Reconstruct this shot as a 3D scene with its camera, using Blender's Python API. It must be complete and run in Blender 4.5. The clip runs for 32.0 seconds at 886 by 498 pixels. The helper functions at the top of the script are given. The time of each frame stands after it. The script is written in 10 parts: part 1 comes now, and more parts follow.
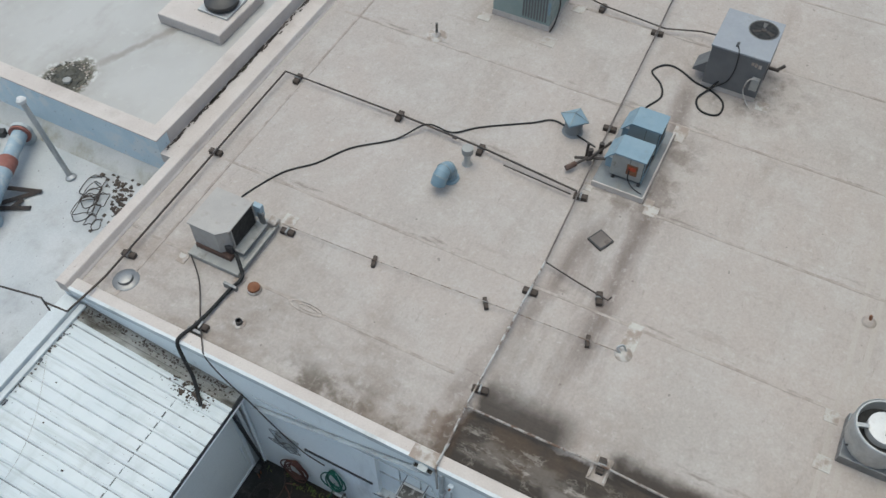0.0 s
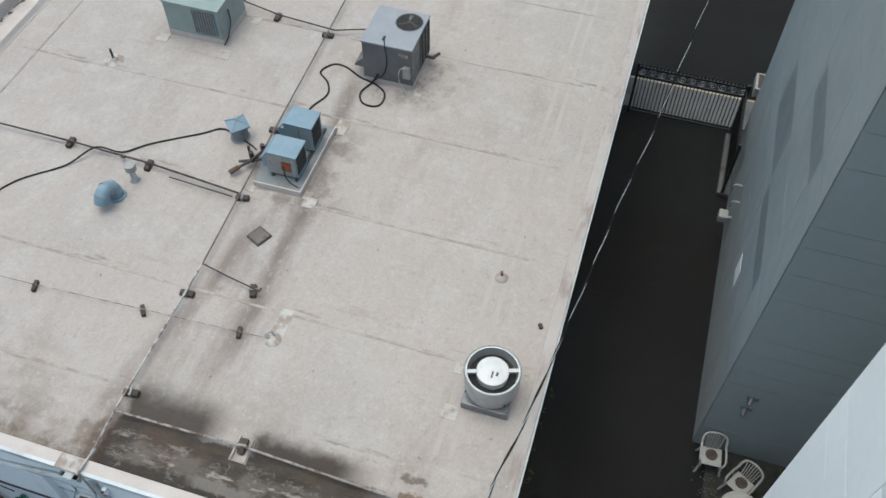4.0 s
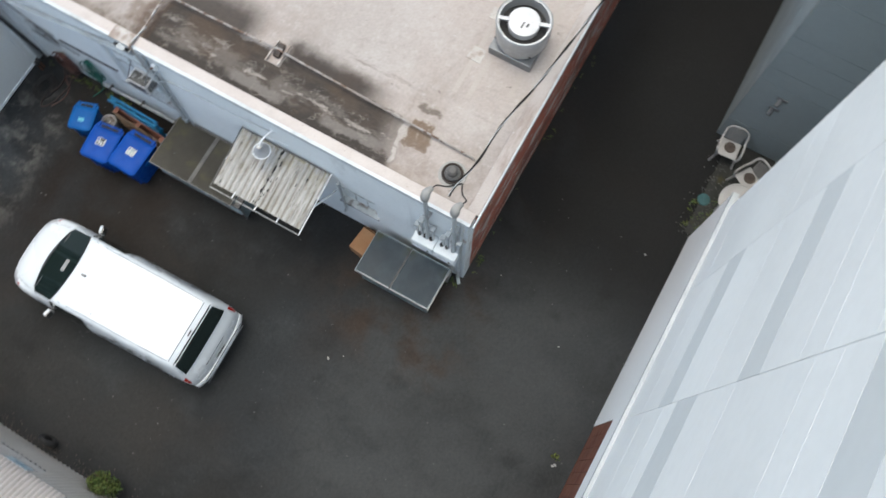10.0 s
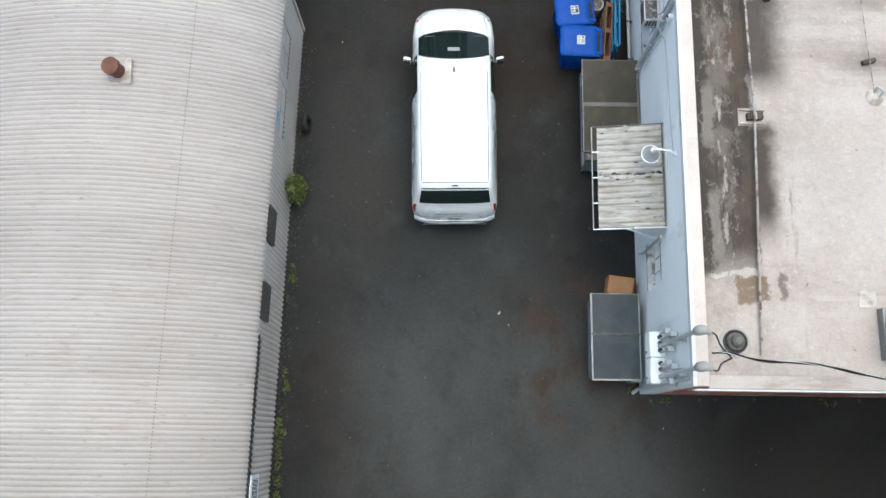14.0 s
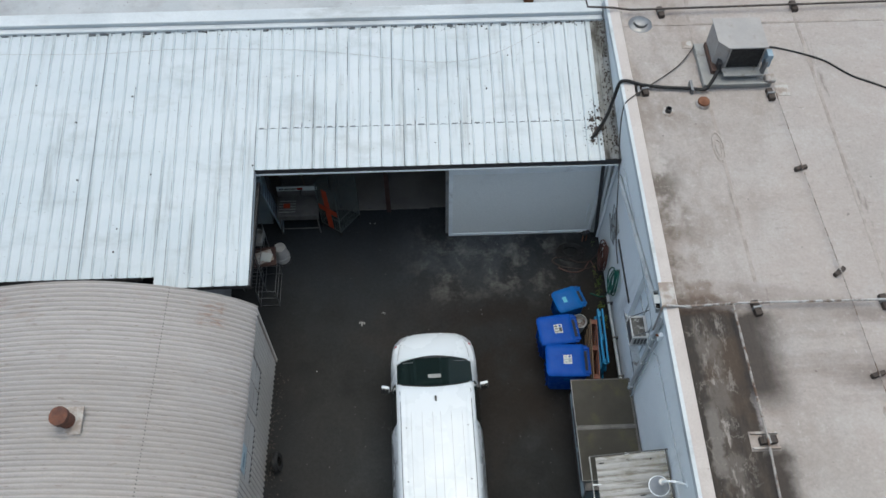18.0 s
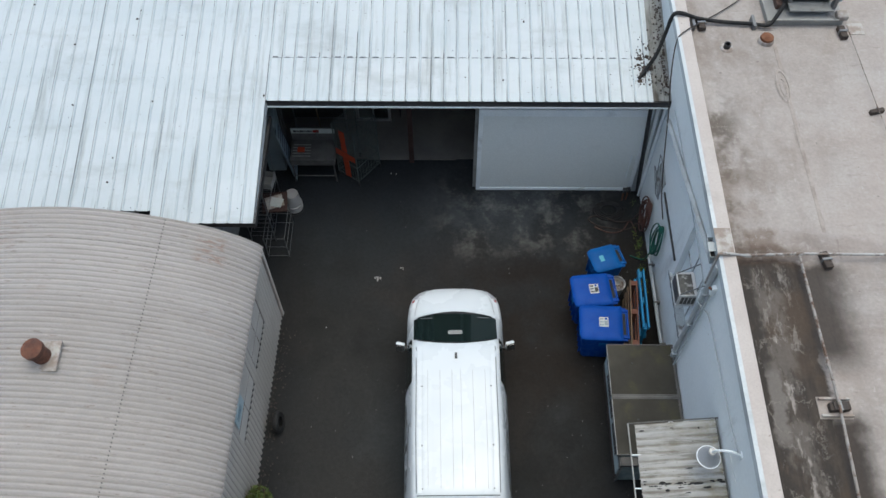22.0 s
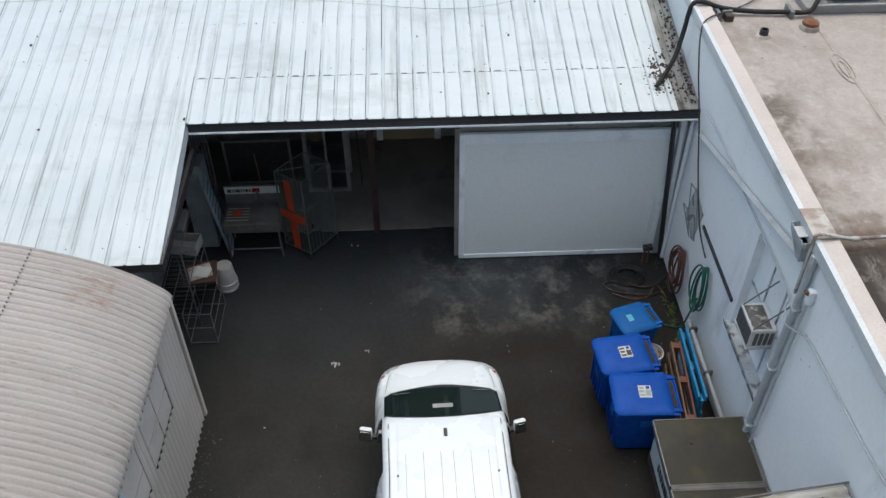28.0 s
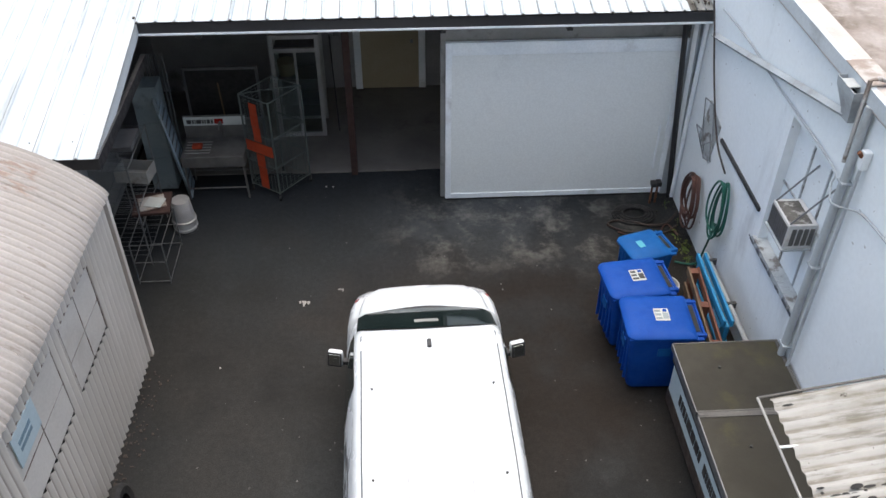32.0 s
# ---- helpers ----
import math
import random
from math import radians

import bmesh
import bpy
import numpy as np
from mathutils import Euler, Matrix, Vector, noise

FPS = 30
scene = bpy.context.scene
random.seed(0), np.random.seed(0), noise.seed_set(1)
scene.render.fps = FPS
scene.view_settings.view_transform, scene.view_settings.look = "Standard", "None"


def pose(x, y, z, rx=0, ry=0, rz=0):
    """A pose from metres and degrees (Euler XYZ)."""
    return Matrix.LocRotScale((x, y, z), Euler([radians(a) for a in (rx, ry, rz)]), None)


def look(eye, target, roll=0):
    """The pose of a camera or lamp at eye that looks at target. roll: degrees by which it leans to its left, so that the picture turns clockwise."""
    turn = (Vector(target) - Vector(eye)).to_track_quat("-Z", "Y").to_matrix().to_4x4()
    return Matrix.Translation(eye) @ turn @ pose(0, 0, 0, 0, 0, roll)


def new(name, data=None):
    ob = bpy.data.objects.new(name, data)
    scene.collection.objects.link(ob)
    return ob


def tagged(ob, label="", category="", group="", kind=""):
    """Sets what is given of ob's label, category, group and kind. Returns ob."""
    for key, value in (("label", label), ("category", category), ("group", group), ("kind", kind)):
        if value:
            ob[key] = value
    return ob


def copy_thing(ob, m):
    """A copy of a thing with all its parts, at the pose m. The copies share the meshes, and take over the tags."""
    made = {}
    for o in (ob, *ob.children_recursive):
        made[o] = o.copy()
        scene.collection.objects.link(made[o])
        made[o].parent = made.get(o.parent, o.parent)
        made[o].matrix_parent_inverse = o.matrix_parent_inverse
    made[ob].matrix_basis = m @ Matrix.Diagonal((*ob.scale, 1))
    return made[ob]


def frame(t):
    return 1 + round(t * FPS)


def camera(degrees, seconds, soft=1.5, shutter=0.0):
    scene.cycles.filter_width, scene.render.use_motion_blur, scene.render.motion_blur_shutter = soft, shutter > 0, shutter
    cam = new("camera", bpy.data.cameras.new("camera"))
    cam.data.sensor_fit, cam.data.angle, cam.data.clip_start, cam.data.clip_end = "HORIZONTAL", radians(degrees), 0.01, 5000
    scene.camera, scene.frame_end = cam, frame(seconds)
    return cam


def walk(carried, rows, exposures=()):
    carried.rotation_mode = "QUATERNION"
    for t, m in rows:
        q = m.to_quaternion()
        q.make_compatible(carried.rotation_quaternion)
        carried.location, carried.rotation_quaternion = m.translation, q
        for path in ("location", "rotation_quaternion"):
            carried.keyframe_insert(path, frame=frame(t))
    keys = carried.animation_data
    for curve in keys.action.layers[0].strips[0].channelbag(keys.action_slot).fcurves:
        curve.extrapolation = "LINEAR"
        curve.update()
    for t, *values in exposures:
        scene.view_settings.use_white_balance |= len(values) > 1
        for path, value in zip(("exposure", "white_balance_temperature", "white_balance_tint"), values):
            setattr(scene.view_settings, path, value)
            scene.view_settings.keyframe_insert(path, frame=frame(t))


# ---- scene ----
cam = camera(54.0, 32.0, shutter=0.35)
PATH = [
    (0, (-5.075, 4.618, 18.57), (-4.024, 5.158, 16.957), -0.1),
    (0.5, (-5.219, 4.63, 18.668), (-4.176, 5.195, 17.058), -0.3),
    (1, (-5.137, 4.312, 18.868), (-4.105, 4.897, 17.258), -0.6),
    (1.2, (-5.060, 4.111, 18.904), (-4.023, 4.690, 17.294), -0.6),
    (1.5, (-4.815, 3.475, 19.017), (-3.764, 4.034, 17.41), -0.5),
    (2, (-4.482, 2.585, 19.005), (-3.339, 2.955, 17.406), 0.1),
    (2.5, (-4.223, 1.781, 19.019), (-3.071, 2.129, 17.422), 0.5),
    (3, (-4.085, 1.054, 19.062), (-2.93, 1.397, 17.466), 0.7),
    (3.5, (-3.982, 0.272, 19.116), (-2.828, 0.62, 17.52), 0.6),
    (5.5, (-4.176, -1.809, 19.353), (-3.021, -1.462, 17.757), 0.1),
    (6, (-4.243, -1.776, 19.511), (-3.094, -1.43, 17.91), 0.2),
    (6.2, (-4.247, -1.775, 19.513), (-3.100, -1.429, 17.911), 0.2),
    (6.3, (-4.282, -1.762, 19.530), (-3.151, -1.424, 17.916), 0.3),
    (6.4, (-4.367, -1.732, 19.572), (-3.275, -1.410, 17.929), 0.6),
    (6.5, (-4.449, -1.702, 19.613), (-3.395, -1.397, 17.941), 0.8),
    (7, (-4.248, -1.859, 19.673), (-3.459, -1.607, 17.853), -0.3),
    (7.5, (-4.523, -1.802, 19.685), (-3.972, -1.634, 17.77), 0.3),
    (7.6, (-4.489, -1.773, 19.667), (-3.990, -1.619, 17.737), 0.3),
    (7.7, (-4.474, -1.761, 19.659), (-3.998, -1.613, 17.723), 0.3),
    (8, (-4.474, -1.761, 19.659), (-3.998, -1.613, 17.723), 0.3),
    (8.5, (-4.37, -1.723, 19.669), (-3.884, -1.57, 17.736), 0.3),
    (9, (-4.233, -1.762, 19.633), (-3.744, -1.602, 17.7), -0.1),
    (9.5, (-4.335, -1.82, 19.588), (-3.809, -1.645, 17.666), -0.1),
    (9.7, (-4.276, -1.813, 19.603), (-3.777, -1.611, 17.677), -0.1),
    (10, (-4.165, -1.799, 19.631), (-3.717, -1.549, 17.698), -0.1),
    (10.5, (-4.14, -1.769, 19.668), (-3.776, -1.461, 17.726), -0.1),
    (11, (-4.185, -1.801, 19.615), (-3.889, -1.402, 17.678), -0.1),
    (11.5, (-4.085, -1.701, 19.559), (-3.835, -1.28, 17.62), -0.4),
    (11.7, (-4.110, -1.673, 19.567), (-3.893, -1.242, 17.627), -0.2),
    (12, (-4.165, -1.611, 19.586), (-4.021, -1.159, 17.643), 0.1),
    (12.5, (-4.147, -1.525, 19.568), (-4.057, -1.09, 17.618), -0.3),
    (13, (-4.24, -1.679, 19.462), (-4.225, -1.212, 17.517), -0.2),
    (13.5, (-4.281, -1.379, 19.511), (-4.289, -0.964, 17.554), -0.3),
    (15.2, (-4.447, -0.05, 19.44), (-4.45, 0.38, 17.487), 0.0),
    (15.5, (-4.456, 0.03, 19.433), (-4.454, 0.57, 17.508), 0.1),
    (15.7, (-4.439, 0.045, 19.434), (-4.435, 0.698, 17.549), 0.1),
    (16, (-4.413, 0.067, 19.435), (-4.407, 0.889, 17.611), 0.1),
    (16.2, (-4.375, 0.091, 19.445), (-4.367, 1.016, 17.676), 0.1),
    (16.5, (-4.33, 0.119, 19.456), (-4.318, 1.169, 17.754), -0.0),
    (17, (-4.275, 0.157, 19.442), (-4.258, 1.205, 17.739), -0.1),
    (17.5, (-4.287, 0.131, 19.155), (-4.262, 1.183, 17.455), -0.1),
    (18, (-4.279, 0.178, 18.426), (-4.244, 1.224, 16.722), -0.1),
    (18.5, (-4.238, 0.101, 17.483), (-4.194, 1.156, 15.784), -0.0),
    (19, (-4.131, 0.027, 16.573), (-4.081, 1.087, 14.878), -0.1),
    (19.5, (-4.076, 0.064, 16.036), (-4.022, 1.118, 14.337), -0.3),
    (20, (-4.18, 0.088, 15.95), (-4.117, 1.143, 14.252), -0.4),
    (20.5, (-4.295, 0.093, 16.009), (-4.296, 1.153, 14.313), -0.2),
    (21, (-4.32, 0.106, 16.139), (-4.313, 1.162, 14.441), -0.2),
    (21.5, (-4.315, 0.073, 16.191), (-4.324, 1.135, 14.496), -0.4),
    (22, (-4.312, 0.093, 16.253), (-4.33, 1.153, 14.557), -0.5),
    (22.5, (-4.366, 0.308, 16.277), (-4.382, 1.371, 14.583), -0.5),
    (23, (-4.368, 0.532, 16.299), (-4.387, 1.589, 14.601), -0.8),
    (23.5, (-4.401, 0.475, 16.105), (-4.415, 1.543, 14.414), -0.7),
    (24, (-4.411, 0.443, 15.468), (-4.424, 1.517, 13.781), -0.8),
    (24.5, (-4.451, 0.449, 15.163), (-4.456, 1.525, 13.477), -0.8),
    (25, (-4.498, 0.44, 14.647), (-4.493, 1.518, 12.962), -0.6),
    (25.5, (-4.468, 0.406, 13.791), (-4.461, 1.49, 12.11), -0.7),
    (26, (-4.485, 0.418, 12.881), (-4.469, 1.589, 11.26), -0.7),
    (26.2, (-4.486, 0.414, 12.488), (-4.463, 1.676, 10.944), -0.6),
    (26.5, (-4.487, 0.409, 11.899), (-4.453, 1.806, 10.469), -0.5),
    (27.1, (-4.484, 0.418, 11.13), (-4.438, 1.867, 9.753), -0.4),
    (28.5, (-4.477, 0.476, 11.08), (-4.413, 1.928, 9.706), -0.2),
    (29, (-4.491, 0.52, 11.152), (-4.421, 1.974, 9.78), -0.1),
    (29.5, (-4.477, 0.538, 11.216), (-4.407, 2.059, 9.919), -0.1),
    (30, (-4.489, 0.556, 11.194), (-4.418, 2.083, 9.905), 0.0),
    (30.5, (-4.489, 0.533, 10.613), (-4.415, 2.063, 9.327), 0.0),
    (31, (-4.522, 0.529, 9.724), (-4.437, 2.059, 8.439), 0.2),
    (31.5, (-4.503, 0.479, 8.822), (-4.417, 2.012, 7.541), 0.2),
    (32, (-4.43, 0.397, 8.51), (-4.343, 1.931, 7.23), 0.2),
]
EXPOSURES = [
    (0, 0.455, 6500, -1), (2, 0.515, 6500, -1), (3.5, 0.635, 6450, -1), (6, 0.815, 6380, -1), (7, 0.785, 6380, -1),
    (8, 0.895, 6400, 1), (9, 1.015, 6480, 2), (10, 0.995, 6600, 3), (11.2, 1.155, 6570, 2), (13, 1.215, 6450, 1),
    (15.5, 1.115, 6450, 1), (16, 1.015, 6430, 1), (17, 0.515, 6400, 1), (18, 0.485, 6400, 1), (21, 0.535, 6400, 1),
    (23, 0.535, 6450, 2), (25, 0.595, 6500, 2), (26, 0.9, 6700, 4), (29, 0.675, 6750, 4), (30, 0.695, 6850, 5),
    (31, 0.735, 6850, 6), (32, 1.315, 6950, 8),
]
walk(cam, [(t, look(eye, target, roll)) for t, eye, target, roll in PATH], EXPOSURES)


# ---------------------------------------------------------------- light
ZR = 4.34
world = bpy.data.worlds.new("overcast_sky")
scene.world = world
world.use_nodes = True
wn = world.node_tree
sky = wn.nodes.new("ShaderNodeTexSky")
sky.sky_type = "NISHITA"
sky.sun_disc = False
sky.sun_elevation = radians(80)
sky.sun_rotation = radians(17)
sky.dust_density = 4.0
sky.air_density = 1.0
wn.links.new(sky.outputs[0], wn.nodes["Background"].inputs[0])
wn.nodes["Background"].inputs[1].default_value = 0.15
sun_data = bpy.data.lights.new("sun", "SUN")
sun_data.energy = 0.675
sun_data.angle = radians(70)
sun_data.color = (1.0, 0.985, 0.955)
sun = new("sun", sun_data)
sun.matrix_world = look((1.5, 5, 36), (0, 0, 0))
scene.view_settings.exposure = 0.0


# ---------------------------------------------------------------- materials
def nodes_of(name):
    m = bpy.data.materials.new(name)
    m.use_nodes = True
    nt = m.node_tree
    return m, nt, nt.nodes["Principled BSDF"]


def link(nt, a, b):
    nt.links.new(a, b)


def noise_node(nt, vec, scale, detail=4.0, rough=0.55):
    n = nt.nodes.new("ShaderNodeTexNoise")
    n.inputs["Scale"].default_value = scale
    n.inputs["Detail"].default_value = detail
    n.inputs["Roughness"].default_value = rough
    link(nt, vec, n.inputs["Vector"])
    return n.outputs["Fac"]


def ramp(nt, fac, lo, hi, a=0.0, b=1.0):
    n = nt.nodes.new("ShaderNodeMapRange")
    n.interpolation_type = "SMOOTHSTEP"
    for k, v in ((1, lo), (2, hi), (3, a), (4, b)):
        n.inputs[k].default_value = v
    link(nt, fac, n.inputs[0])
    return n.outputs[0]


def mathn(nt, op, a, b=None):
    n = nt.nodes.new("ShaderNodeMath")
    n.operation = op
    for k, v in enumerate((a, b)):
        if v is None:
            continue
        if isinstance(v, (int, float)):
            n.inputs[k].default_value = v
        else:
            link(nt, v, n.inputs[k])
    return n.outputs[0]


def mix(nt, fac, a, b, mode="MIX"):
    n = nt.nodes.new("ShaderNodeMix")
    n.data_type = "RGBA"
    n.blend_type = mode
    if isinstance(fac, (int, float)):
        n.inputs[0].default_value = fac
    else:
        link(nt, fac, n.inputs[0])
    for k, v in ((6, a), (7, b)):
        if isinstance(v, tuple):
            n.inputs[k].default_value = (*v[:3], 1)
        else:
            link(nt, v, n.inputs[k])
    return n.outputs[2]


def coords(nt, stretch=(1, 1, 1)):
    tc = nt.nodes.new("ShaderNodeTexCoord")
    mp = nt.nodes.new("ShaderNodeMapping")
    mp.inputs["Scale"].default_value = stretch
    link(nt, tc.outputs["Object"], mp.inputs["Vector"])
    return mp.outputs[0]


def bumped(nt, bsdf, height, strength, dist=0.01):
    b = nt.nodes.new("ShaderNodeBump")
    b.inputs["Strength"].default_value = strength
    b.inputs["Distance"].default_value = dist
    link(nt, height, b.inputs["Height"])
    link(nt, b.outputs[0], bsdf.inputs["Normal"])


def surface(name, c1, c2, rough=0.6, metal=0.0, scale=1.5, fine=30.0, bump=0.15, stain=None,
            stain_scale=0.8, stain_lo=0.55, stain_hi=0.7, stain_max=1.0, stretch=(1, 1, 1), speck=None, vary=0.0, grainy=1.0):
    """Two colours mixed by a broad noise, a fine grain over it, and blotches of a stain."""
    m, nt, bsdf = nodes_of(name)
    vec = coords(nt)
    vs = coords(nt, stretch)
    col = mix(nt, ramp(nt, noise_node(nt, vec, scale), 0.35, 0.65), c1, c2)
    grain = noise_node(nt, vec, fine, 3)
    g = ramp(nt, grain, 0.3, 0.7, 1 - 0.045 * grainy, 1 + 0.04 * grainy)
    gc = nt.nodes.new("ShaderNodeCombineColor")
    for k in range(3):
        link(nt, g, gc.inputs[k])
    col = mix(nt, 1.0, col, gc.outputs[0], "MULTIPLY")
    if stain:
        f = ramp(nt, noise_node(nt, vs, stain_scale, 8, 0.65), stain_lo, stain_hi, 0, stain_max)
        col = mix(nt, f, col, stain)
    if speck:
        f = ramp(nt, noise_node(nt, vec, 14, 2), 0.7, 0.74, 0, 0.85)
        col = mix(nt, f, col, speck)
    if vary:
        oi = nt.nodes.new("ShaderNodeObjectInfo")
        v = ramp(nt, oi.outputs["Random"], 0, 1, 1 - vary, 1 + vary)
        vc = nt.nodes.new("ShaderNodeCombineColor")
        for k in range(3):
            link(nt, v, vc.inputs[k])
        col = mix(nt, 1.0, col, vc.outputs[0], "MULTIPLY")
    link(nt, col, bsdf.inputs["Base Color"])
    bsdf.inputs["Metallic"].default_value = metal
    link(nt, ramp(nt, noise_node(nt, vec, scale * 3), 0.3, 0.7, max(rough - 0.1, 0.03), min(rough + 0.12, 1)), bsdf.inputs["Roughness"])
    if bump:
        bumped(nt, bsdf, grain, bump)
    return m


def membrane():
    """Roof coating: beige, pink dust, silt that settled along the low west edge, dark runs below the units."""
    m, nt, bsdf = nodes_of("roof_membrane")
    vec = coords(nt)
    sep = nt.nodes.new("ShaderNodeSeparateXYZ")
    link(nt, vec, sep.inputs[0])
    X, Y = sep.outputs[0], sep.outputs[1]

    def mul(*v):
        out = v[0]
        for w in v[1:]:
            out = mathn(nt, "MULTIPLY", out, w)
        return out

    def hump(v, a, b, soft):
        return mul(ramp(nt, v, a - soft, a + soft), ramp(nt, v, b + soft, b - soft))

    broad = noise_node(nt, vec, 0.32, 5, 0.6)
    mid = noise_node(nt, vec, 1.3, 6, 0.62)
    fine = noise_node(nt, vec, 22, 4)
    col = mix(nt, ramp(nt, broad, 0.35, 0.65), (0.352, 0.313, 0.287), (0.332, 0.303, 0.281))
    col = mix(nt, ramp(nt, mid, 0.45, 0.7, 0, 0.55), col, (0.392, 0.367, 0.347))
    col = mix(nt, ramp(nt, noise_node(nt, coords(nt, [0.35, 1, 1]), 0.9, 7, 0.7), 0.52, 0.75, 0, 0.6), col, (0.26, 0.223, 0.195))
    col = mix(nt, ramp(nt, noise_node(nt, coords(nt, [1, 0.22, 1]), 1.6, 7, 0.7), 0.58, 0.72, 0, 0.45), col, (0.247, 0.212, 0.184))
    # silt that ponds along the low edge, with sharp wandering borders and dried white rims
    w1 = mathn(nt, "SUBTRACT", noise_node(nt, vec, 1.5, 3), 0.5)
    w2 = mathn(nt, "SUBTRACT", noise_node(nt, vec, 6.0, 5, 0.65), 0.5)
    w3 = mathn(nt, "SUBTRACT", noise_node(nt, coords(nt, [1, 1, 3]), 1.9, 3), 0.5)
    wx = mathn(nt, "ADD", X, mathn(nt, "ADD", mul(w1, 0.32), mul(w2, 0.16)))
    wy = mathn(nt, "ADD", Y, mathn(nt, "ADD", mul(w3, 0.35), mul(w2, 0.14)))
    inner = ramp(nt, X, 0.19, 0.225)
    bed_a = mul(ramp(nt, wy, 5.15, 5.85), ramp(nt, wy, 7.4, 7.2), ramp(nt, wx, 2.25, 1.55), ramp(nt, X, 1.0, 1.2))
    bed_b = mul(ramp(nt, wy, 2.15, 3.15), ramp(nt, wy, 4.95, 4.55), ramp(nt, wx, 1.85, 1.45), ramp(nt, X, 1.0, 1.2))
    bed_c = mul(mul(ramp(nt, wy, 1.5, 2.5), ramp(nt, wy, 7.41, 7.31)), ramp(nt, wx, 1.32, 1.2), inner)
    pond = mathn(nt, "MAXIMUM", mathn(nt, "MAXIMUM", bed_a, bed_b), bed_c)
    mottle = noise_node(nt, coords(nt, [2.0, 0.55, 1]), 2.6, 9, 0.7)
    tone = mix(nt, ramp(nt, mottle, 0.4, 0.62), (0.040, 0.030, 0.022), (0.018, 0.014, 0.011))
    tone = mix(nt, ramp(nt, noise_node(nt, vec, 0.8, 6), 0.5, 0.64, 0, 0.75), tone, (0.052, 0.034, 0.021))
    tone = mix(nt, mul(bed_a, ramp(nt, X, 1.15, 1.3), 0.8), tone, (0.046, 0.039, 0.034))
    tone = mix(nt, mul(bed_b, ramp(nt, X, 1.15, 1.3), 0.7), tone, (0.036, 0.028, 0.023))
    dash = ramp(nt, noise_node(nt, coords(nt, [9, 0.7, 1]), 1.6, 5, 0.6), 0.52, 0.62)
    tone = mix(nt, mul(dash, ramp(nt, X, 1.1, 1.3), 0.5), tone, (0.03, 0.026, 0.023))
    col = mix(nt, mul(pond, 0.95), col, tone)
    # black sludge against the parapet, a smooth grey tongue beside it
    sludge = mul(inner, ramp(nt, wx, 0.52, 0.42), hump(wy, 1.9, 7.3, 0.1), ramp(nt, mottle, 0.34, 0.46))
    col = mix(nt, mul(sludge, 0.9), col, (0.034, 0.029, 0.025))
    tongue = mul(hump(wx, 0.36, 0.58, 0.04), hump(wy, 4.3, 5.5, 0.12))
    tongue = mathn(nt, "MAXIMUM", tongue, mul(hump(wx, 0.42, 0.62, 0.04), hump(wy, 2.2, 3.4, 0.12)))
    col = mix(nt, mul(tongue, 0.75), col, (0.165, 0.15, 0.136))
    # grey scum that dried in a broad band beside the sludge
    scum = mul(hump(wx, 0.46, 0.86, 0.07), hump(wy, 2.3, 7.2, 0.15), ramp(nt, noise_node(nt, coords(nt, [1.3, 0.6, 1]), 1.9, 6, 0.62), 0.42, 0.54))
    col = mix(nt, mul(scum, 0.6), col, (0.13, 0.116, 0.102))
    # white crust: a ridge along the bed, flakes at its northern end, rims at its ends
    flakes = noise_node(nt, coords(nt, [2.4, 0.6, 1]), 3.4, 10, 0.72)
    ridge_d = mathn(nt, "ABSOLUTE", mathn(nt, "SUBTRACT", wx, mathn(nt, "ADD", 0.66, mul(mathn(nt, "SUBTRACT", 5.0, Y), 0.022))))
    ridge = mul(ramp(nt, ridge_d, 0.07, 0.015), hump(wy, 2.1, 6.1, 0.15), ramp(nt, flakes, 0.47, 0.56))
    col = mix(nt, mul(ridge, 0.7), col, (0.30, 0.272, 0.245))
    north_crust = mul(hump(wx, 0.48, 1.0, 0.06), hump(wy, 5.75, 7.25, 0.08), ramp(nt, flakes, 0.51, 0.60))
    col = mix(nt, mul(north_crust, 0.45), col, (0.25, 0.228, 0.205))
    rims = mul(hump(X, 0.35, 1.2, 0.05), ramp(nt, mathn(nt, "ABSOLUTE", mathn(nt, "SUBTRACT", wy, 1.93)), 0.075, 0.03), ramp(nt, flakes, 0.36, 0.48))
    col = mix(nt, mul(rims, 0.8), col, (0.40, 0.375, 0.345))
    ringed = mul(ramp(nt, mathn(nt, "ABSOLUTE", mathn(nt, "SUBTRACT", noise_node(nt, coords(nt, [1.2, 0.9, 1]), 1.7, 6, 0.6), 0.5)), 0.020, 0.006), pond, ramp(nt, X, 1.15, 0.9), ramp(nt, flakes, 0.42, 0.55))
    col = mix(nt, mul(ringed, 0.4), col, (0.22, 0.20, 0.178))
    # brown puddle with a pale edge near the corner, and a dark scrape beside it
    puddle = mul(hump(wx, 0.82, 1.40, 0.04), hump(wy, 1.36, 1.86, 0.04))
    col = mix(nt, mul(puddle, 0.85), col, (0.118, 0.078, 0.047))
    pool_rim = mul(ramp(nt, mathn(nt, "ABSOLUTE", mathn(nt, "SUBTRACT", puddle, 0.25)), 0.2, 0.05), ramp(nt, flakes, 0.42, 0.54))
    col = mix(nt, mul(pool_rim, 0.5), col, (0.41, 0.385, 0.355))
    scrape = mul(hump(wx, 1.60, 1.70, 0.03), hump(wy, 1.45, 2.0, 0.05))
    col = mix(nt, mul(scrape, 0.8), col, (0.085, 0.07, 0.055))
    # rusty wet strip below the conduit and grey pools north of it
    drip = mul(hump(wy, 7.28, 7.62, 0.08), ramp(nt, wx, 1.55, 0.8), inner)
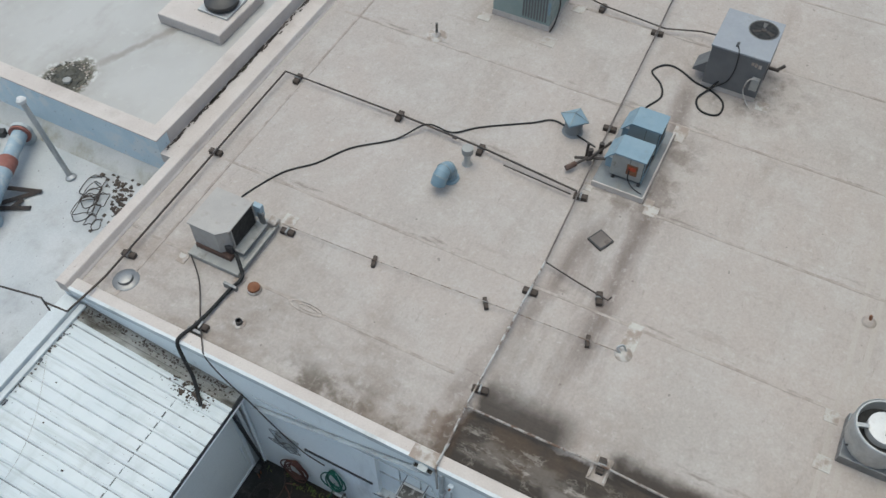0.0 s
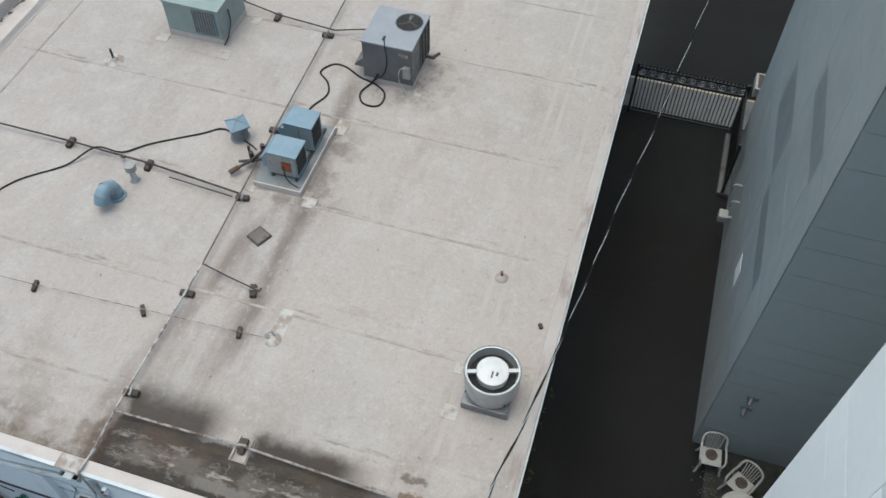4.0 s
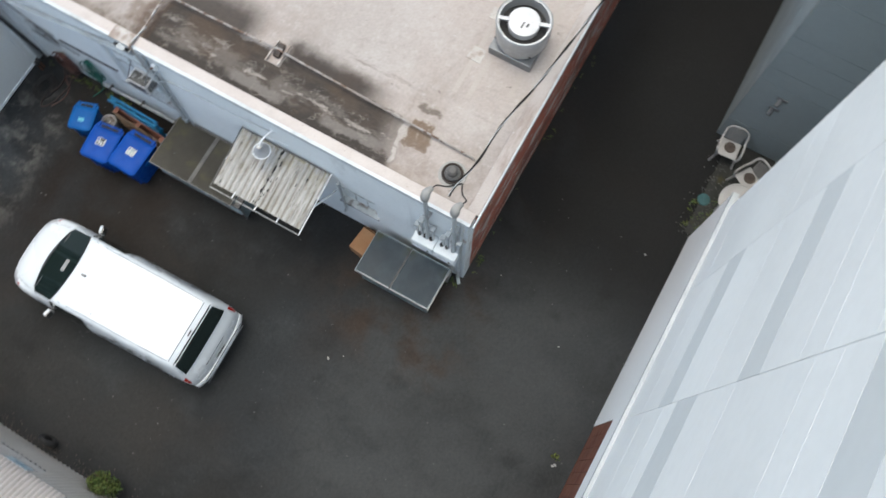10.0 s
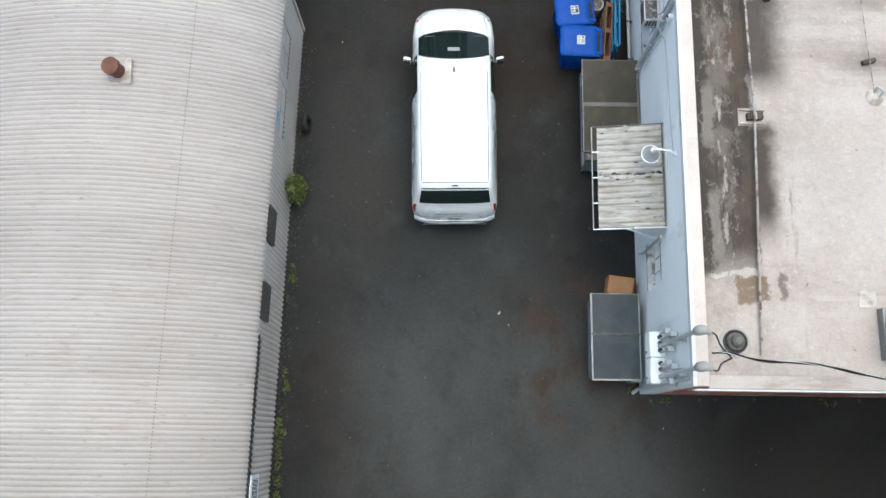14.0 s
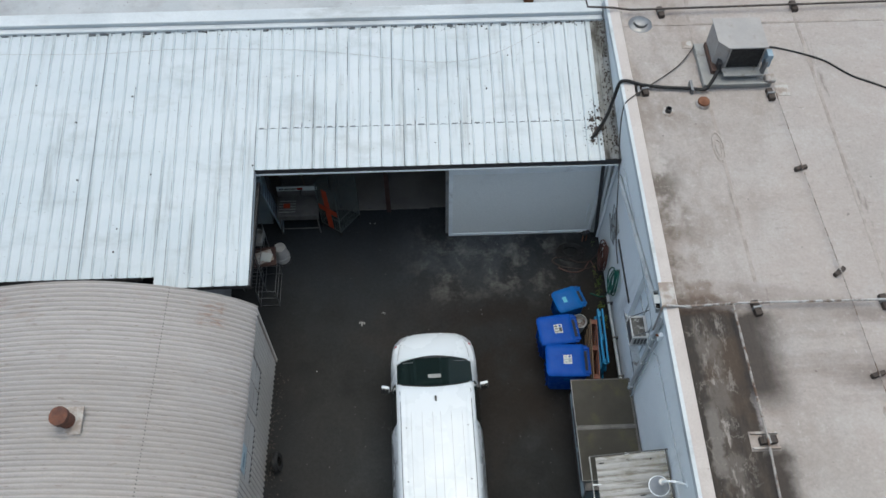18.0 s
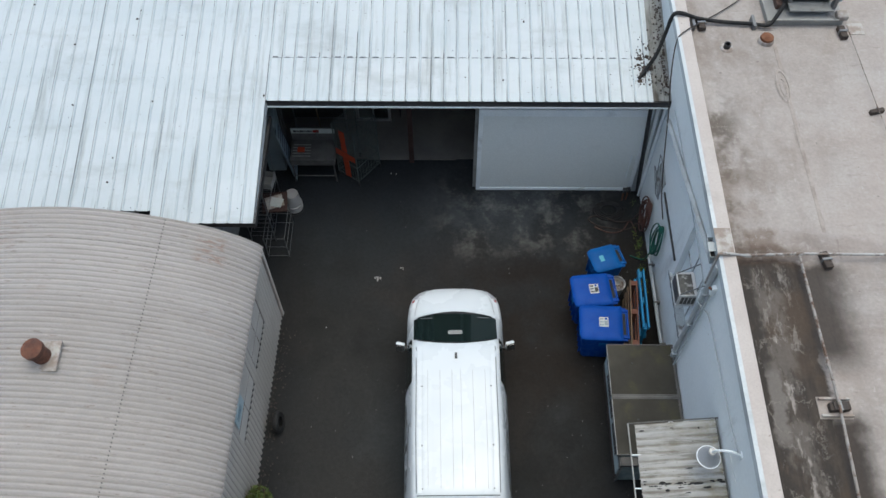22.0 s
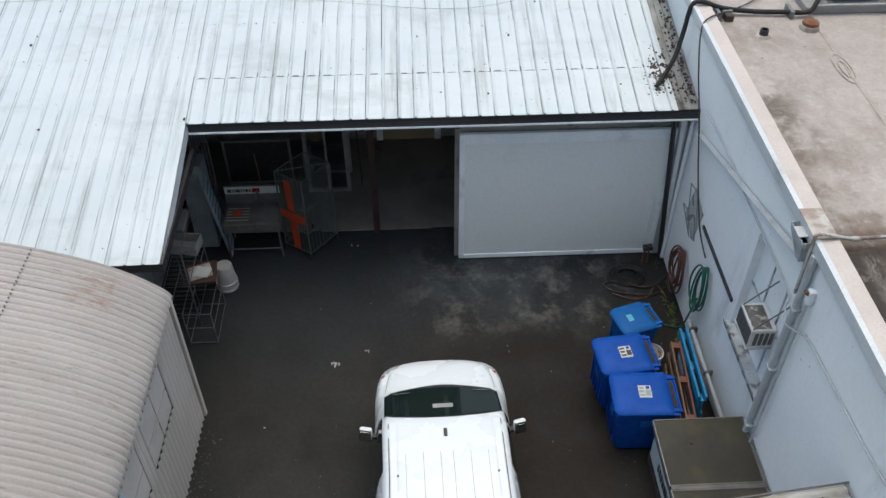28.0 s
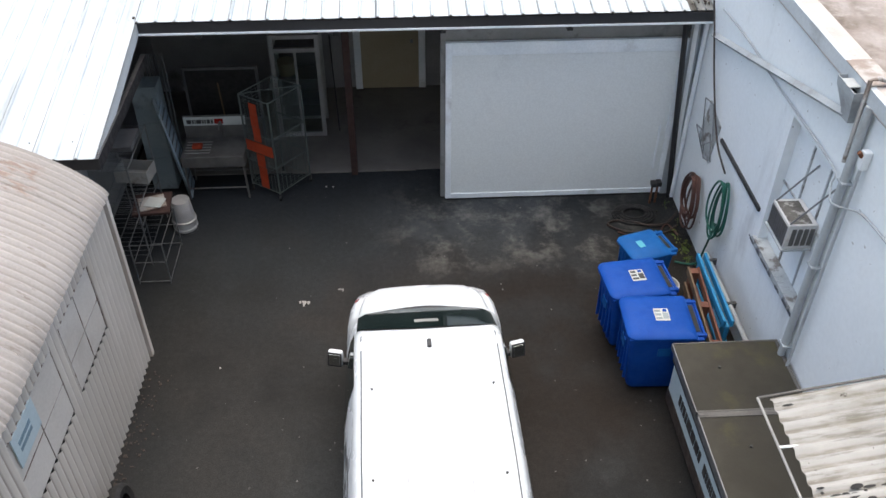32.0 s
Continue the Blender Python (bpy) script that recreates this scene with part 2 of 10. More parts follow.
    col = mix(nt, mul(drip, 0.85), col, (0.068, 0.045, 0.031))
    pools = mul(ramp(nt, noise_node(nt, coords(nt, [0.9, 0.75, 1]), 1.35, 7, 0.6), 0.44, 0.58), ramp(nt, wx, 1.05, 0.45), hump(wy, 7.5, 11.2, 0.2), inner)
    col = mix(nt, mul(pools, 0.8), col, (0.085, 0.068, 0.052))
    rusty = mul(hump(wy, 7.55, 7.95, 0.08), hump(wx, 0.5, 1.0, 0.08))
    col = mix(nt, mul(rusty, 0.6), col, (0.10, 0.062, 0.04))
    grime = mul(ramp(nt, X, 3.4, 0.6), ramp(nt, noise_node(nt, coords(nt, [1, 0.6, 1]), 0.9, 8, 0.68), 0.40, 0.64, 0, 0.6))
    col = mix(nt, mul(grime, mathn(nt, "SUBTRACT", 1.0, pond)), col, (0.165, 0.132, 0.108))
    # smears of soot that hang on the lapped seams, and scuffs
    smear = ramp(nt, noise_node(nt, coords(nt, [3.2, 0.55, 1]), 1.4, 7, 0.66), 0.53, 0.66)
    for x_seam in (1.78, 4.2, 6.98, 9.72, 12.6):
        band = ramp(nt, mathn(nt, "ABSOLUTE", mathn(nt, "SUBTRACT", mathn(nt, "ADD", X, mul(w1, 0.3)), x_seam + 0.08)), 0.22, 0.03)
        col = mix(nt, mul(band, smear, mathn(nt, "SUBTRACT", 1.0, pond), 0.75), col, (0.17, 0.147, 0.13))
    scuff = ramp(nt, noise_node(nt, coords(nt, [0.7, 3.0, 1]), 3.0, 8, 0.72), 0.60, 0.68, 0, 0.45)
    dry = mathn(nt, "SUBTRACT", 1.0, pond)
    col = mix(nt, mul(scuff, dry), col, (0.215, 0.18, 0.16))
    pale_scuff = ramp(nt, noise_node(nt, coords(nt, [2.4, 0.9, 1]), 4.0, 8, 0.72), 0.62, 0.70, 0, 0.5)
    col = mix(nt, mul(pale_scuff, dry), col, (0.45, 0.43, 0.41))
    # soot runs below the condensers towards the edge
    warp = mathn(nt, "ADD", Y, mathn(nt, "MULTIPLY", mathn(nt, "SUBTRACT", noise_node(nt, coords(nt, [0.5, 0.15, 1]), 0.9, 3), 0.5), 0.35))
    cmb = nt.nodes.new("ShaderNodeCombineXYZ")
    link(nt, mathn(nt, "MULTIPLY", X, 0.3), cmb.inputs[0])
    link(nt, mathn(nt, "MULTIPLY", warp, 1.7), cmb.inputs[1])
    streak = ramp(nt, noise_node(nt, cmb.outputs[0], 1.1, 7, 0.68), 0.40, 0.60, 0, 0.8)
    col = mix(nt, mul(hump(X, 1.9, 7.0, 0.8), hump(warp, 5.5, 7.2, 0.4), streak, 0.42), col, (0.137, 0.109, 0.093))
    rag = ramp(nt, noise_node(nt, coords(nt, [0.45, 1.2, 1]), 1.4, 6, 0.6), 0.3, 0.62, 0.35, 1.0)
    mid_r = mathn(nt, "ADD", 5.93, mathn(nt, "MULTIPLY", mathn(nt, "MAXIMUM", mathn(nt, "SUBTRACT", X, 6.5), 0.0), 0.11))
    d_r = mathn(nt, "ABSOLUTE", mathn(nt, "SUBTRACT", warp, mid_r))
    run_r = mul(ramp(nt, d_r, 0.36, 0.02), hump(X, 2.7, 11.2, 0.7), rag)
    mid_l = mathn(nt, "SUBTRACT", 7.98, mathn(nt, "MULTIPLY", X, 0.2))
    d_l = mathn(nt, "ABSOLUTE", mathn(nt, "SUBTRACT", warp, mid_l))
    run_l = mul(ramp(nt, d_l, 0.34, 0.02), hump(X, 1.3, 6.3, 0.6), rag)
    col = mix(nt, mul(run_r, 0.72), col, (0.122, 0.095, 0.083))
    col = mix(nt, mul(run_l, 0.6), col, (0.122, 0.095, 0.083))
    soot = mul(hump(X, 10.7, 12.4, 0.6), hump(Y, 3.9, 6.6, 0.7), ramp(nt, noise_node(nt, vec, 2.2, 7, 0.7), 0.44, 0.66, 0, 0.7))
    col = mix(nt, soot, col, (0.116, 0.096, 0.085))
    smut = mul(hump(X, 6.6, 9.4, 0.5), hump(Y, 5.4, 7.6, 0.5), ramp(nt, noise_node(nt, vec, 1.7, 8, 0.7), 0.44, 0.62, 0, 0.6))
    col = mix(nt, smut, col, (0.13, 0.105, 0.09))
    # small smudges and grains at two scales
    blot = noise_node(nt, coords(nt, [1.0, 1.25, 1]), 5.5, 7, 0.68)
    col = mix(nt, mul(ramp(nt, blot, 0.54, 0.70, 0, 0.3), mathn(nt, "SUBTRACT", 1.0, pond)), col, (0.235, 0.205, 0.185))
    col = mix(nt, mul(ramp(nt, blot, 0.46, 0.32, 0, 0.3), mathn(nt, "SUBTRACT", 1.0, pond)), col, (0.44, 0.415, 0.395))
    g = ramp(nt, fine, 0.3, 0.7, 0.94, 1.06)
    gc = nt.nodes.new("ShaderNodeCombineColor")
    for k in range(3):
        link(nt, g, gc.inputs[k])
    col = mix(nt, 1.0, col, gc.outputs[0], "MULTIPLY")
    speck = ramp(nt, noise_node(nt, vec, 5.5, 2), 0.74, 0.77, 0, 0.5)
    col = mix(nt, speck, col, (0.082, 0.068, 0.062))
    link(nt, col, bsdf.inputs["Base Color"])
    link(nt, ramp(nt, pond, 0, 1, 0.85, 0.7), bsdf.inputs["Roughness"])
    bsdf.inputs["Specular IOR Level"].default_value = 0.2
    bumped(nt, bsdf, mathn(nt, "ADD", mid, mathn(nt, "MULTIPLY", fine, 0.3)), 0.25, 0.012)
    return m


def north_coating():
    """White roof coating with a wet, silted hollow round its drain and a dirty trickle leading to it."""
    m, nt, bsdf = nodes_of("white_roof_coating")
    vec = coords(nt)
    sep = nt.nodes.new("ShaderNodeSeparateXYZ")
    link(nt, vec, sep.inputs[0])
    X, Y = sep.outputs[0], sep.outputs[1]
    col = mix(nt, ramp(nt, noise_node(nt, vec, 0.5, 5), 0.35, 0.65), (0.335, 0.33, 0.318), (0.37, 0.367, 0.358))
    col = mix(nt, ramp(nt, noise_node(nt, coords(nt, [0.6, 1.2, 1]), 0.7, 7, 0.65), 0.48, 0.7, 0, 0.6), col, (0.255, 0.24, 0.222))
    col = mix(nt, ramp(nt, noise_node(nt, vec, 3.0, 8, 0.7), 0.56, 0.68, 0, 0.4), col, (0.42, 0.418, 0.41))
    w = mathn(nt, "SUBTRACT", noise_node(nt, vec, 1.3, 6, 0.65), 0.5)
    w2 = mathn(nt, "SUBTRACT", noise_node(nt, vec, 5.0, 6, 0.7), 0.5)
    dx = mathn(nt, "SUBTRACT", X, 4.70)
    dy = mathn(nt, "SUBTRACT", Y, 19.74)
    r2 = mathn(nt, "ADD", mathn(nt, "MULTIPLY", dx, dx), mathn(nt, "MULTIPLY", mathn(nt, "MULTIPLY", dy, dy), 1.3))
    r = mathn(nt, "ADD", mathn(nt, "SQRT", r2), mathn(nt, "ADD", mathn(nt, "MULTIPLY", w, 0.7), mathn(nt, "MULTIPLY", w2, 0.45)))
    # trickle: across and along the line from the curb to the drain
    across = mathn(nt, "ADD", mathn(nt, "ADD", mathn(nt, "MULTIPLY", dx, 0.42), mathn(nt, "MULTIPLY", dy, 0.907)), mathn(nt, "MULTIPLY", w, 0.5))
    along = mathn(nt, "SUBTRACT", mathn(nt, "MULTIPLY", dx, 0.907), mathn(nt, "MULTIPLY", dy, 0.42))
    trickle = mathn(nt, "MULTIPLY", ramp(nt, mathn(nt, "ABSOLUTE", across), 0.16, 0.02), mathn(nt, "MULTIPLY", ramp(nt, along, 0.2, 0.8), ramp(nt, along, 3.6, 2.8)))
    col = mix(nt, mathn(nt, "MULTIPLY", trickle, 0.7), col, (0.19, 0.172, 0.15))
    col = mix(nt, ramp(nt, r, 1.35, 0.6, 0, 0.6), col, (0.27, 0.26, 0.24))
    rim = mathn(nt, "MULTIPLY", ramp(nt, r, 0.86, 0.76), ramp(nt, w2, -0.04, 0.10))
    col = mix(nt, mathn(nt, "MULTIPLY", rim, 0.9), col, (0.47, 0.465, 0.45))
    col = mix(nt, ramp(nt, r, 0.74, 0.60), col, (0.085, 0.078, 0.052))
    col = mix(nt, mathn(nt, "MULTIPLY", ramp(nt, r, 0.62, 0.42), ramp(nt, w2, -0.08, 0.06, 0.3, 1.0)), col, (0.026, 0.024, 0.016))
    link(nt, col, bsdf.inputs["Base Color"])
    link(nt, ramp(nt, r, 0.7, 0.5, 0.7, 0.4), bsdf.inputs["Roughness"])
    bumped(nt, bsdf, noise_node(nt, vec, 18, 4), 0.1)
    return m


def shed_metal():
    """White painted ribbed sheet: grey overpaint patches and dirt lodged beside the ribs."""
    m, nt, bsdf = nodes_of("white_metal_roofing")
    vec = coords(nt)
    sep = nt.nodes.new("ShaderNodeSeparateXYZ")
    link(nt, vec, sep.inputs[0])
    col = mix(nt, ramp(nt, noise_node(nt, coords(nt, [0.5, 1.2, 1]), 0.8, 5), 0.35, 0.65), (0.425, 0.483, 0.513), (0.468, 0.520, 0.547))
    col = mix(nt, ramp(nt, noise_node(nt, coords(nt, [0.7, 1.6, 1]), 0.9, 7, 0.68), 0.5, 0.72, 0, 0.6), col, (0.313, 0.344, 0.36))
    col = mix(nt, ramp(nt, noise_node(nt, coords(nt, [3.2, 0.16, 1]), 1.3, 7, 0.7), 0.50, 0.70, 0, 0.75), col, (0.275, 0.305, 0.316))
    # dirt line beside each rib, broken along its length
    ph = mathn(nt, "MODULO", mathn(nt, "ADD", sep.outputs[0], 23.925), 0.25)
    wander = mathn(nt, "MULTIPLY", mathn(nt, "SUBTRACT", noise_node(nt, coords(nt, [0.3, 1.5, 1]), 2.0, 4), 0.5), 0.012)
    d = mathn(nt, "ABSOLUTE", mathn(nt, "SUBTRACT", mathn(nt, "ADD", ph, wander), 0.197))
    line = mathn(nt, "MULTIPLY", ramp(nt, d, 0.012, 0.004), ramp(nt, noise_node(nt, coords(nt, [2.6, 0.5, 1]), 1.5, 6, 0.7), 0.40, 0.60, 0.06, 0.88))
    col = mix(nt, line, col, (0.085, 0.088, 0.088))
    col = mix(nt, ramp(nt, noise_node(nt, vec, 16, 2), 0.72, 0.75, 0, 0.7), col, (0.156, 0.156, 0.15))
    link(nt, col, bsdf.inputs["Base Color"])
    link(nt, ramp(nt, noise_node(nt, vec, 2.0), 0.3, 0.7, 0.35, 0.55), bsdf.inputs["Roughness"])
    bumped(nt, bsdf, noise_node(nt, coords(nt, [2, 0.6, 1]), 2.0, 4), 0.12, 0.01)
    return m


def hut_metal():
    """Chalky grey-beige corrugated roofing with rust flecks lying along the flutes."""
    m, nt, bsdf = nodes_of("grey_corrugated_roofing")
    vec = coords(nt)
    col = mix(nt, ramp(nt, noise_node(nt, vec, 0.45, 5), 0.35, 0.65), (0.305, 0.285, 0.268), (0.336, 0.319, 0.305))
    col = mix(nt, ramp(nt, noise_node(nt, coords(nt, [0.5, 2.6, 0.5]), 1.3, 7, 0.7), 0.48, 0.72, 0, 0.55), col, (0.262, 0.24, 0.222))
    col = mix(nt, ramp(nt, noise_node(nt, coords(nt, [0.7, 4.2, 0.7]), 6.0, 4, 0.6), 0.62, 0.68, 0, 0.6), col, (0.175, 0.14, 0.12))
    rust = mathn(nt, "MULTIPLY", ramp(nt, noise_node(nt, vec, 0.9, 4), 0.57, 0.68), ramp(nt, noise_node(nt, coords(nt, [0.8, 4.5, 0.8]), 3.2, 6, 0.7), 0.45, 0.6))
    col = mix(nt, mathn(nt, "MULTIPLY", rust, 0.3), col, (0.2, 0.125, 0.085))
    sep = nt.nodes.new("ShaderNodeSeparateXYZ")
    link(nt, vec, sep.inputs[0])
    # valleys of the corrugation darkened: lodged dirt and painted shade together
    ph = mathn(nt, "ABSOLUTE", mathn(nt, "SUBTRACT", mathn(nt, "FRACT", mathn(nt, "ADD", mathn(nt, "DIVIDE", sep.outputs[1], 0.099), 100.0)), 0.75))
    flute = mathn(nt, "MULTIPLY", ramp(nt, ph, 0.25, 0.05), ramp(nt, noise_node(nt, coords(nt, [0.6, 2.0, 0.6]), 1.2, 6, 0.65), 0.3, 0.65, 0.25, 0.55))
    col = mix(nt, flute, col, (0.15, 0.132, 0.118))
    # one rusted sheet end near the northern eave
    scab = mathn(nt, "MULTIPLY", mathn(nt, "MULTIPLY", ramp(nt, sep.outputs[0], -8.85, -8.7), ramp(nt, sep.outputs[0], -8.25, -8.4)), mathn(nt, "MULTIPLY", ramp(nt, sep.outputs[1], 7.8, 7.95), ramp(nt, sep.outputs[1], 8.5, 8.35)))
    scab = mathn(nt, "MULTIPLY", scab, ramp(nt, noise_node(nt, coords(nt, [0.8, 3.0, 0.8]), 5.0, 6, 0.7), 0.48, 0.60, 0, 0.55))
    col = mix(nt, scab, col, (0.21, 0.115, 0.075))
    g = ramp(nt, noise_node(nt, vec, 40, 3), 0.3, 0.7, 0.94, 1.05)
    gc = nt.nodes.new("ShaderNodeCombineColor")
    for k in range(3):
        link(nt, g, gc.inputs[k])
    col = mix(nt, 1.0, col, gc.outputs[0], "MULTIPLY")
    oi = nt.nodes.new("ShaderNodeObjectInfo")
    v = ramp(nt, oi.outputs["Random"], 0, 1, 0.93, 1.05)
    vc = nt.nodes.new("ShaderNodeCombineColor")
    for k in range(3):
        link(nt, v, vc.inputs[k])
    col = mix(nt, 1.0, col, vc.outputs[0], "MULTIPLY")
    link(nt, col, bsdf.inputs["Base Color"])
    bsdf.inputs["Roughness"].default_value = 0.65
    return m


def siding_metal():
    """Beige corrugated siding; shade painted into its upright flutes brings out the relief."""
    m, nt, bsdf = nodes_of("beige_corrugated_siding")
    vec = coords(nt)
    sep = nt.nodes.new("ShaderNodeSeparateXYZ")
    link(nt, vec, sep.inputs[0])
    col = mix(nt, ramp(nt, noise_node(nt, vec, 0.8, 5), 0.35, 0.65), (0.50, 0.47, 0.425), (0.575, 0.54, 0.495))
    col = mix(nt, ramp(nt, noise_node(nt, coords(nt, [1, 1, 0.4]), 1.4, 7, 0.65), 0.52, 0.75, 0, 0.6), col, (0.38, 0.325, 0.27))
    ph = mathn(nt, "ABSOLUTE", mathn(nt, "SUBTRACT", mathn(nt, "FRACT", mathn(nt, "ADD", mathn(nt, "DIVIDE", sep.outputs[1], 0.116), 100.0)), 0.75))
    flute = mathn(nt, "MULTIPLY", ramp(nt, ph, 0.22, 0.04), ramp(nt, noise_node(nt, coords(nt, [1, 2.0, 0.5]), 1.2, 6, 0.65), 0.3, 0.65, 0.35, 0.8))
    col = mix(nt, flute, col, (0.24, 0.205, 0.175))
    link(nt, col, bsdf.inputs["Base Color"])
    bsdf.inputs["Roughness"].default_value = 0.65
    return m


def asphalt():
    """Damp, nearly black yard paving with brown patches and pale scuffed concrete by the sliding door."""
    m, nt, bsdf = nodes_of("asphalt")
    vec = coords(nt)
    sep = nt.nodes.new("ShaderNodeSeparateXYZ")
    link(nt, vec, sep.inputs[0])
    X, Y = sep.outputs[0], sep.outputs[1]

    def both(a, b):
        return mathn(nt, "MULTIPLY", a, b)

    def inside(v, a, b, soft):
        return both(ramp(nt, v, a - soft, a + soft), ramp(nt, v, b + soft, b - soft))

    broad = noise_node(nt, vec, 0.28, 4, 0.55)
    mid = noise_node(nt, vec, 1.1, 5, 0.55)
    fine = noise_node(nt, vec, 60, 3, 0.7)
    grit = noise_node(nt, vec, 13, 6, 0.75)
    col = mix(nt, ramp(nt, broad, 0.35, 0.65), (0.0148, 0.0141, 0.0134), (0.0212, 0.0207, 0.0202))
    col = mix(nt, ramp(nt, mid, 0.45, 0.75, 0, 0.6), col, (0.0228, 0.0232, 0.0234))
    # faint brown mud in drifts, dry grey areas, oily spots
    col = mix(nt, ramp(nt, noise_node(nt, vec, 0.36, 5, 0.55), 0.46, 0.64, 0, 0.6), col, (0.0275, 0.0217, 0.0182))
    col = mix(nt, ramp(nt, noise_node(nt, coords(nt, [1, 0.7, 1]), 0.2, 4, 0.55), 0.45, 0.64, 0, 0.7), col, (0.0232, 0.0242, 0.0250))
    # southern yard lighter, in soft patches
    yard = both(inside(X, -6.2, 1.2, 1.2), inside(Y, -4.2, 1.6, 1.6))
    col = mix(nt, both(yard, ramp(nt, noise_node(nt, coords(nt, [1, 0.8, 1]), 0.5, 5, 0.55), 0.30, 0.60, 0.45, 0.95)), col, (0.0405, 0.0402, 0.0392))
    col = mix(nt, ramp(nt, noise_node(nt, vec, 0.85, 5, 0.55), 0.54, 0.72, 0, 0.4), col, (0.0098, 0.0094, 0.0090))
    col = mix(nt, ramp(nt, noise_node(nt, coords(nt, [1.4, 0.6, 1]), 1.6, 5, 0.6), 0.58, 0.74, 0, 0.4), col, (0.0330, 0.0322, 0.0312))
    rusty = both(inside(X, -2.6, 0.2, 0.5), inside(Y, -1.0, 2.6, 0.6))
    col = mix(nt, both(rusty, ramp(nt, noise_node(nt, vec, 1.1, 5, 0.6), 0.42, 0.66, 0, 0.7)), col, (0.0345, 0.0225, 0.0158))
    west = both(inside(X, -8.2, -5.6, 0.5), inside(Y, 2.5, 9.0, 1.5))
    col = mix(nt, both(west, ramp(nt, noise_node(nt, vec, 0.7, 5, 0.55), 0.36, 0.62, 0.15, 0.75)), col, (0.0265, 0.0248, 0.0232))
    # soft dark and light clouds of damp and dust
    for sc, lo, hi, amt, c in ((0.55, 0.50, 0.70, 0.28, (0.009, 0.009, 0.009)), (0.75, 0.54, 0.74, 0.55, (0.034, 0.0345, 0.0345))):
        col = mix(nt, ramp(nt, noise_node(nt, coords(nt, [1.0, 0.75, 1]), sc, 5, 0.6), lo, hi, 0, amt), col, c)
    # shade between the tall buildings, painted into the alley's asphalt
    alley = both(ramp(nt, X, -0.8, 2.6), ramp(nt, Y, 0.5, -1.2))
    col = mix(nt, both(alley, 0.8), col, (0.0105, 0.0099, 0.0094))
    # pale worn concrete in front of the sliding door
    near = both(inside(Y, 10.1, 12.2, 0.55), inside(X, -4.4, -0.9, 0.7))
    # bluish sheen of reflected sky, painted into the paving before the shed
    cool = both(inside(Y, 9.6, 14.5, 1.2), inside(X, -8.5, -1.2, 1.0))
    col = mix(nt, both(cool, ramp(nt, noise_node(nt, vec, 0.45, 4, 0.55), 0.3, 0.65, 0.3, 0.85)), col, (0.0215, 0.0238, 0.0262))
    haze = both(inside(Y, 10.4, 12.6, 0.9), inside(X, -4.8, -1.6, 0.9))
    col = mix(nt, both(haze, ramp(nt, noise_node(nt, coords(nt, [1, 0.7, 1]), 0.8, 4, 0.55), 0.4, 0.62, 0, 0.8)), col, (0.045, 0.0475, 0.050))
    # the worn concrete itself
    pale = ramp(nt, noise_node(nt, vec, 1.7, 10, 0.74), 0.47, 0.66, 0, 0.65)
    col = mix(nt, both(near, pale), col, (0.118, 0.112, 0.102))
    brown = both(both(ramp(nt, Y, 6.0, 7.5), ramp(nt, Y, 11.0, 9.5)), both(ramp(nt, X, -5.5, -3.0), ramp(nt, noise_node(nt, vec, 0.9, 7, 0.65), 0.36, 0.6, 0.2, 0.75)))
    col = mix(nt, brown, col, (0.0160, 0.0122, 0.0098))
    chip = ramp(nt, noise_node(nt, vec, 8.5, 2), 0.745, 0.765, 0, 0.35)
    col = mix(nt, chip, col, (0.075, 0.072, 0.068))
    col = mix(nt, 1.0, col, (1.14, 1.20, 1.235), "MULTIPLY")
    gg = ramp(nt, grit, 0.3, 0.7, 0.88, 1.12)
    gc2 = nt.nodes.new("ShaderNodeCombineColor")
    for k in range(3):
        link(nt, gg, gc2.inputs[k])
    col = mix(nt, 1.0, col, gc2.outputs[0], "MULTIPLY")
    g = ramp(nt, fine, 0.3, 0.7, 0.8, 1.22)
    gc = nt.nodes.new("ShaderNodeCombineColor")
    for k in range(3):
        link(nt, g, gc.inputs[k])
    col = mix(nt, 1.0, col, gc.outputs[0], "MULTIPLY")
    link(nt, col, bsdf.inputs["Base Color"])
    link(nt, ramp(nt, broad, 0.3, 0.7, 0.55, 0.85), bsdf.inputs["Roughness"])
    bsdf.inputs["Specular IOR Level"].default_value = 0.04
    bumped(nt, bsdf, mathn(nt, "ADD", fine, mathn(nt, "MULTIPLY", mid, 0.4)), 0.25, 0.006)
    return m


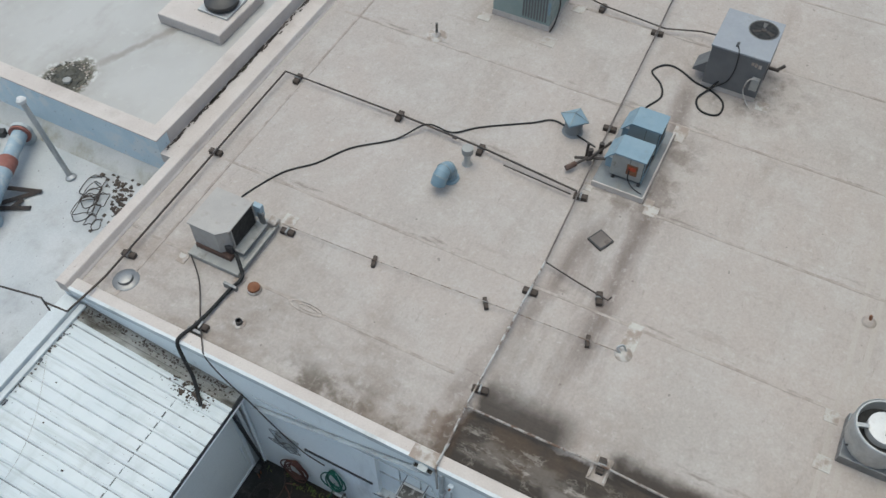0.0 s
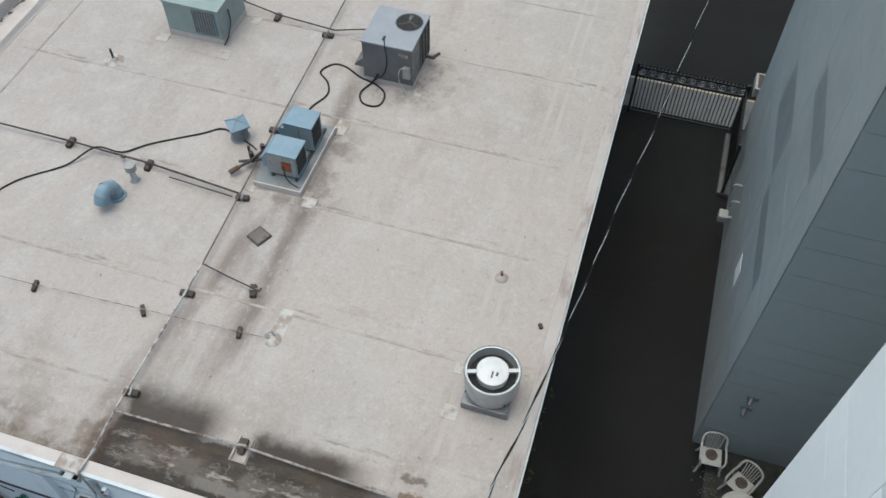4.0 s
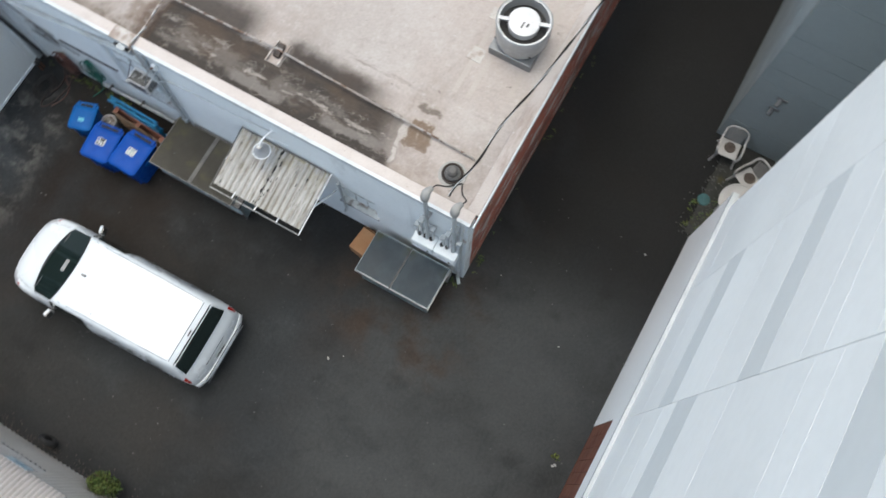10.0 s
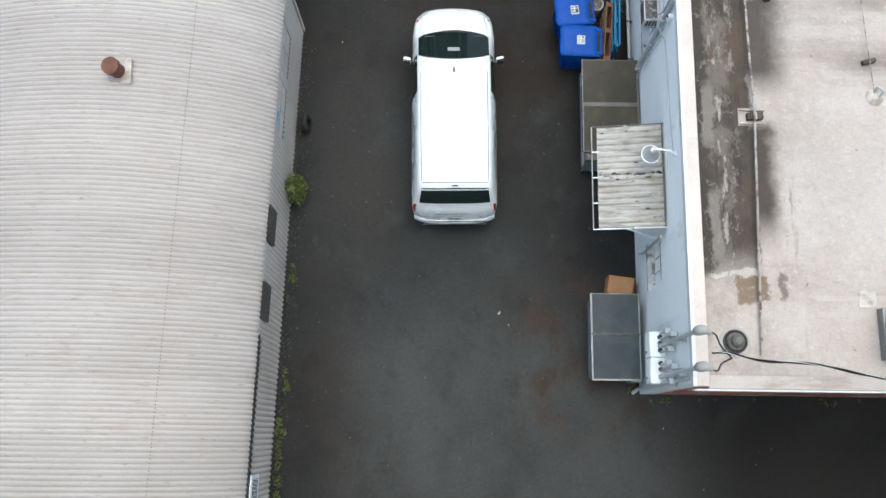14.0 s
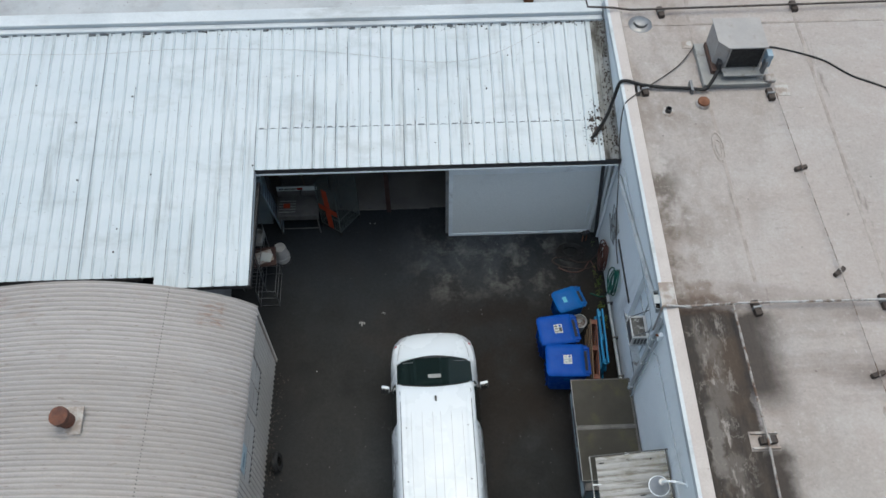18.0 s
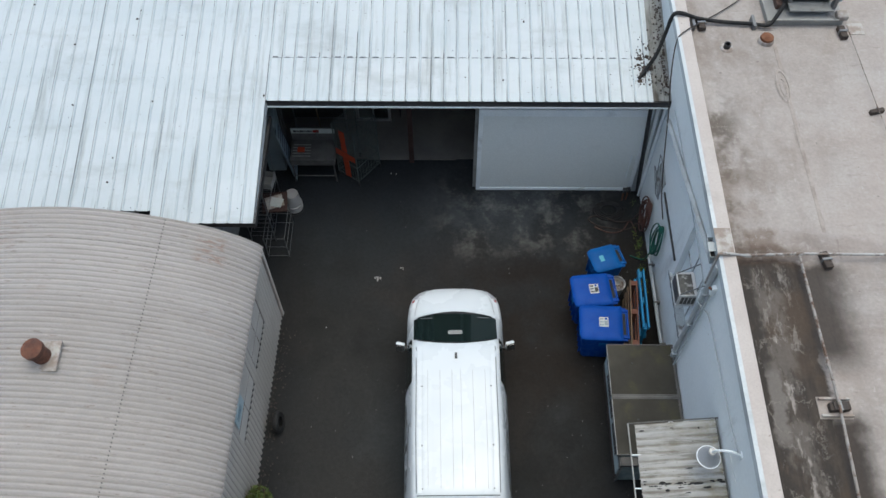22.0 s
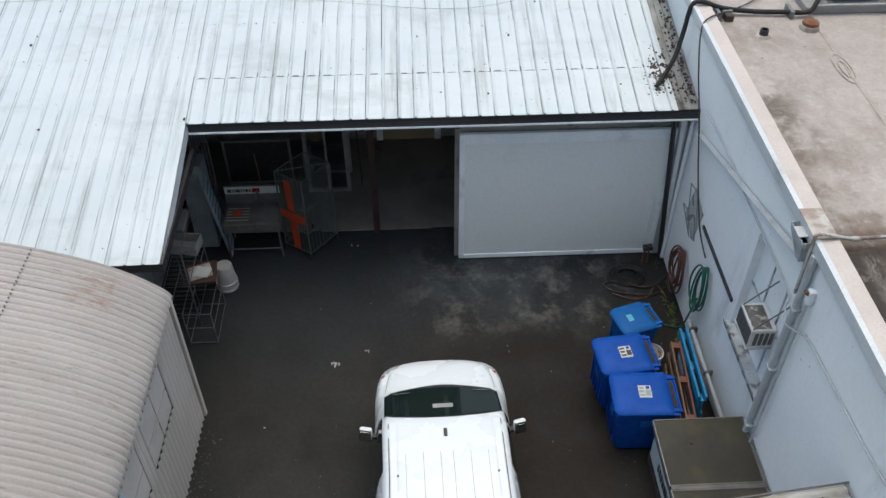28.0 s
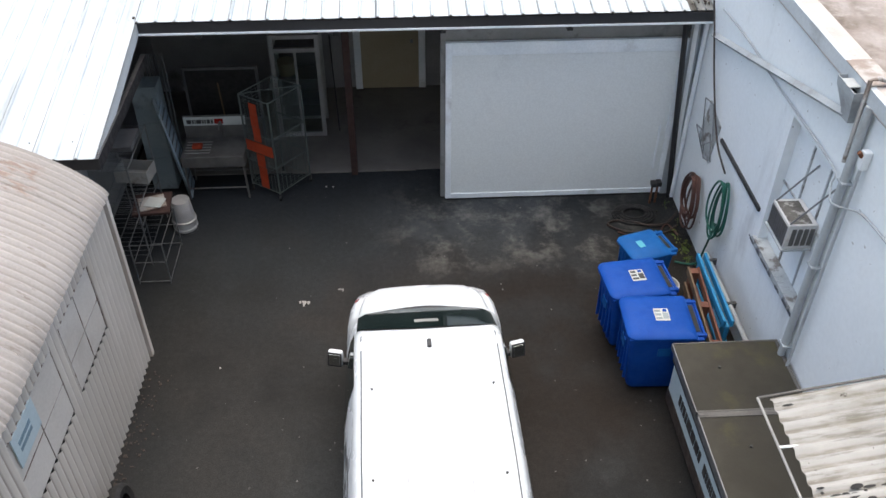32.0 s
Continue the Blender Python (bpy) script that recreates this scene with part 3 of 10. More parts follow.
def red_wall():
    """Old brick-red paint over pale render, peeled in patches, a whitewashed band at the top."""
    m, nt, bsdf = nodes_of("peeling_red_paint")
    vec = coords(nt)
    sep = nt.nodes.new("ShaderNodeSeparateXYZ")
    link(nt, vec, sep.inputs[0])
    n = noise_node(nt, coords(nt, [0.6, 1, 1.4]), 1.1, 10, 0.7)
    flake = noise_node(nt, coords(nt, [0.9, 1, 1.2]), 2.6, 11, 0.74)
    col = mix(nt, ramp(nt, noise_node(nt, vec, 3, 5), 0.35, 0.65), (0.40, 0.105, 0.06), (0.27, 0.078, 0.047))
    col = mix(nt, ramp(nt, noise_node(nt, vec, 0.6, 6, 0.6), 0.48, 0.6, 0, 0.8), col, (0.13, 0.045, 0.032))
    col = mix(nt, ramp(nt, n, 0.53, 0.58, 0, 0.9), col, (0.46, 0.445, 0.415))
    col = mix(nt, ramp(nt, flake, 0.58, 0.62), col, (0.52, 0.515, 0.49))
    edge = mathn(nt, "ADD", sep.outputs[2], mathn(nt, "MULTIPLY", flake, 1.1))
    col = mix(nt, ramp(nt, edge, 4.15, 4.40), col, (0.50, 0.495, 0.47))
    col = mix(nt, ramp(nt, mathn(nt, "ADD", sep.outputs[0], mathn(nt, "MULTIPLY", flake, 0.25)), 0.46, 0.40), col, (0.56, 0.61, 0.635))
    col = mix(nt, ramp(nt, noise_node(nt, coords(nt, [1.5, 1, 0.5]), 2.2, 8, 0.7), 0.52, 0.64, 0, 0.8), col, (0.22, 0.145, 0.09))
    # darker red towards the east end, with a ragged start
    eastward = mathn(nt, "ADD", sep.outputs[0], mathn(nt, "MULTIPLY", n, 5.0))
    col = mix(nt, ramp(nt, eastward, 10.0, 15.0, 0, 0.75), col, (0.125, 0.05, 0.045))
    link(nt, col, bsdf.inputs["Base Color"])
    bsdf.inputs["Roughness"].default_value = 0.85
    bumped(nt, bsdf, n, 0.5, 0.01)
    return m


def awning_metal():
    """Weathered corrugated sheet: dirt lies in the flutes, brown stains across."""
    m, nt, bsdf = nodes_of("weathered_corrugated_sheet")
    vec = coords(nt)
    sep = nt.nodes.new("ShaderNodeSeparateXYZ")
    link(nt, vec, sep.inputs[0])
    col = mix(nt, ramp(nt, noise_node(nt, vec, 1.5, 5), 0.35, 0.65), (0.30, 0.298, 0.282), (0.385, 0.382, 0.366))
    col = mix(nt, ramp(nt, noise_node(nt, coords(nt, [0.5, 1.6, 1]), 2.2, 7, 0.7), 0.50, 0.68, 0, 0.7), col, (0.18, 0.165, 0.12))
    col = mix(nt, ramp(nt, noise_node(nt, coords(nt, [0.35, 3.6, 1]), 3.4, 9, 0.75), 0.50, 0.62, 0, 0.6), col, (0.105, 0.095, 0.075))
    ph = mathn(nt, "ABSOLUTE", mathn(nt, "SUBTRACT", mathn(nt, "FRACT", mathn(nt, "DIVIDE", sep.outputs[1], 0.125)), 0.75))
    flute = mathn(nt, "MULTIPLY", ramp(nt, ph, 0.24, 0.08), ramp(nt, noise_node(nt, coords(nt, [0.8, 2.5, 1]), 2.0, 6, 0.7), 0.36, 0.58, 0.15, 0.9))
    col = mix(nt, mathn(nt, "MULTIPLY", flute, 0.85), col, (0.12, 0.104, 0.078))
    moss = mathn(nt, "MULTIPLY", ramp(nt, sep.outputs[0], -0.45, -0.05), ramp(nt, noise_node(nt, vec, 3.0, 7, 0.7), 0.45, 0.6, 0, 0.7))
    col = mix(nt, moss, col, (0.20, 0.175, 0.085))
    col = mix(nt, ramp(nt, noise_node(nt, vec, 12, 2), 0.7, 0.74, 0, 0.85), col, (0.04, 0.032, 0.025))
    link(nt, col, bsdf.inputs["Base Color"])
    bsdf.inputs["Roughness"].default_value = 0.7
    return m


def plain(name, c, rough=0.5, metal=0.0):
    return surface(name, c, tuple(v * 0.86 for v in c), rough, metal, 4.0, 60, 0.05)


def glass_mat(name, c=(0.02, 0.03, 0.03), rough=0.05):
    m, nt, bsdf = nodes_of(name)
    bsdf.inputs["Base Color"].default_value = (*c, 1)
    bsdf.inputs["Roughness"].default_value = rough
    bsdf.inputs["IOR"].default_value = 1.5
    return m


def clear_glass():
    m, nt, bsdf = nodes_of("clear_glass")
    bsdf.inputs["Base Color"].default_value = (0.85, 0.95, 0.93, 1)
    bsdf.inputs["Roughness"].default_value = 0.02
    bsdf.inputs["Transmission Weight"].default_value = 1.0
    return m


M_ROOF = membrane()
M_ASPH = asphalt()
M_RED = red_wall()
M_SEAM = surface("lap_seam", (0.31, 0.27, 0.242), (0.35, 0.314, 0.284), 0.8, stain=(0.165, 0.132, 0.113), stain_scale=2.2, stain_lo=0.42, stain_hi=0.62, stain_max=0.5)
M_PATCH = surface("white_patch", (0.413, 0.393, 0.368), (0.349, 0.323, 0.297), 0.75, stain=(0.258, 0.213, 0.181), stain_scale=4, stain_lo=0.42, stain_hi=0.6)
M_CAP = surface("parapet_cap", (0.43, 0.385, 0.357), (0.46, 0.42, 0.392), 0.75, stain=(0.31, 0.27, 0.24), stain_scale=1.1, stain_lo=0.5, stain_hi=0.75, stain_max=0.55, speck=(0.26, 0.225, 0.2))
M_WALLW = surface("pale_blue_render", (0.69, 0.735, 0.75), (0.725, 0.765, 0.78), 0.75, scale=0.7, fine=14, bump=0.05, stain=(0.32, 0.335, 0.335), stain_scale=1.3, stretch=(1, 1, 0.25), stain_lo=0.55, stain_hi=0.78, stain_max=0.6, speck=(0.36, 0.35, 0.33), grainy=0.5)
M_TRIM = surface("white_trim", (0.78, 0.82, 0.84), (0.70, 0.75, 0.78), 0.55, stain=(0.4, 0.4, 0.38), stain_scale=2.5, stain_max=0.5)
M_NROOF = north_coating()
M_BLUEROOF = surface("bluish_roof_coating", (0.348, 0.37, 0.383), (0.4, 0.413, 0.422), 0.55, scale=0.6, stain=(0.235, 0.235, 0.231), stain_scale=0.8, stain_lo=0.48, stain_hi=0.72, stain_max=0.75, speck=(0.174, 0.165, 0.157))
M_BLUEWALL = surface("flaking_blue_paint", (0.45, 0.55, 0.605), (0.50, 0.585, 0.63), 0.7, stain=(0.58, 0.605, 0.61), stain_scale=1.6, stain_lo=0.5, stain_hi=0.6, stain_max=0.8, speck=(0.14, 0.15, 0.16))
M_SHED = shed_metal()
M_SHEDOLD = surface("mossy_metal_roofing", (0.205, 0.205, 0.19), (0.266, 0.271, 0.261), 0.7, 0.0, 2.0, 40, 0.1, stain=(0.051, 0.046, 0.036), stain_scale=2.0, stretch=[1.5, 0.5, 1], stain_lo=0.40, stain_hi=0.68)
M_QROOF = hut_metal()
M_QWALL = siding_metal()
M_PANEL = surface("white_facade_panel", (0.84, 0.865, 0.852), (0.855, 0.875, 0.862), 0.5, 0.0, 0.2, 6, 0.0, vary=0.025, grainy=0.3)
M_PANELG = surface("grey_facade_band", (0.665, 0.70, 0.70), (0.685, 0.715, 0.71), 0.5, 0.0, 0.2, 6, 0.0, grainy=0.3)
M_G3 = surface("blue_grey_siding", (0.222, 0.256, 0.260), (0.242, 0.276, 0.280), 0.55, 0.0, 0.3, 8, 0.0, stain=(0.205, 0.23, 0.24), stain_scale=0.5, stretch=(1, 1, 0.3), stain_max=0.5, grainy=0.4)
M_G3D = surface("dark_siding_band", (0.142, 0.168, 0.180), (0.158, 0.184, 0.196), 0.5, 0.0, 0.3, 25, 0.02)
M_LEAD = surface("dull_lead_grey", (0.083, 0.08, 0.077), (0.115, 0.112, 0.106), 0.6, 0.2, 3, 50, 0.1)
M_FLOOR = surface("dusty_concrete_floor", (0.125, 0.116, 0.105), (0.165, 0.152, 0.138), 0.85, scale=0.9, stain=(0.06, 0.055, 0.05), stain_scale=0.8, stain_max=0.8)
M_POST = surface("dark_red_oxide", (0.032, 0.015, 0.012), (0.043, 0.019, 0.015), 0.75, 0.0, 4, 50, 0.1)
M_PAD = surface("weathered_pad_metal", (0.25, 0.25, 0.24), (0.30, 0.30, 0.285), 0.6, 0.1, 2, 50, 0.05, stain=(0.15, 0.13, 0.115), stain_scale=2.5)
M_PADBLUE = surface("bluish_pad_metal", (0.145, 0.16, 0.172), (0.175, 0.188, 0.195), 0.6, 0.0, 2, 50, 0.05, stain=(0.15, 0.145, 0.135), stain_scale=2.5)
M_SILVER = surface("bright_conduit_steel", (0.40, 0.40, 0.392), (0.33, 0.325, 0.313), 0.5, 0.2, 3, 60, 0.03, stain=(0.13, 0.09, 0.065), stain_scale=4.5, stain_lo=0.47, stain_hi=0.58, stain_max=0.85)
M_NICHE = surface("mossy_dark_paving", (0.016, 0.017, 0.015), (0.025, 0.025, 0.022), 0.9, scale=2.5, stain=(0.04, 0.036, 0.012), stain_scale=2.0, speck=(0.06, 0.055, 0.04))
M_BAND = surface("pale_coating_band", (0.335, 0.30, 0.27), (0.355, 0.322, 0.295), 0.8, scale=1.5)
M_CAPMETAL = surface("weathered_pale_capping", (0.45, 0.49, 0.51), (0.51, 0.545, 0.56), 0.55, scale=0.8, stain=(0.28, 0.29, 0.29), stain_scale=1.0, stretch=(0.4, 1, 1.5), stain_lo=0.5, stain_hi=0.72, stain_max=0.75)
M_SILL = surface("flaking_sill_paint", (0.33, 0.355, 0.36), (0.42, 0.45, 0.455), 0.75, scale=3.0, stain=(0.15, 0.14, 0.13), stain_scale=5.0, stain_lo=0.5, stain_hi=0.62)
M_WALLPIPE = surface("grey_painted_pipe", (0.40, 0.435, 0.45), (0.34, 0.365, 0.375), 0.55, stain=(0.24, 0.23, 0.22), stain_scale=3.0, stain_max=0.6)
M_GRIME = surface("leaf_grime", (0.07, 0.066, 0.058), (0.13, 0.122, 0.108), 0.85, scale=5.0, stain=(0.34, 0.33, 0.31), stain_scale=7.0, stain_lo=0.5, stain_hi=0.6)
M_CAGE = plain("dim_green_wire", (0.10, 0.118, 0.11), 0.5, 0.3)
M_OXIDE = surface("faded_red_oxide", (0.20, 0.075, 0.06), (0.26, 0.11, 0.09), 0.75, 0.0, 4, 50, 0.1, stain=(0.12, 0.05, 0.035), stain_scale=4, stain_max=0.6)
M_MUD = surface("wet_olive_silt", (0.045, 0.045, 0.032), (0.085, 0.08, 0.058), 0.45, scale=3.0, stain=(0.02, 0.019, 0.015), stain_scale=3.0, stain_lo=0.46, stain_hi=0.6)
M_BOARD = surface("grey_window_board", (0.46, 0.435, 0.40), (0.52, 0.495, 0.46), 0.6, scale=0.8, stain=(0.37, 0.345, 0.315), stain_scale=1.5, stain_max=0.5)
M_DARKPIPE = surface("dark_weathered_pipe", (0.10, 0.085, 0.077), (0.15, 0.128, 0.115), 0.65, 0.1, 2, 60, 0.1, stain=(0.05, 0.036, 0.03), stain_scale=3)
M_JOINT = plain("dark_joint", (0.10, 0.11, 0.12), 0.8)
M_CASE2 = surface("dusty_blue_duct_paint", (0.23, 0.31, 0.37), (0.28, 0.355, 0.405), 0.7, 0.0, 2, 40, 0.06, stain=(0.36, 0.39, 0.40), stain_scale=3.5, stain_lo=0.5, stain_hi=0.62, stain_max=0.7)
M_CANT = surface("mossy_whitewash", (0.40, 0.405, 0.395), (0.45, 0.45, 0.44), 0.75, scale=0.8, stain=(0.25, 0.24, 0.185), stain_scale=1.1, stain_lo=0.46, stain_hi=0.66, stain_max=0.8)
M_CASE = surface("dull_blue_casing", (0.19, 0.235, 0.25), (0.235, 0.28, 0.29), 0.5, 0.0, 2, 50, 0.03, stain=(0.11, 0.12, 0.12), stain_scale=3, stain_max=0.6)
M_BLACK = plain("black_rubber", (0.010, 0.010, 0.010), 0.75)
M_CABLE = plain("black_cable_sheath", (0.008, 0.008, 0.008), 0.85)
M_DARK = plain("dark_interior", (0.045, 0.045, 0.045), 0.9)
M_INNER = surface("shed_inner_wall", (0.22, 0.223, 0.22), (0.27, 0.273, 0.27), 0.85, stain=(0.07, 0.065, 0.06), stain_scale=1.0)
M_GALV = surface("galvanised_steel", (0.432, 0.44, 0.44), (0.363, 0.371, 0.371), 0.42, 0.6, 4, 60, 0.03)
M_PIPE = surface("weathered_pipe", (0.218, 0.192, 0.173), (0.31, 0.29, 0.27), 0.6, 0.1, 2, 60, 0.1, stain=(0.10, 0.058, 0.038), stain_scale=5, stain_lo=0.48, stain_hi=0.58)
M_IRON = surface("black_iron_pipe", (0.035, 0.029, 0.026), (0.051, 0.038, 0.032), 0.65, 0.1, 3, 60, 0.1)
M_BLOCK = surface("tarred_wood_block", (0.042, 0.032, 0.026), (0.068, 0.052, 0.043), 0.85, 0.0, 6, 50, 0.3)
M_UNITBLUE = surface("pale_blue_enamel", (0.148, 0.228, 0.282), (0.18, 0.256, 0.305), 0.45, 0.0, 2, 50, 0.03, stain=(0.141, 0.192, 0.218), stain_scale=3, stain_max=0.5)
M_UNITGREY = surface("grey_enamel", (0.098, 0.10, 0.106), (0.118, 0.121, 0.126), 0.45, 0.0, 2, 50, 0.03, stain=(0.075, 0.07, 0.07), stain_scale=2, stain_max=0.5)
M_UNITTOP = surface("grey_blue_enamel", (0.225, 0.24, 0.265), (0.25, 0.265, 0.285), 0.5, 0.0, 2, 50, 0.03, stain=(0.17, 0.165, 0.165), stain_scale=2, stain_max=0.5)
M_UNITGREEN = surface("grey_green_enamel", (0.205, 0.258, 0.247), (0.235, 0.288, 0.275), 0.5, 0.0, 2, 50, 0.03, stain=(0.128, 0.154, 0.141), stain_scale=2, stain_max=0.5)
M_UNITBEIGE = surface("faded_beige_enamel", (0.282, 0.269, 0.256), (0.32, 0.304, 0.288), 0.5, 0.0, 2, 50, 0.03, stain=(0.192, 0.154, 0.122), stain_scale=2.5, stain_max=0.5)
M_RUST = surface("rusty_steel", (0.141, 0.054, 0.026), (0.192, 0.09, 0.048), 0.85, 0.1, 5, 50, 0.3)
M_FLUE = surface("rusted_flue_steel", (0.075, 0.034, 0.024), (0.15, 0.06, 0.036), 0.85, 0.0, 5, 50, 0.3, stain=(0.045, 0.022, 0.018), stain_scale=4)
M_ORANGE = plain("orange_paint", (0.36, 0.046, 0.014), 0.6)
M_VAN = surface("white_car_paint", (0.545, 0.585, 0.61), (0.555, 0.595, 0.62), 0.25, 0.0, 0.5, 50, 0.0, grainy=0.0)
M_TRIMBLK = plain("black_plastic", (0.025, 0.025, 0.027), 0.45)
M_MIRROR = plain("mirror_glass", (0.5, 0.53, 0.54), 0.06, 1.0)
M_GLASS = glass_mat("dark_tinted_glass", (0.009, 0.016, 0.0155))
M_CLEAR = clear_glass()
M_RIM = plain("wheel_silver", (0.288, 0.294, 0.301), 0.35, 0.7)
M_LRED = plain("red_lens", (0.288, 0.013, 0.01), 0.2)
M_LCLR = plain("clear_lens", (0.352, 0.365, 0.384), 0.15)
M_BIN = surface("blue_bin_plastic", (0.001, 0.046, 0.255), (0.002, 0.054, 0.285), 0.55, 0.0, 3, 60, 0.05)
M_BINL = surface("faded_blue_bin_plastic", (0.003, 0.075, 0.26), (0.004, 0.09, 0.30), 0.55, 0.0, 3, 60, 0.05)
M_CYAN = plain("cyan_label", (0.064, 0.352, 0.48), 0.5)
M_LABEL = surface("printed_label", (0.448, 0.474, 0.461), (0.397, 0.435, 0.422), 0.5)
M_TEAL = surface("teal_painted_wood", (0.006, 0.17, 0.34), (0.009, 0.21, 0.40), 0.6)
M_WOOD = surface("raw_wood", (0.115, 0.073, 0.042), (0.146, 0.1, 0.061), 0.8, scale=2, stretch=[1, 1, 1], stain=(0.058, 0.038, 0.027), stain_scale=4)
M_SLEEPER = surface("brown_sleeper_wood", (0.075, 0.044, 0.033), (0.10, 0.06, 0.045), 0.85)
M_REDWOOD = surface("red_brown_wood", (0.124, 0.043, 0.025), (0.161, 0.062, 0.037), 0.75)
M_FREEZTOP = surface("dirty_steel_lid", (0.032, 0.030, 0.024), (0.046, 0.043, 0.034), 0.55, 0.0, 1.2, 50, 0.06, stain=(0.074, 0.068, 0.028), stain_scale=1.0, stain_lo=0.5, stain_hi=0.7, stain_max=0.8)
M_FREEZTOP2 = surface("dirty_grey_lid", (0.030, 0.041, 0.050), (0.050, 0.064, 0.074), 0.5, 0.0, 1.2, 50, 0.08, stain=(0.040, 0.046, 0.022), stain_scale=1.3, stain_lo=0.50, stain_hi=0.66, stain_max=0.8)
M_FREEZBODY = surface("grey_blue_cabinet", (0.128, 0.173, 0.192), (0.192, 0.23, 0.243), 0.45, 0.1, 3, 50, 0.05, stain=(0.038, 0.038, 0.038), stain_scale=2)
M_CARD = surface("cardboard", (0.269, 0.141, 0.067), (0.301, 0.166, 0.083), 0.9)
M_AWN = awning_metal()
M_WHITEP = surface("white_plastic", (0.50, 0.50, 0.49), (0.56, 0.56, 0.55), 0.45, 0.0, 4, 60, 0.03, stain=(0.4, 0.36, 0.32), stain_scale=6, stain_max=0.5)
M_LEDGE = surface("dull_ledge_metal", (0.40, 0.425, 0.43), (0.44, 0.46, 0.465), 0.5, scale=0.6, stain=(0.3, 0.31, 0.31), stain_scale=1.5, stain_max=0.5)
M_CAPSOUTH = surface("flaking_pinkish_curb", (0.345, 0.312, 0.292), (0.385, 0.353, 0.332), 0.8, scale=0.7, stain=(0.21, 0.165, 0.142), stain_scale=1.3, stretch=(0.5, 1.6, 1), stain_lo=0.48, stain_hi=0.66, stain_max=0.75, speck=(0.5, 0.5, 0.49))
M_GATE = surface("black_gate_paint", (0.011, 0.011, 0.011), (0.016, 0.016, 0.016), 0.55, scale=4)
M_CHAIR = surface("dirty_white_plastic", (0.31, 0.305, 0.295), (0.36, 0.355, 0.345), 0.5, 0.0, 4, 60, 0.03, stain=(0.2, 0.18, 0.155), stain_scale=5, stain_max=0.6)
M_DOORP = surface("pale_grey_door_panel", (0.68, 0.715, 0.71), (0.705, 0.735, 0.73), 0.5, 0.0, 0.4, 40, 0.0, stain=(0.42, 0.44, 0.44), stain_scale=0.8, stain_max=0.35)
M_GREENH = plain("green_hose", (0.006, 0.085, 0.06), 0.5)
M_REDH = plain("brown_red_hose", (0.075, 0.03, 0.022), 0.55)
M_HOSEDARK = plain("dirty_brown_hose", (0.028, 0.017, 0.013), 0.65)
M_LEAF = surface("weed_leaf", (0.055, 0.105, 0.016), (0.115, 0.135, 0.024), 0.7, scale=6, vary=0.25)
M_SIGNB = surface("pale_blue_sign", (0.36, 0.455, 0.495), (0.40, 0.485, 0.52), 0.5)
M_CREAM = surface("cream_door", (0.288, 0.243, 0.16), (0.314, 0.269, 0.186), 0.6)
M_STEEL = plain("dull_steel", (0.211, 0.218, 0.224), 0.4, 0.6)
M_PAVE = surface("concrete_pavement", (0.076, 0.077, 0.077), (0.094, 0.095, 0.095), 0.85, scale=1.0, stain=(0.056, 0.053, 0.05), stain_scale=1.5)

for matte in (M_BIN, M_BINL, M_FREEZTOP, M_FREEZTOP2, M_CABLE):
    matte.node_tree.nodes["Principled BSDF"].inputs["Specular IOR Level"].default_value = 0.18


# ---------------------------------------------------------------- mesh helpers
def slab(bm, x0, x1, y0, y1, z0, z1, bevel=0.0):
    vs = [bm.verts.new(p) for p in ((x0, y0, z0), (x1, y0, z0), (x1, y1, z0), (x0, y1, z0), (x0, y0, z1), (x1, y0, z1), (x1, y1, z1), (x0, y1, z1))]
    fs = [bm.faces.new([vs[i] for i in f]) for f in ((3, 2, 1, 0), (4, 5, 6, 7), (0, 1, 5, 4), (1, 2, 6, 5), (2, 3, 7, 6), (3, 0, 4, 7))]
    if bevel:
        es = {e for f in fs for e in f.edges}
        bmesh.ops.bevel(bm, geom=list(es), offset=bevel, segments=2, affect="EDGES", profile=0.5)
    return vs


def block(x0, x1, y0, y1, z0, z1, bevel=0.0):
    bm = bmesh.new()
    slab(bm, x0, x1, y0, y1, z0, z1, bevel)
    return bm


def rod(bm, a, b, r, n=10, r2=None):
    a, b = Vector(a), Vector(b)
    d = (b - a).normalized()
    u = d.cross(Vector((0, 0, 1)) if abs(d.z) < 0.9 else Vector((1, 0, 0))).normalized()
    v = d.cross(u)
    r2 = r if r2 is None else r2
    ra, rb = [], []
    for k in range(n):
        c, s = math.cos(2 * math.pi * k / n), math.sin(2 * math.pi * k / n)
        ra.append(bm.verts.new(a + (u * c + v * s) * r))
        rb.append(bm.verts.new(b + (u * c + v * s) * r2))
    for k in range(n):
        bm.faces.new((ra[k], ra[(k + 1) % n], rb[(k + 1) % n], rb[k]))
    if r > 1e-5:
        bm.faces.new(ra[::-1])
    if r2 > 1e-5:
        bm.faces.new(rb)


def rods(pairs, r, n=8):
    bm = bmesh.new()
    for a, b in pairs:
        rod(bm, a, b, r, n)
    return bm


def smooth_line(pts, steps=8):
    """Catmull-Rom through the points."""
    P = [Vector(p) for p in pts]
    out = []
    for i in range(len(P) - 1):
        p0, p1, p2, p3 = P[max(i - 1, 0)], P[i], P[i + 1], P[min(i + 2, len(P) - 1)]
        for k in range(steps):
            t = k / steps
            out.append(0.5 * ((2 * p1) + (p2 - p0) * t + (2 * p0 - 5 * p1 + 4 * p2 - p3) * t * t + (3 * p1 - p0 - 3 * p2 + p3) * t ** 3))
    out.append(P[-1])
    return out


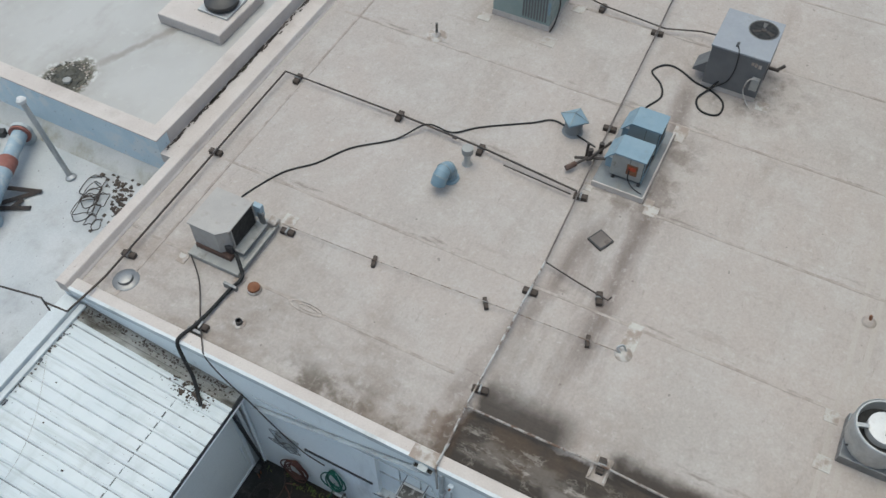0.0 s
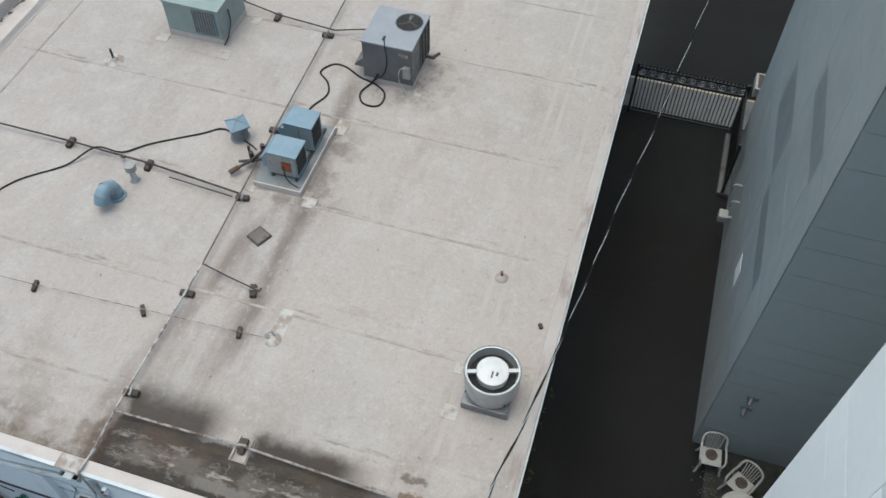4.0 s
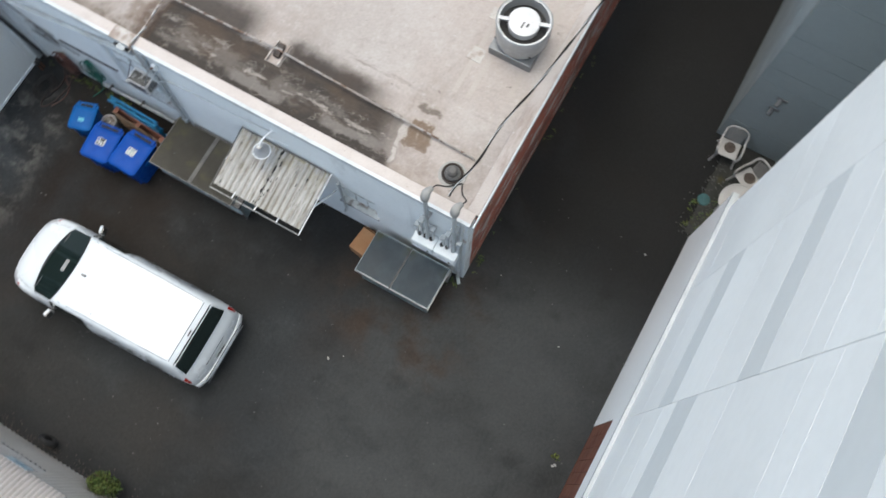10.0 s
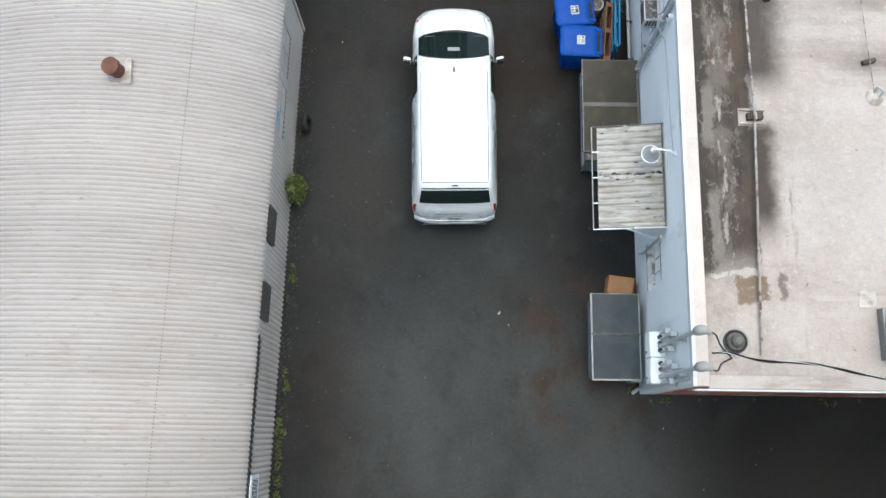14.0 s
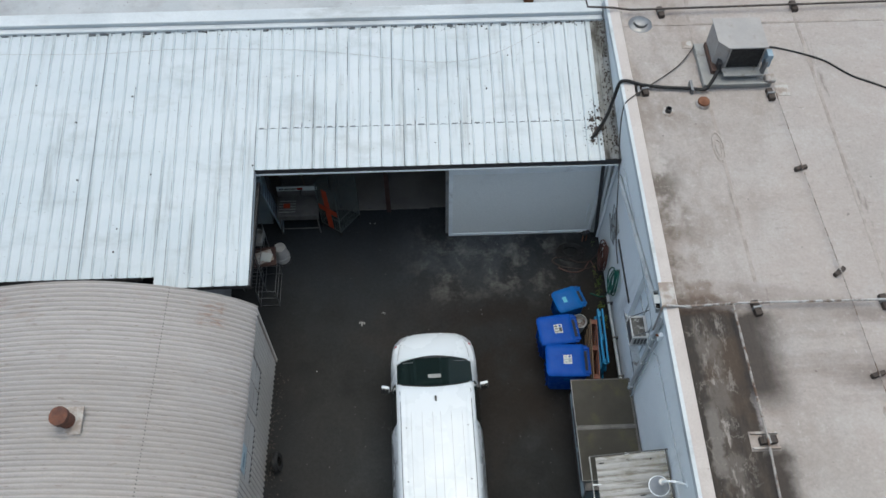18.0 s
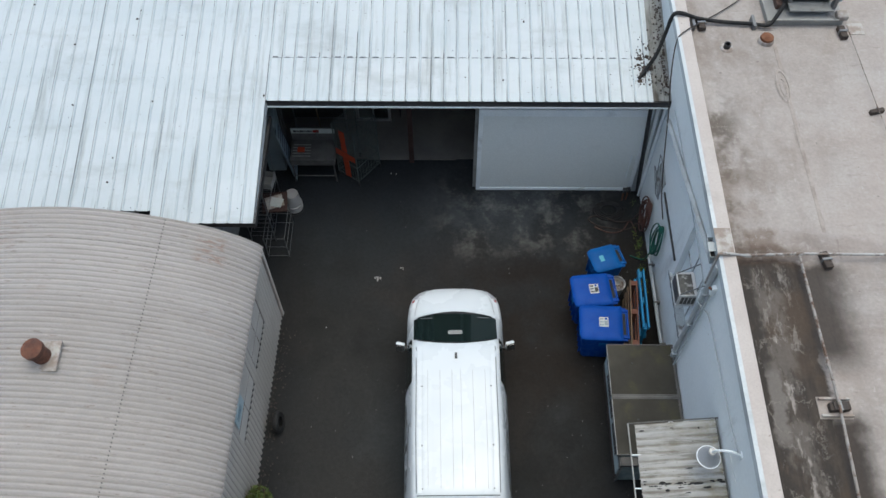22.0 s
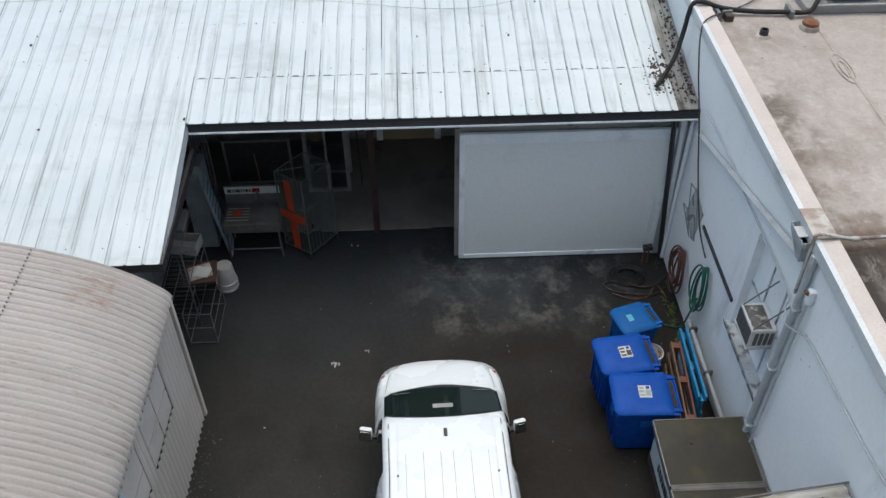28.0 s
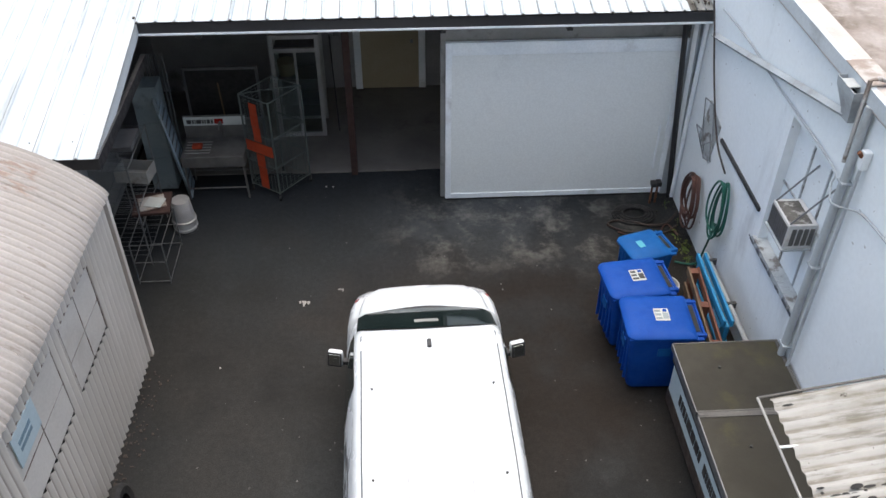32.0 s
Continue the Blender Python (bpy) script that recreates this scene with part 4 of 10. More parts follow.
def tube(bm, pts, r, n=8):
    P = [Vector(p) for p in pts]
    rings = []
    u = None
    for i, p in enumerate(P):
        d = (P[min(i + 1, len(P) - 1)] - P[max(i - 1, 0)]).normalized()
        if u is None:
            u = d.cross(Vector((0, 0, 1)) if abs(d.z) < 0.9 else Vector((1, 0, 0))).normalized()
        u = (u - d * u.dot(d)).normalized()
        v = d.cross(u)
        rr = r(i / (len(P) - 1)) if callable(r) else r
        rings.append([bm.verts.new(p + (u * math.cos(2 * math.pi * k / n) + v * math.sin(2 * math.pi * k / n)) * rr) for k in range(n)])
    for a, b in zip(rings, rings[1:]):
        for k in range(n):
            bm.faces.new((a[k], a[(k + 1) % n], b[(k + 1) % n], b[k]))
    bm.faces.new(rings[0][::-1])
    bm.faces.new(rings[-1])


def tubed(pts, r, n=8, steps=8):
    bm = bmesh.new()
    tube(bm, smooth_line(pts, steps) if steps else pts, r, n)
    return bm


def lathe(bm, prof, n=32, c=(0, 0, 0), cap=True):
    """Profile of (radius, z) turned round the z axis."""
    rings = []
    for r, z in prof:
        rings.append([bm.verts.new((c[0] + r * math.cos(2 * math.pi * k / n), c[1] + r * math.sin(2 * math.pi * k / n), c[2] + z)) for k in range(n)])
    for a, b in zip(rings, rings[1:]):
        for k in range(n):
            bm.faces.new((a[k], a[(k + 1) % n], b[(k + 1) % n], b[k]))
    if cap:
        bm.faces.new(rings[0][::-1])
    if prof[-1][0] < 0.005:
        bm.faces.new(rings[-1])


def turned(prof, n=32, c=(0, 0, 0), cap=True):
    bm = bmesh.new()
    lathe(bm, prof, n, c, cap)
    return bm


def sheet(bm, pts_a, pts_b):
    """A strip of quads between two rows of points."""
    a = [bm.verts.new(p) for p in pts_a]
    b = [bm.verts.new(p) for p in pts_b]
    for k in range(len(a) - 1):
        bm.faces.new((a[k], a[k + 1], b[k + 1], b[k]))


def thick(bm, d):
    """Gives a sheet thickness."""
    bmesh.ops.recalc_face_normals(bm, faces=bm.faces)
    bmesh.ops.solidify(bm, geom=list(bm.faces), thickness=d)


def mesh_of(bm, name, material, smooth=False):
    bmesh.ops.recalc_face_normals(bm, faces=bm.faces)
    me = bpy.data.meshes.new(name)
    bm.to_mesh(me)
    bm.free()
    me.materials.append(material)
    if smooth:
        me.polygons.foreach_set("use_smooth", [True] * len(me.polygons))
        me.set_sharp_from_angle(angle=radians(38))
    return me


def part(name, bm, material, parent=None, label="", smooth=False, m=None):
    ob = new(name, mesh_of(bm, name, material, smooth))
    if parent:
        ob.parent = parent
    if m is not None:
        ob.matrix_basis = m
    if label:
        tagged(ob, label)
    return ob


def thing(name, m, label, category, group="", kind=""):
    ob = new(name)
    ob.empty_display_size = 0.2
    ob.matrix_basis = m
    return tagged(ob, label, category, group, kind)


def single(name, bm, material, label, category, group="", kind="", smooth=False, m=None):
    return tagged(part(name, bm, material, None, "", smooth, m), label, category, group, kind)


def text_bars(parent, material, x0, x1, y, z0, z1, rows, axis="x", seed=1):
    """Unreadable writing: short raised bars in rows on a face."""
    rng = random.Random(seed)
    for r in range(rows):
        za = z0 + (z1 - z0) * (r + 0.2) / rows
        zb = z0 + (z1 - z0) * (r + 0.75) / rows
        x = x0
        while x < x1 - 0.01:
            w = rng.uniform(0.02, 0.09) * (x1 - x0) * 2
            e = min(x + w, x1)
            bm = bmesh.new()
            if axis == "x":
                slab(bm, x, e, y - 0.003, y + 0.003, za, zb)
            elif axis == "y":
                slab(bm, y - 0.003, y + 0.003, x, e, za, zb)
            else:
                slab(bm, x, e, za, zb, y - 0.002, y + 0.003)
            part("print_bar", bm, material, parent)
            x = e + 0.03 * (x1 - x0)


# ---------------------------------------------------------------- ground
bm = bmesh.new()
slab(bm, -220, 220, -220, 220, -0.4, 0.0)
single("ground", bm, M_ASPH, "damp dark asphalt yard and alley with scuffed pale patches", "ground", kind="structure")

# ---------------------------------------------------------------- building with the flat roof
RX = 19.0
single("wall_south", block(0.0, RX, 0.0, 0.25, 0, ZR - 0.02), M_RED, "brick-red painted wall with pale peeled patches along the alley", "wall", kind="structure")
bm = bmesh.new()
# west wall in pieces round two shallow recesses
slab(bm, 0, 0.25, 0.25, 2.15, 0, ZR - 0.02)
slab(bm, 0, 0.25, 2.15, 3.05, 0, 1.35)
slab(bm, 0, 0.25, 2.15, 3.05, 2.35, ZR - 0.02)
slab(bm, 0, 0.25, 3.05, 7.30, 0, ZR - 0.02)
slab(bm, 0, 0.25, 7.30, 8.66, 0, 1.62)
slab(bm, 0, 0.25, 7.30, 8.66, 3.4, ZR - 0.02)
slab(bm, 0, 0.25, 8.66, 15.70, 0, ZR - 0.02)
slab(bm, 0.12, 0.25, 2.15, 3.05, 1.35, 2.35)
slab(bm, 0.12, 0.25, 7.30, 8.66, 1.62, 3.4)
wall_w = single("wall_west", bm, M_WALLW, "pale blue-white rendered wall with shallow bricked-up window recesses", "wall", kind="structure")
bm = bmesh.new()
slab(bm, -0.05, 0.115, 2.10, 3.10, 1.29, 1.358)
slab(bm, -0.05, 0.115, 7.25, 8.72, 1.54, 1.628)
part("window_sill", bm, M_SILL, wall_w)
bm = bmesh.new()
for k in range(1, 3):
    slab(bm, 0.105, 0.12, 2.15 + 0.3 * k, 2.165 + 0.3 * k, 1.35, 2.35)
slab(bm, 0.105, 0.12, 2.15, 3.05, 1.84, 1.86)
for k in range(1, 3):
    slab(bm, 0.10, 0.12, 7.30 + 0.45 * k, 7.32 + 0.45 * k, 1.62, 3.4)
slab(bm, 0.10, 0.12, 7.30, 8.66, 2.5, 2.52)
part("window_bars", bm, M_SILL, wall_w)
# dark flakes where the sill paint is lost
rng = random.Random(5)
bm = bmesh.new()
for (y0, y1, z) in ((2.1, 3.1, 1.29), (7.25, 8.72, 1.54)):
    for k in range(16):
        y = rng.uniform(y0, y1)
        slab(bm, -0.054, -0.049, y, y + rng.uniform(0.015, 0.09), z + rng.uniform(0, 0.03), z + rng.uniform(0.035, 0.06))
part("paint_loss", bm, M_JOINT, wall_w)

single("wall_east", block(RX, RX + 0.25, 0, 15.45, 0, ZR), M_WALLW, "pale rendered street-side wall of the flat-roofed building", "wall", kind="structure")
bm = block(0.04, RX - 0.01, 0.04, 15.5, ZR - 0.16, ZR)
roof = single("flat_roof", bm, M_ROOF, "stained beige coated flat roof with lapped seams and dark ponding silt", "roof", kind="structure")


def lap(x0, x1, y0, y1, h=0.006, material=None):
    part("lap_seam", block(x0, x1, y0, y1, ZR, ZR + h), material or M_SEAM, roof)


for x, y0, y1 in ((1.78, 7.9, 15.0), (4.2, 1.6, 15.0), (6.98, 0.9, 6.0), (9.72, 0.9, 15.0), (12.6, 0.9, 15.0), (15.4, 0.9, 15.0)):
    lap(x - 0.03, x + 0.03, y0, y1)
lap(2.2, RX, 1.17, 1.27, 0.004, M_BAND)
lap(2.2, RX, 1.46, 1.56, 0.004, M_BAND)
lap(2.6, RX, 0.48, 0.58, 0.004, M_BAND)
lap(0.3, RX, 14.55, 14.60, 0.010)
# white reinforcement patches at the feet of the units
for x, y, s in ((3.10, 1.50, 0.30), (4.05, 1.55, 0.26), (7.05, 5.95, 0.3), (9.55, 6.1, 0.32), (11.0, 9.95, 0.34), (11.15, 11.75, 0.32), (12.5, 9.75, 0.3),
                (1.72, 12.62, 0.24), (3.4, 12.55, 0.3), (1.6, 13.95, 0.22), (11.15, 4.7, 0.3), (16.9, 0.18, 0.35), (2.9, 5.8, 0.0)):
    if s:
        part("roof_patch", block(x - s / 2, x + s / 2, y - s / 2, y + s / 2, ZR, ZR + 0.011, 0.004), M_PATCH, roof)
# weathered ring-shaped blister and scars in the coating
for x, y, a, b in ((1.73, 11.08, 0.12, 0.42), (1.73, 11.05, 0.06, 0.24)):
    part("blister", turned([(0.9, 0.0), (1.0, 0.012), (0.85, 0.016), (0.8, 0.002)], 28, cap=False), M_SEAM, roof, m=Matrix.Translation((x, y, ZR + 0.001)) @ Matrix.Diagonal((a, b, 1, 1)))

# parapet caps
bm = bmesh.new()
slab(bm, -0.06, 0.21, -0.06, 15.39, ZR - 0.02, ZR + 0.16, 0.015)
single("parapet_west", bm, M_CAP, "low worn parapet curb with pinkish dusty top and pale edge flashing", "parapet", kind="structure")
bm = bmesh.new()
slab(bm, 0.21, RX, -0.10, 0.14, ZR - 0.04, ZR + 0.09, 0.015)
single("parapet_south", bm, M_CAPSOUTH, "low whitish edge curb of the flat roof along the alley", "parapet", kind="structure")
bm = bmesh.new()
slab(bm, -0.075, -0.062, -0.06, 15.39, ZR + 0.02, ZR + 0.165)
slab(bm, -0.062, -0.01, -0.06, 15.39, ZR + 0.1601, ZR + 0.165)
slab(bm, -0.03, RX, -0.13, -0.105, ZR - 0.10, ZR + 0.10)
single("edge_flashing", bm, M_CAPMETAL, "thin white metal edge flashing along the roof rim", "flashing", kind="structure")
bm = bmesh.new()
for x0, x1, y1 in ((-0.04, 3.58, 15.72), (3.58, RX, 15.995)):
    pr = [(15.40, ZR - 0.1), (15.40, ZR + 0.01), (15.44, ZR + 0.05), (15.49, ZR + 0.15), (15.51, ZR + 0.17), (y1, ZR + 0.18), (y1, ZR - 0.1)]
    fa = [bm.verts.new((x0, y, z)) for y, z in pr]
    fb = [bm.verts.new((x1, y, z)) for y, z in pr]
    bm.faces.new(fa), bm.faces.new(fb[::-1])
    for k in range(len(pr)):
        bm.faces.new((fa[k], fa[(k + 1) % len(pr)], fb[(k + 1) % len(pr)], fb[k]))
single("parapet_north", bm, M_CAP, "low cream coated curb with a sloped cant at its foot", "parapet", kind="structure")

# ---------------------------------------------------------------- northern neighbours
single("north_low_roof", block(-24, 3.58, 15.73, 34, 0, 3.55), M_BLUEROOF, "bluish white coated low flat roof of the neighbouring building", "roof", kind="structure")
bm = bmesh.new()
slab(bm, -24, -0.05, 15.30, 15.66, 3.2, 4.12, 0.02)
slab(bm, -24, -0.05, 15.16, 15.30, 3.6, 4.02, 0.02)
single("north_low_parapet", bm, M_CAPMETAL, "pale metal-capped parapet and gutter behind the shed roof", "parapet", kind="structure")
single("north_high_roof", block(3.95, 30, 16.35, 34, 0, 4.2), M_NROOF, "white coated flat roof with a muddy drain hollow", "roof", kind="structure")
bm = bmesh.new()
slab(bm, 3.6, 3.95, 16.0, 34, 3.3, 4.86, 0.02)
single("north_west_wall", bm, M_BLUEWALL, "flaking light blue painted parapet wall", "wall", kind="structure")
bm = bmesh.new()
slab(bm, 3.95, 30, 16.0, 16.35, 3.3, 4.86, 0.02)
slab(bm, 3.58, 3.97, 15.98, 34, 4.86, 4.9, 0.01)
single("north_south_wall", bm, M_CAP, "cream coated parapet wall with whitish cap", "wall", kind="structure")
rng = random.Random(71)
bm = bmesh.new()
for k in range(230):
    a, r = rng.uniform(0, 2 * math.pi), 0.6 * math.sqrt(rng.random())
    q = rng.uniform(0.012, 0.05)
    x, y = 4.7 + r * math.cos(a), 19.74 + 0.85 * r * math.sin(a)
    slab(bm, x, x + q, y, y + q * rng.uniform(.5, 1.6), 4.2, 4.2 + q * 0.35)
single("roof_drain_mud", bm, M_MUD, "wet dark leaves and silt round a roof drain", "mud", kind="stuff")
single("roof_drain", turned([(0.11, 0.0), (0.10, 0.05), (0.05, 0.07), (0.0, 0.07)], 16), M_PAD, "small pale roof drain in a muddy hollow", "drain", smooth=True, m=pose(4.62, 19.66, 4.22))
bm = bmesh.new()
for k in range(150):
    a = rng.uniform(0, 2 * math.pi)
    r = rng.gauss(0.56, 0.07)
    s = rng.uniform(0.012, 0.05)
    x, y = 4.66 + r * math.cos(a), 19.72 + 0.85 * r * math.sin(a)
    slab(bm, x, x + s, y, y + s * rng.uniform(.5, 1.5), 4.2, 4.21)
single("dried_silt_crust", bm, M_PATCH, "pale dried crust round the muddy drain hollow", "silt", kind="stuff")
wv = thing("white_vent_pipe", pose(9.28, 18.65, 4.2), "white vent pipe with wide round cap on the coated roof", "vent")
part("pipe", turned([(0.13, 0.0), (0.085, 0.05), (0.08, 0.55), (0.0, 0.55)], 18), M_WHITEP, wv, smooth=True)
part("cap", turned([(0.15, 0.55), (0.16, 0.68), (0.13, 0.78), (0.0, 0.80)], 20), M_WHITEP, wv, smooth=True)
curb = thing("roof_curb", pose(8.3, 18.1, 4.2), "white roof curb with a dark round exhaust cap", "roof curb")
part("curb_box", block(-0.95, 0.95, -0.95, 0.95, 0, 0.30, 0.03), M_CAP, curb)
part("curb_top", block(-0.40, 0.50, -0.80, 0.10, 0.30, 0.36, 0.02), M_GALV, curb)
part("exhaust_cap", turned([(0.36, 0.38), (0.44, 0.44), (0.44, 0.54), (0.32, 0.62), (0.0, 0.65)], 28, (0.05, -0.35, -0.02)), M_TRIMBLK, curb, smooth=True)

# dirt lodged along the foot of the neighbour's parapet
rng = random.Random(83)
bm = bmesh.new()
for k in range(420):
    x = rng.choice([rng.uniform(3.7, 10.0), rng.gauss(6.5, 1.2), rng.uniform(3.7, 16.0)])
    s = rng.uniform(0.01, 0.05)
    y = 15.985 - abs(rng.gauss(0, 0.035)) - s
    slab(bm, x, x + s * rng.uniform(1, 4), y, y + s * 0.8, 4.519, 4.528)
single("parapet_foot_dirt", bm, M_BLOCK, "black leaf dirt lodged along the foot of the parapet", "dirt", kind="stuff")

# items on the low roof
pole = thing("steel_pole", pose(2.65, 18.12, 3.55, -14, 3, 0), "slim galvanised vent pole with domed white cap", "pole")
part("pole_shaft", rods([((0, 0, 0), (0.0, 0.0, 2.1))], 0.06, 12), M_GALV, pole, smooth=True)
part("pole_foot", turned([(0.13, 0), (0.13, 0.03), (0.07, 0.09)], 20), M_GALV, pole)
part("pole_cap", turned([(0.10, 2.1), (0.11, 2.17), (0.06, 2.23), (0.0, 2.24)], 20), M_WHITEP, pole, smooth=True)
duct = thing("blue_duct_pipe", pose(2.9, 19.68, 3.55), "blue flanged pipe with rusty red joints on the low roof", "duct")
part("pipe_barrel", rods([((0.0, 0.0, 0.42), (-0.72, -0.34, 0.42))], 0.175, 20), M_CASE2, duct, smooth=True)
part("flange", rods([((0.0, 0.0, 0.42), (0.05, 0.024, 0.42))], 0.25, 20), M_OXIDE, duct, smooth=True)
part("flange", rods([((0.07, 0.033, 0.42), (0.16, 0.075, 0.42))], 0.25, 20), M_WALLPIPE, duct, smooth=True)
part("flange_gasket", rods([((0.05, 0.024, 0.42), (0.07, 0.033, 0.42))], 0.21, 20), M_IRON, duct)
part("rusty_joint", rods([((-0.70, -0.33, 0.42), (-1.02, -0.48, 0.42))], 0.21, 20), M_OXIDE, duct, "rusty red pipe joint", smooth=True)
part("pipe_barrel", rods([((-1.02, -0.48, 0.42), (-1.80, -0.86, 0.42))], 0.20, 20), M_CASE2, duct, smooth=True)
part("down_elbow", tubed([(-1.75, -0.84, 0.42), (-1.98, -0.95, 0.38), (-2.04, -0.98, 0.2), (-2.05, -0.98, 0.0)], 0.195, 18, 4), M_CASE2, duct, smooth=True)
part("red_elbow", rods([((0.14, 0.066, 0.42), (0.22, 0.10, 0.02))], 0.17, 20), M_WALLPIPE, duct, smooth=True)
sp2 = thing("short_pole", pose(2.62, 20.35, 3.55, -20, -14, 0), "short galvanised pole with a small black box at its side", "pole")
part("pole_shaft", rods([((0, 0, 0), (0, 0, 1.5))], 0.05, 12), M_GALV, sp2, smooth=True)
part("pole_foot", turned([(0.11, 0), (0.11, 0.03), (0.06, 0.08)], 20), M_GALV, sp2)
bxb = thing("black_junction_box", pose(2.92, 20.5, 3.55, 0, 0, 25), "small black box with a thin cable on the low roof", "box")
part("case", block(-0.09, 0.09, -0.14, 0.14, 0.0, 0.16, 0.012), M_TRIMBLK, bxb)
part("cable", tubed([(0.0, -0.9, 0.02), (0.02, -0.4, 0.03), (0.0, -0.14, 0.08), (0.0, 0.14, 0.08), (-0.1, 0.6, 0.02)], 0.013, 6, 5), M_BLACK, bxb, smooth=True)
bm = bmesh.new()
v = [bm.verts.new(p) for p in ((3.6, 15.7, 3.55), (3.22, 15.7, 3.55), (3.6, 15.7, 3.86), (3.6, 34, 3.55), (3.22, 34, 3.55), (3.6, 34, 3.86))]
for f in ((0, 1, 2), (5, 4, 3), (1, 4, 5, 2), (0, 3, 4, 1)):
    bm.faces.new([v[q] for q in f])
single("cant_strip", bm, M_CANT, "whitewashed sloping fillet along the foot of the blue wall", "fillet", kind="structure")
stand = thing("steel_stand", pose(1.65, 18.7, 3.55), "dark angle-iron pipe stand on the low roof", "stand")
for a, b in (((0.36, -0.3, 0.03), (-0.05, 0.45, 0.22)), ((0.30, -0.22, 0.03), (-0.4, 0.35, 0.03)), ((-0.11, -0.41, 0.03), (-0.62, 0.55, 0.03)), ((-0.02, -0.1, 0.05), (-0.3, -0.05, 0.04)), ((-0.05, 0.45, 0.22), (-0.5, 0.35, 0.05))):
    part("angle_bar", rods([(a, b)], 0.065, 4), M_IRON, stand)
rng = random.Random(11)
tw_ = thing("tangled_wire", Matrix.Identity(4), "tangled heap of thin black wire on the low roof", "wire")
for k in range(9):
    cx, cy = 2.62 - 0.10 * k + rng.uniform(-.1, .1), 17.45 - 0.10 * k + rng.uniform(-.2, .2)
    r = rng.uniform(0.14, 0.36)
    pts = [(cx + r * math.cos(a * 0.7) * (1 + 0.3 * math.sin(a * (1 + k % 3))), cy + r * 0.8 * math.sin(a * 0.7) * (1 + 0.25 * math.cos(a * 1.3)), 3.565 + 0.02 * k + 0.02 * (a % 3)) for a in range(11)]
    part("wire_loop", tubed(pts, 0.011, 6, 4), M_IRON, tw_, smooth=True)
bm = bmesh.new()
for k in range(260):
    x = 3.1 - 0.0085 * k + rng.gauss(0, 0.14)
    y = 17.0 - 0.006 * k + rng.gauss(0, 0.14)
    s = rng.uniform(0.02, 0.075)
    slab(bm, x, x + s, y, y + s * rng.uniform(.5, 1.5), 3.55, 3.55 + s * 0.5)
single("leaf_debris", bm, M_BLOCK, "drifted dark leaves and grit against the parapet", "debris", kind="stuff")
ov = thing("rusty_roof_vent", pose(-1.65, 16.35, 3.55), "small rusty orange pipe vent on the low roof", "vent")
part("vent_body", block(-0.12, 0.12, -0.1, 0.1, 0, 0.42, 0.02), M_RUST, ov)
part("vent_hood", block(-0.17, 0.15, -0.13, 0.13, 0.42, 0.5, 0.02), M_RUST, ov)
single("dome_vent", turned([(0.2, 0), (0.2, 0.1), (0.14, 0.2), (0.0, 0.23)], 20), M_WHITEP, "white domed roof vent behind the shed gutter", "vent", smooth=True, m=pose(-14.25, 15.9, 3.55))
bm = bmesh.new()
for k in range(26):
    x = rng.uniform(-14.2, -12.8)
    slab(bm, x, x + rng.uniform(.05, .2), 15.7 + rng.uniform(0, .12), 15.86, 3.55, 3.57)
single("rust_flakes", bm, M_RUST, "rusty flakes lying along the gutter", "debris", kind="stuff")

# ---------------------------------------------------------------- open shed with ribbed white roof
SY, SZ, SL = 11.58, 3.31, 0.178


def shed_z(y):
    return SZ + SL * (y - SY)


def ribbed(x0, x1, y0, y1, lift=0.0, pitch=0.25, h=0.020, phase=0.075, wave=0.0):
    """A roofing sheet with trapezoid ribs running up the slope, on one grid for all sheets."""
    bm = bmesh.new()
    xs = [(x0, 0.0)]
    k = math.floor((x0 - phase) / pitch) - 1
    while phase + pitch * k < x1:
        for f, z in ((0.80, 0.0), (0.86, h), (0.94, h), (1.0, 0.0)):
            x = phase + pitch * (k + f)
            if x0 + 1e-4 < x < x1 - 1e-4:
                xs.append((x, z))
        k += 1
    xs.append((x1, 0.0))
    rows = 5
    for j in range(rows):
        ya, yb = y0 + (y1 - y0) * j / rows, y0 + (y1 - y0) * (j + 1) / rows
        sheet(bm, [(px, ya, shed_z(ya) + pz + lift + wave * math.sin(px * 1.7 + ya * 2.3)) for px, pz in xs],
              [(px, yb, shed_z(yb) + pz + lift + wave * math.sin(px * 1.7 + yb * 2.3)) for px, pz in xs])
    bmesh.ops.remove_doubles(bm, verts=bm.verts, dist=1e-4)
    return bm


def ribbed_line(x, y0, y1, lift):
    bm = bmesh.new()
    sheet(bm, [(x - 0.006, y0, shed_z(y0) + lift), (x + 0.006, y0, shed_z(y0) + lift)], [(x - 0.006, y1, shed_z(y1) + lift), (x + 0.006, y1, shed_z(y1) + lift)])
    return bm


shed = thing("shed_roof", Matrix.Identity(4), "white-painted ribbed metal shed roof with dirty streaks and leaf litter", "roof", kind="structure")
xw = -23.925
k = 0
while xw < -7.99:
    xe = min(xw + 1.0, -7.98)
    y0 = 9.0 if xw > -10.3 else 9.24
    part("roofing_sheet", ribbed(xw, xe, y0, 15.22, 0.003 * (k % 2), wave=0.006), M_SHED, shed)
    xw = xe
    k += 1
xw = -7.98
while xw < -0.37:
    xe = min(math.floor((xw + 0.95 - 0.075) * 4) / 4 + 0.075, -0.36)
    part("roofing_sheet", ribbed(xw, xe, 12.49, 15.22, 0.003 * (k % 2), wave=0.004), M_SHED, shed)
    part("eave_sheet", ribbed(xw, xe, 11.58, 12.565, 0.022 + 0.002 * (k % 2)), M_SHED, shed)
    xw = xe
    k += 1
